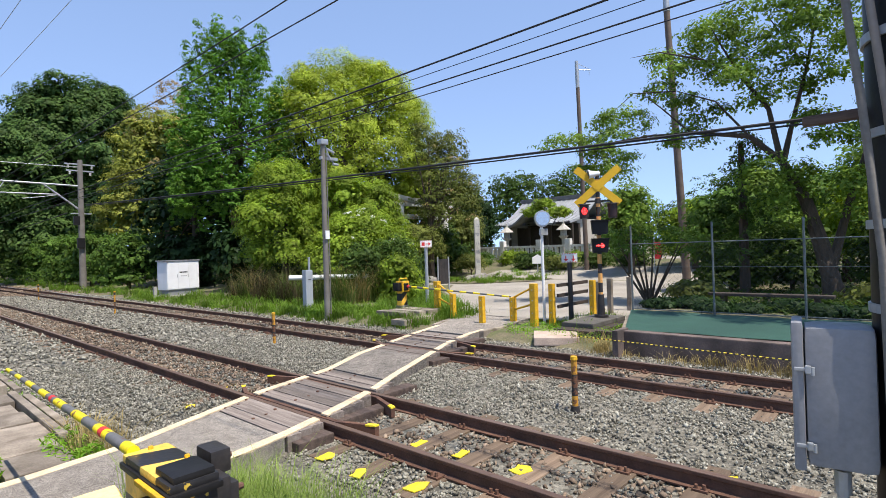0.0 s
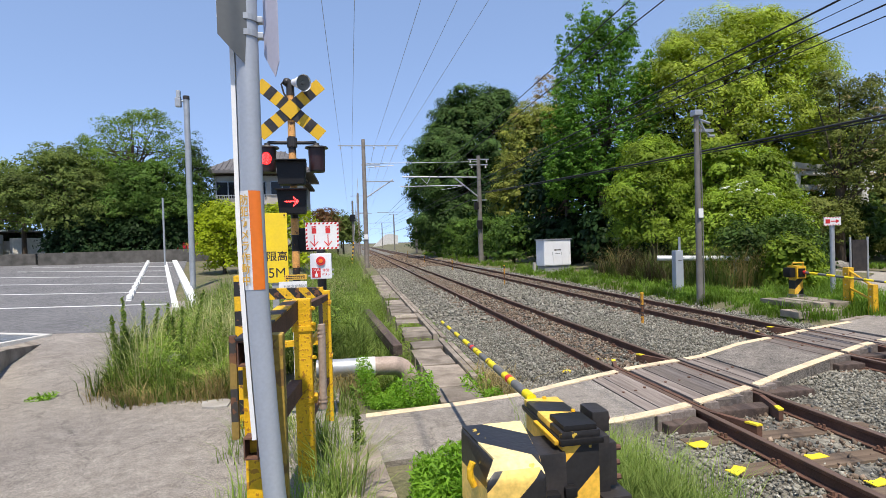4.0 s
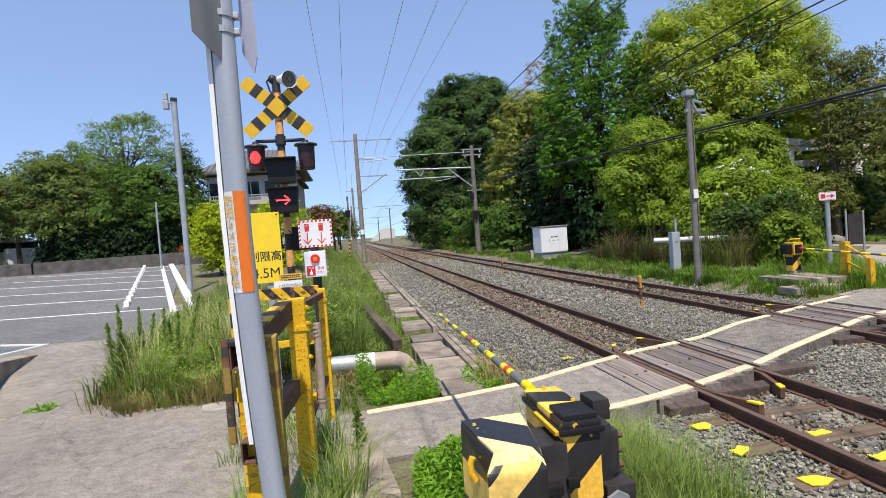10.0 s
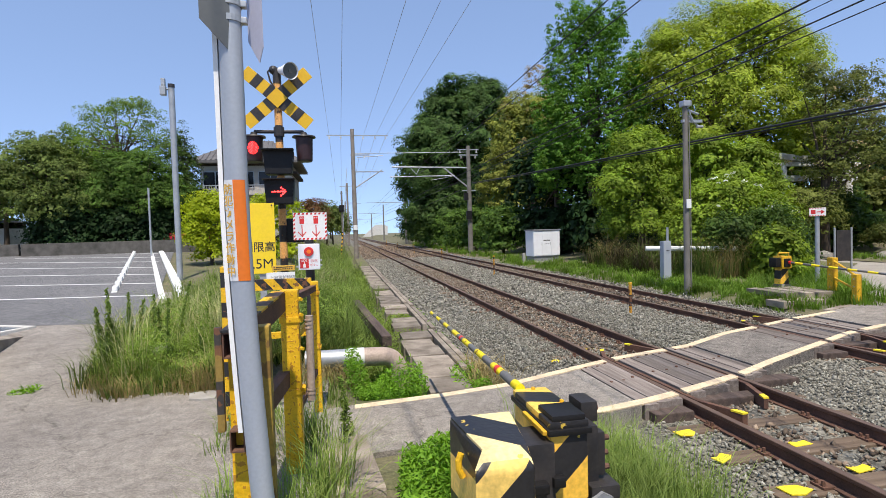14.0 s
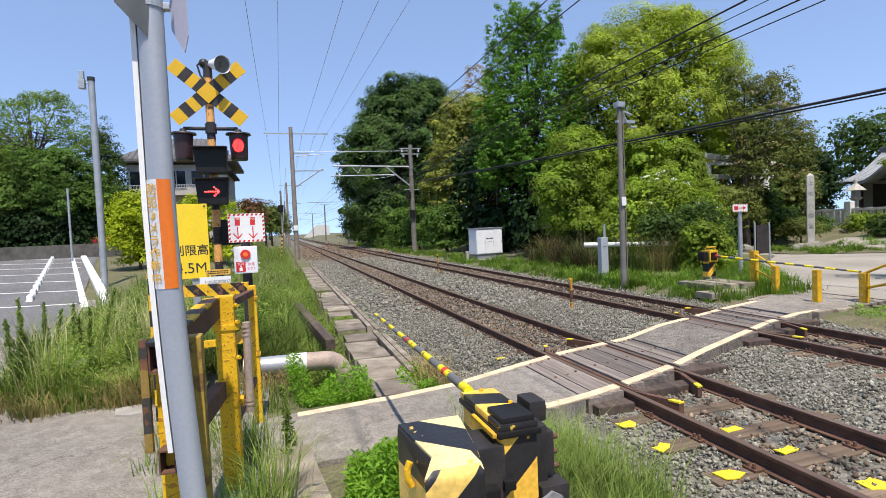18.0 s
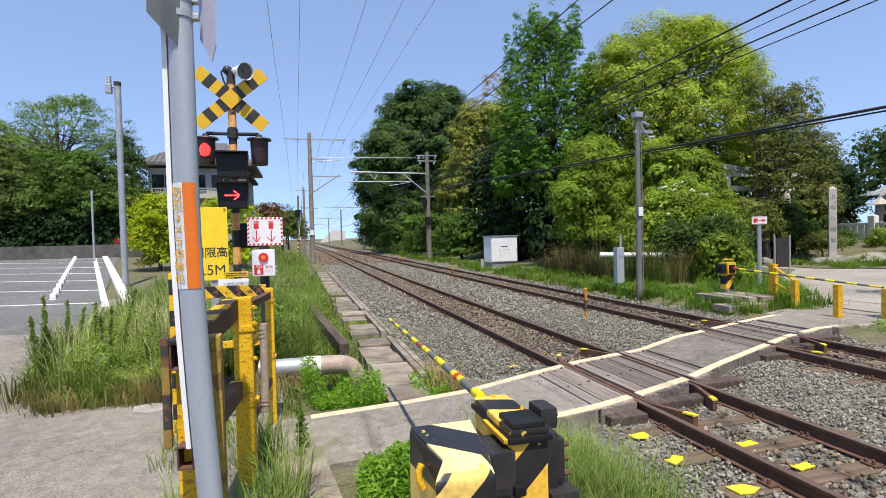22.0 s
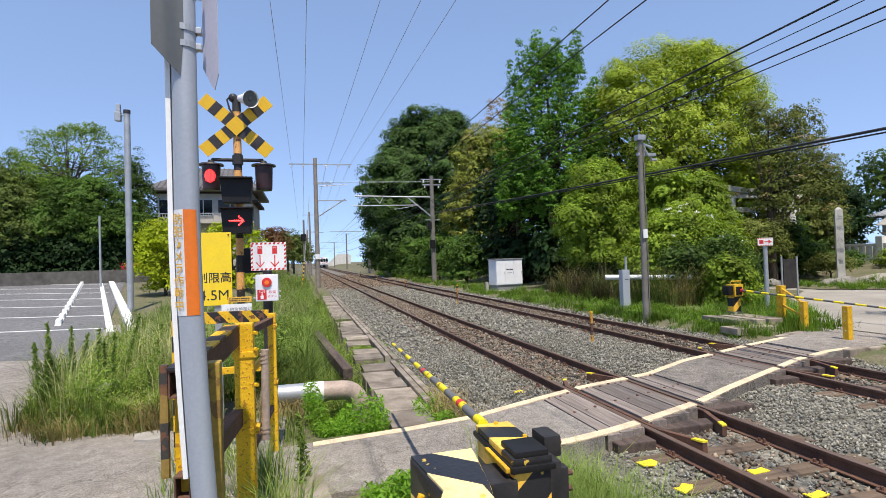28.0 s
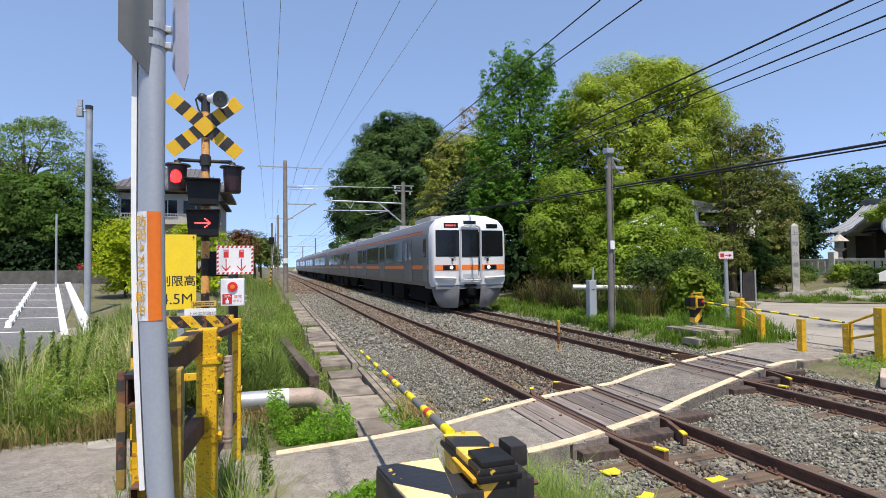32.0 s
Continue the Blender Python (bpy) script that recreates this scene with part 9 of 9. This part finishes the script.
box(bm, -1.35, 0.45, -0.7, 0.7, 1.48, 1.53, 0.02)
part("roof", bm, M["red_car"], p)
for x in (-1.25, 1.3):
    for y in (-0.74, 0.74):
        bm = bmnew()
        cyl(bm, (x, y - 0.1, 0.3), (x, y + 0.1, 0.3), 0.3, 0.3, 18)
        w = part("wheel", bm, M["black"], p)
        bm = bmnew()
        cyl(bm, (x, y - 0.105, 0.3), (x, y + 0.105, 0.3), 0.17, 0.17, 14)
        part("rim", bm, M["grey_metal"], w)
p = thing("parked_van", "white van glimpsed behind the car park hedge", "van", (-30.5, 41, gz(-30.5, 41)), 10)
bm = bmnew()
box(bm, -2.2, 2.2, -0.8, 0.8, 0.3, 1.9, 0.1)
part("body", bm, M["white_paint"], p)
bm = bmnew()
box(bm, -1.6, 1.8, -0.82, 0.82, 1.15, 1.65, 0.02)
part("window", bm, M["glass_dark"], p)
bm = bmnew()
profile(bm, [(-6.6, -0.3), (6.6, -0.3), (6.8, 5.4), (3.5, 6.3), (0.2, 6.0)], -1.0, 1.0)
tagged(part("abutment", bm, M["concrete_pale"], None, at=pose(12.6, 275, 0.0)), "distant white concrete abutment beside the railway", "abutment", kind="structure")

# pale open shed and low wall seen under the trees
p = thing("open_shed", "pale open shed with a white fascia beyond the car park", "shed", (-29.5, 42, 0))
for nm, x0, x1, y0, y1, z0, z1, m in (("wall", -4, 1.6, 0, 0.2, 1.2, 2.75, "plaster"), ("end_wall", 1.6, 2.45, -0.2, 3.5, 1.2, 2.95, "stone_pale"), ("fascia", -4, 1.7, -0.6, -0.5, 3.42, 3.55, "white"), ("roof", -4, 1.7, -0.5, 4, 3.45, 3.55, "rooftile"),
                                      ("back_wall", -4, 1.6, 3.8, 4, 1.2, 3.45, "dark_wood"), ("post", 0.05, 0.17, -0.5, -0.38, 1.2, 3.45, "dark_wood"), ("post", 0.75, 0.87, -0.5, -0.38, 1.2, 3.45, "dark_wood")):
    bm = bmnew()
    box(bm, x0, x1, y0, y1, z0, z1, 0.01)
    part(nm, bm, M[m], p)
bm = bmnew()
box(bm, -32, -21.9, 33.5, 33.7, 0.8, 1.82, 0.02)
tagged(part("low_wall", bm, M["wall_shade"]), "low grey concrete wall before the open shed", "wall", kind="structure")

# ---- pole with a control box beside the viewer ----
p = thing("control_pole", "dark-sheathed concrete pole with conduits and a grey control box", "utility pole", (-1.6, 0.05, -0.05))
bm = bmnew()
cyl(bm, (0, 0, -0.2), (0, 0, 4.2), 0.165, 0.15, 24)
part("pole", bm, M["pole_concrete"], p, smooth=True)
bm = bmnew()
cyl(bm, (0, 0, 0.7), (0, 0, 3.6), 0.174, 0.168, 24)
part("sheath", bm, M["black_plastic"], p, "ribbed black pole sheath", smooth=True)
for z in (1.62, 1.9, 2.2, 2.52):
    bm = bmnew()
    cyl(bm, (0, 0, z), (0, 0, z + 0.03), 0.18, 0.18, 24)
    part("band", bm, M["grey_metal"], p, "steel band")
for off, m in ((0.0, "pole_concrete"), (0.06, "wood_pole")):
    bm = bmnew()
    pts = [(-0.17 - off * 0.2, 0.1 - off, 0.4), (-0.19 - off * 0.2, 0.12 - off, 1.2), (-0.17, 0.13 - off, 1.8), (-0.15, 0.17 - off, 2.3), (-0.12, 0.22 - off, 2.8), (-0.05, 0.25 - off, 3.4)]
    tube(bm, pts, 0.0125, 10)
    part("conduit", bm, M[m], p, "grey conduit", smooth=True)
bm = bmnew()
box(bm, -0.02, 0.02, 0.1, 0.35, 2.285, 2.32, 0.005)
part("crossarm", bm, M["beam"], p, "short rusty brown crossarm")
bx = thing("control_box", "grey steel control box with a lid and clips", "control box", (-1.72, 0.305, 1.28), 8)
bm = bmnew()
box(bm, -0.05, 0.14, -0.1, 0.1, -0.235, 0.245, 0.035)
part("body", bm, M["cabinet_grey"], bx, smooth=True)
bm = bmnew()
box(bm, -0.06, 0.14, 0.1, 0.135, -0.25, 0.26, 0.015)
part("lid", bm, M["cabinet_grey"], bx, smooth=True)
for z in (0.1, -0.16):
    bm = bmnew()
    box(bm, -0.068, -0.056, 0.078, 0.128, z - 0.006, z + 0.006, 0.003)
    box(bm, -0.07, -0.055, 0.08, 0.098, z - 0.014, z + 0.014, 0.004)
    cyl(bm, (-0.064, 0.076, z - 0.018), (-0.064, 0.076, z + 0.01), 0.006, 0.006, 10)
    part("clip", bm, M["grey_metal"], bx, "bright steel clip")
bm = bmnew()
cyl(bm, (0.02, 0.0, -0.33), (0.02, 0.0, -0.25), 0.025, 0.025, 12)
cyl(bm, (0.03, 0.0, -1.28), (0.02, 0, -0.33), 0.018, 0.018, 10)
part("gland", bm, M["grey_metal"], bx)

# ---- the train ----
SIDE = [(1.5, 1.0), (1.6, 1.2), (1.6, 3.05), (1.54, 3.45), (1.3, 3.72), (0.8, 3.88), (0.0, 3.93)]
LOOP = [(-x, z) for x, z in SIDE] + [(x, z) for x, z in SIDE[-2::-1]]


def train_car(front, number):
    car = thing("train_car", "stainless commuter train car with orange stripes" if number else "leading commuter train car with white cab front and orange stripes",
                "train", (3.61, 300, 0), group="train cars")
    L0 = 0.5 if front else 0.0
    bm = bmnew()
    profile(bm, LOOP, L0, 19.6)
    part("body", bm, M["steel_body"], car, smooth=True)
    bm = bmnew()
    profile(bm, [(x * 1.003, z + 0.006) for x, z in LOOP if z > 3.6], L0, 19.6)
    part("roof", bm, M["train_white"], car, smooth=True)
    for y0 in (3.0, 9.0, 14.5):
        bm = bmnew()
        box(bm, -0.75, 0.75, y0, y0 + 2.8, 3.9, 4.12, 0.06)
        part("roof_unit", bm, M["roof_pale"], car, "air conditioning unit", smooth=True)
    for s in (-1, 1):
        for nm, z0, z1, m in (("stripe", 1.7, 1.87, "train_orange"),):
            bm = bmnew()
            box(bm, s * 1.598, s * 1.606, L0 + 0.02, 19.5, z0, z1)
            part(nm, bm, M[m], car)
        for nm, x0, z0, z1, m in (("upper_stripe", 1.585, 3.2, 3.29, "train_orange"), ("eaves_line", 1.565, 3.33, 3.37, "train_pink")):
            bm = bmnew()
            box(bm, s * (x0 - 0.03), s * x0, L0 + 0.9, 19.5, z0, z1)
            part(nm, bm, M[m], car)
        for z in (1.24, 1.33, 1.42, 1.51, 1.6):
            bm = bmnew()
            box(bm, s * 1.597, s * 1.605, L0 + 0.9, 19.5, z, z + 0.025)
            part("side_bead", bm, M["steel_body"], car)
        for y0 in (3.1, 9.1, 15.1):
            bm = bmnew()
            box(bm, s * 1.58, s * 1.612, y0, y0 + 1.5, 1.15, 3.1, 0.01)
            d = part("door", bm, M["door_grey"], car, "double sliding door")
            for k in (0.1, 0.82):
                bm = bmnew()
                box(bm, s * 1.608, s * 1.617, y0 + k, y0 + k + 0.56, 2.1, 2.92, 0.01)
                part("door_window", bm, M["glass_dark"], d)
            bm = bmnew()
            for k in (0.0, 0.745, 1.49):
                box(bm, s * 1.608, s * 1.615, y0 + k - 0.012, y0 + k + 0.012, 1.17, 3.08)
            part("door_gap", bm, M["black"], d)
        for y0, y1 in ((5.0, 6.7), (6.8, 8.7), (11.0, 12.7), (12.8, 14.7), (17.0, 18.8)):
            bm = bmnew()
            box(bm, s * 1.59, s * 1.61, y0, y1, 2.02, 3.0, 0.02)
            part("window", bm, M["glass_dark"], car, "tinted window")
    bm = bmnew()
    box(bm, -1.35, 1.35, L0 + 0.2, 19.4, 0.75, 1.02)
    for y0, y1 in ((5.2, 7.4), (8, 10.4), (11, 13.6)):
        box(bm, -1.48, 1.48, y0, y1, 0.24, 0.95, 0.03)
    for yc in (3.0, 16.4):
        box(bm, -1.3, 1.3, yc - 1.7, yc + 1.7, 0.3, 0.95, 0.04)
    part("underframe", bm, M["underframe"], car, "dark equipment under the floor")
    for yc in (2.0, 4.0, 15.4, 17.4):
        bm = bmnew()
        for s in (-1, 1):
            cyl(bm, (s * 0.48, yc, 0.43), (s * 0.6, yc, 0.43), 0.43, 0.43, 22)
        cyl(bm, (-0.6, yc, 0.43), (0.6, yc, 0.43), 0.07, 0.07, 10)
        part("wheelset", bm, M["underframe"], car, smooth=True)
    if not front:
        bm = bmnew()
        box(bm, -0.6, 0.6, -0.35, 0.05, 1.1, 3.2, 0.04)
        part("gangway", bm, M["black_plastic"], car)
        return car
    # white cab
    bm = bmnew()
    rings = []
    for y, k, dz in ((0.52, 1.0, 0), (0.2, 0.995, 0), (0.06, 0.975, -0.02), (0.0, 0.93, -0.06)):
        rings.append([bm.verts.new((x * k, y, 2.4 + (z - 2.4) * k + dz * 0.3)) for x, z in LOOP])
    for a, b in zip(rings[:-1], rings[1:]):
        for i in range(len(LOOP)):
            j = (i + 1) % len(LOOP)
            bm.faces.new((a[i], a[j], b[j], b[i]))
    bm.faces.new(rings[-1])
    bmesh.ops.recalc_face_normals(bm, faces=bm.faces)
    part("cab_front", bm, M["train_white"], car, "white cab front", smooth=True)
    for x0, x1 in ((-1.46, -0.45), (0.45, 1.46)):
        bm = bmnew()
        box(bm, x0, x1, -0.014, 0.09, 2.2, 3.28, 0.045)
        part("windscreen", bm, M["glass_dark"], car, "dark windscreen")
    for x0, x1, z0, z1, m in ((-1.1, -0.5, 3.36, 3.56, "led_text"), (0.72, 1.22, 3.36, 3.54, "black"), (-0.27, 0.27, 3.52, 3.66, "black")):
        bm = bmnew()
        box(bm, x0, x1, -0.01, 0.05, z0, z1, 0.015)
        f = part("indicator", bm, M["glass_dark"], car, "destination indicator")
        if m == "led_text":
            bm = bmnew()
            bars(bm, x0 + 0.06, x1 - 0.06, z0 + 0.03, z1 - 0.03, -0.01, 1, 4, random.Random(6), 0.004)
            part("led_writing", bm, M["led_text"], f)
        if x0 == -0.2:
            bm = bmnew()
            for cx in (-0.12, 0.13):
                cyl(bm, (cx, -0.02, 3.59), (cx, -0.008, 3.59), 0.05, 0.05, 14)
            part("upper_lamp", bm, M["train_white"], f)
    bm = bmnew()
    box(bm, -0.42, 0.42, -0.03, 0.05, 1.3, 3.34, 0.02)
    gd = part("gangway_door", bm, M["train_white"], car, "white end gangway door")
    bm = bmnew()
    box(bm, -0.36, 0.36, -0.042, -0.02, 2.2, 3.3, 0.03)
    part("door_window", bm, M["glass_dark"], gd)
    bm = bmnew()
    tube(bm, [(-0.42, -0.07, 1.25), (-0.45, -0.07, 1.4), (-0.45, -0.07, 3.28), (-0.4, -0.07, 3.4), (-0.28, -0.07, 3.46), (0.28, -0.07, 3.46), (0.4, -0.07, 3.4), (0.45, -0.07, 3.28), (0.45, -0.07, 1.4), (0.42, -0.07, 1.25)], 0.04, 10)
    tube(bm, [(-0.42, -0.07, 1.25), (0.42, -0.07, 1.25)], 0.035, 10)
    part("gangway_frame", bm, M["silver"], gd, "bright steel gangway frame", smooth=True)
    bm = bmnew()
    box(bm, -0.3, 0.3, -0.045, -0.02, 1.3, 1.52, 0.02)
    for x in (-0.1, 0.1):
        cyl(bm, (x, -0.06, 1.34), (x, -0.06, 1.48), 0.012, 0.012, 8)
    part("foot_plate", bm, M["silver"], gd, "folded steel foot plate")
    bm = bmnew()
    tube(bm, [(0.36, -0.09, 1.6), (0.36, -0.1, 2.6), (0.36, -0.09, 3.2)], 0.022, 8)
    part("handrail", bm, M["black_plastic"], gd, "black handrail", smooth=True)
    for x0, x1 in ((-1.5, -0.5), (-0.36, 0.36), (0.5, 1.5)):
        bm = bmnew()
        box(bm, x0, x1, -0.014 if abs(x0) > 0.4 else -0.036, 0.05, 1.66, 1.88, 0.006)
        part("front_stripe", bm, M["train_orange"], car)
    for s in (-1, 1):
        bm = bmnew()
        box(bm, min(s * 0.62, s * 1.16), max(s * 0.62, s * 1.16), -0.03, 0.04, 1.68, 1.87, 0.03)
        lp = part("lamp_panel", bm, M["black_plastic"], car)
        bm = bmnew()
        cyl(bm, (s * 0.8, -0.045, 1.775), (s * 0.8, -0.028, 1.775), 0.07, 0.07, 16)
        part("headlight", bm, M["headlight"], lp, "lit headlight")
        bm = bmnew()
        cyl(bm, (s * 1.02, -0.045, 1.775), (s * 1.02, -0.028, 1.775), 0.055, 0.055, 16)
        part("tail_light", bm, M["glass_dark"], lp)
        bm = bmnew()
        tube(bm, [(s * 1.5, 0.0, 1.38), (s * 1.35, -0.07, 1.37), (s * 0.75, -0.09, 1.35), (s * 0.64, -0.03, 1.33)], 0.05, 10)
        part("step_bar", bm, M["train_white"], car, smooth=True)
        bm = bmnew()
        cyl(bm, (s * 0.6, -0.03, 2.14), (s * 1.0, -0.03, 2.32), 0.012, 0.012, 6)
        box(bm, s * 0.72, s * 0.8, -0.05, -0.01, 2.02, 2.14, 0.01)
        part("wiper", bm, M["black_plastic"], car)
        bm = bmnew()
        grid = []
        for j in range(6):
            v = j / 5
            for back in (0.0, 0.05):
                grid.append([bm.verts.new((s * (0.46 + (1.04 - 0.42 * v ** 2.2) * u), 0.02 + 0.3 * u ** 3 + 0.22 * v * v + back, 1.0 - 0.86 * v)) for u in (0, 0.2, 0.4, 0.6, 0.8, 0.92, 1.0)])
        fronts, backs = grid[0::2], grid[1::2]
        for rows in (fronts, backs):
            for lo, hi in zip(rows[:-1], rows[1:]):
                for i in range(6):
                    bm.faces.new((lo[i], lo[i + 1], hi[i + 1], hi[i]))
        rim = [(j, 0) for j in range(6)] + [(5, i) for i in range(1, 7)] + [(j, 6) for j in range(4, -1, -1)] + [(0, i) for i in range(5, 0, -1)]
        for (j, i), (k, l) in zip(rim, rim[1:] + rim[:1]):
            bm.faces.new((fronts[j][i], fronts[k][l], backs[k][l], backs[j][i]))
        bmesh.ops.recalc_face_normals(bm, faces=bm.faces)
        part("skirt", bm, M["train_grey"], car, "grey boat-shaped lower skirt", smooth=True)
        bm = bmnew()
        box(bm, s * 1.6, s * 1.61, 0.75, 1.35, 1.2, 3.05, 0.01)
        cd = part("cab_door", bm, M["door_grey"], car)
        bm = bmnew()
        box(bm, s * 1.605, s * 1.618, 0.85, 1.25, 2.2, 2.95, 0.01)
        part("door_window", bm, M["glass_dark"], cd)
    bm = bmnew()
    box(bm, -1.45, 1.45, 0.03, 1.6, 0.9, 1.25, 0.03)
    part("buffer_beam", bm, M["train_grey"], car)
    bm = bmnew()
    box(bm, -0.5, 0.5, 0.25, 0.6, 0.25, 1.15)
    part("coupler_recess", bm, M["underframe"], car)
    bm = bmnew()
    box(bm, -0.16, 0.16, -0.25, 0.4, 0.6, 0.95, 0.04)
    cyl(bm, (0, -0.3, 0.78), (0, -0.1, 0.78), 0.13, 0.15, 14)
    box(bm, -0.2, 0.2, -0.12, 0.2, 0.35, 0.5, 0.03)
    box(bm, -0.25, 0.25, -0.08, 0.2, 1.0, 1.1, 0.02)
    part("coupler", bm, M["underframe"], car, "dark steel coupler", smooth=True)
    return car


CARS = [train_car(True, 0), train_car(False, 1)]
for _ in range(4):
    CARS.append(copy_thing(CARS[1], pose(3.61, 320, 0)))


# ---- what moves ----
def motions():
    front = [(0, 1300), (20, 560), (26, 318), (27.5, 238), (28.5, 181), (29, 152), (29.5, 126.5), (30, 101.5), (30.5, 78.8), (31, 57.8), (31.3, 46), (31.6, 35.2), (32, 20)]
    for i, car in enumerate(CARS):
        walk(car, [(t, pose(3.61, y + 20.0 * i, 0)) for t, y in front])
    # the two lamps of each signal blink by turns, six tenths of a second each, by glowing panels that slide out and in
    for shutter, face, phase in BLINK_PANELS:
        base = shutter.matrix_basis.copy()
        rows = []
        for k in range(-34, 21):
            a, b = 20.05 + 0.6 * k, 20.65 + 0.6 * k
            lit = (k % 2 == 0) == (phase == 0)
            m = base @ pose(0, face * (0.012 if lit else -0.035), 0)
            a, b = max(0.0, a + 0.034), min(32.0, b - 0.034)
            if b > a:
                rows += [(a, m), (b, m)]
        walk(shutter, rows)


motions()
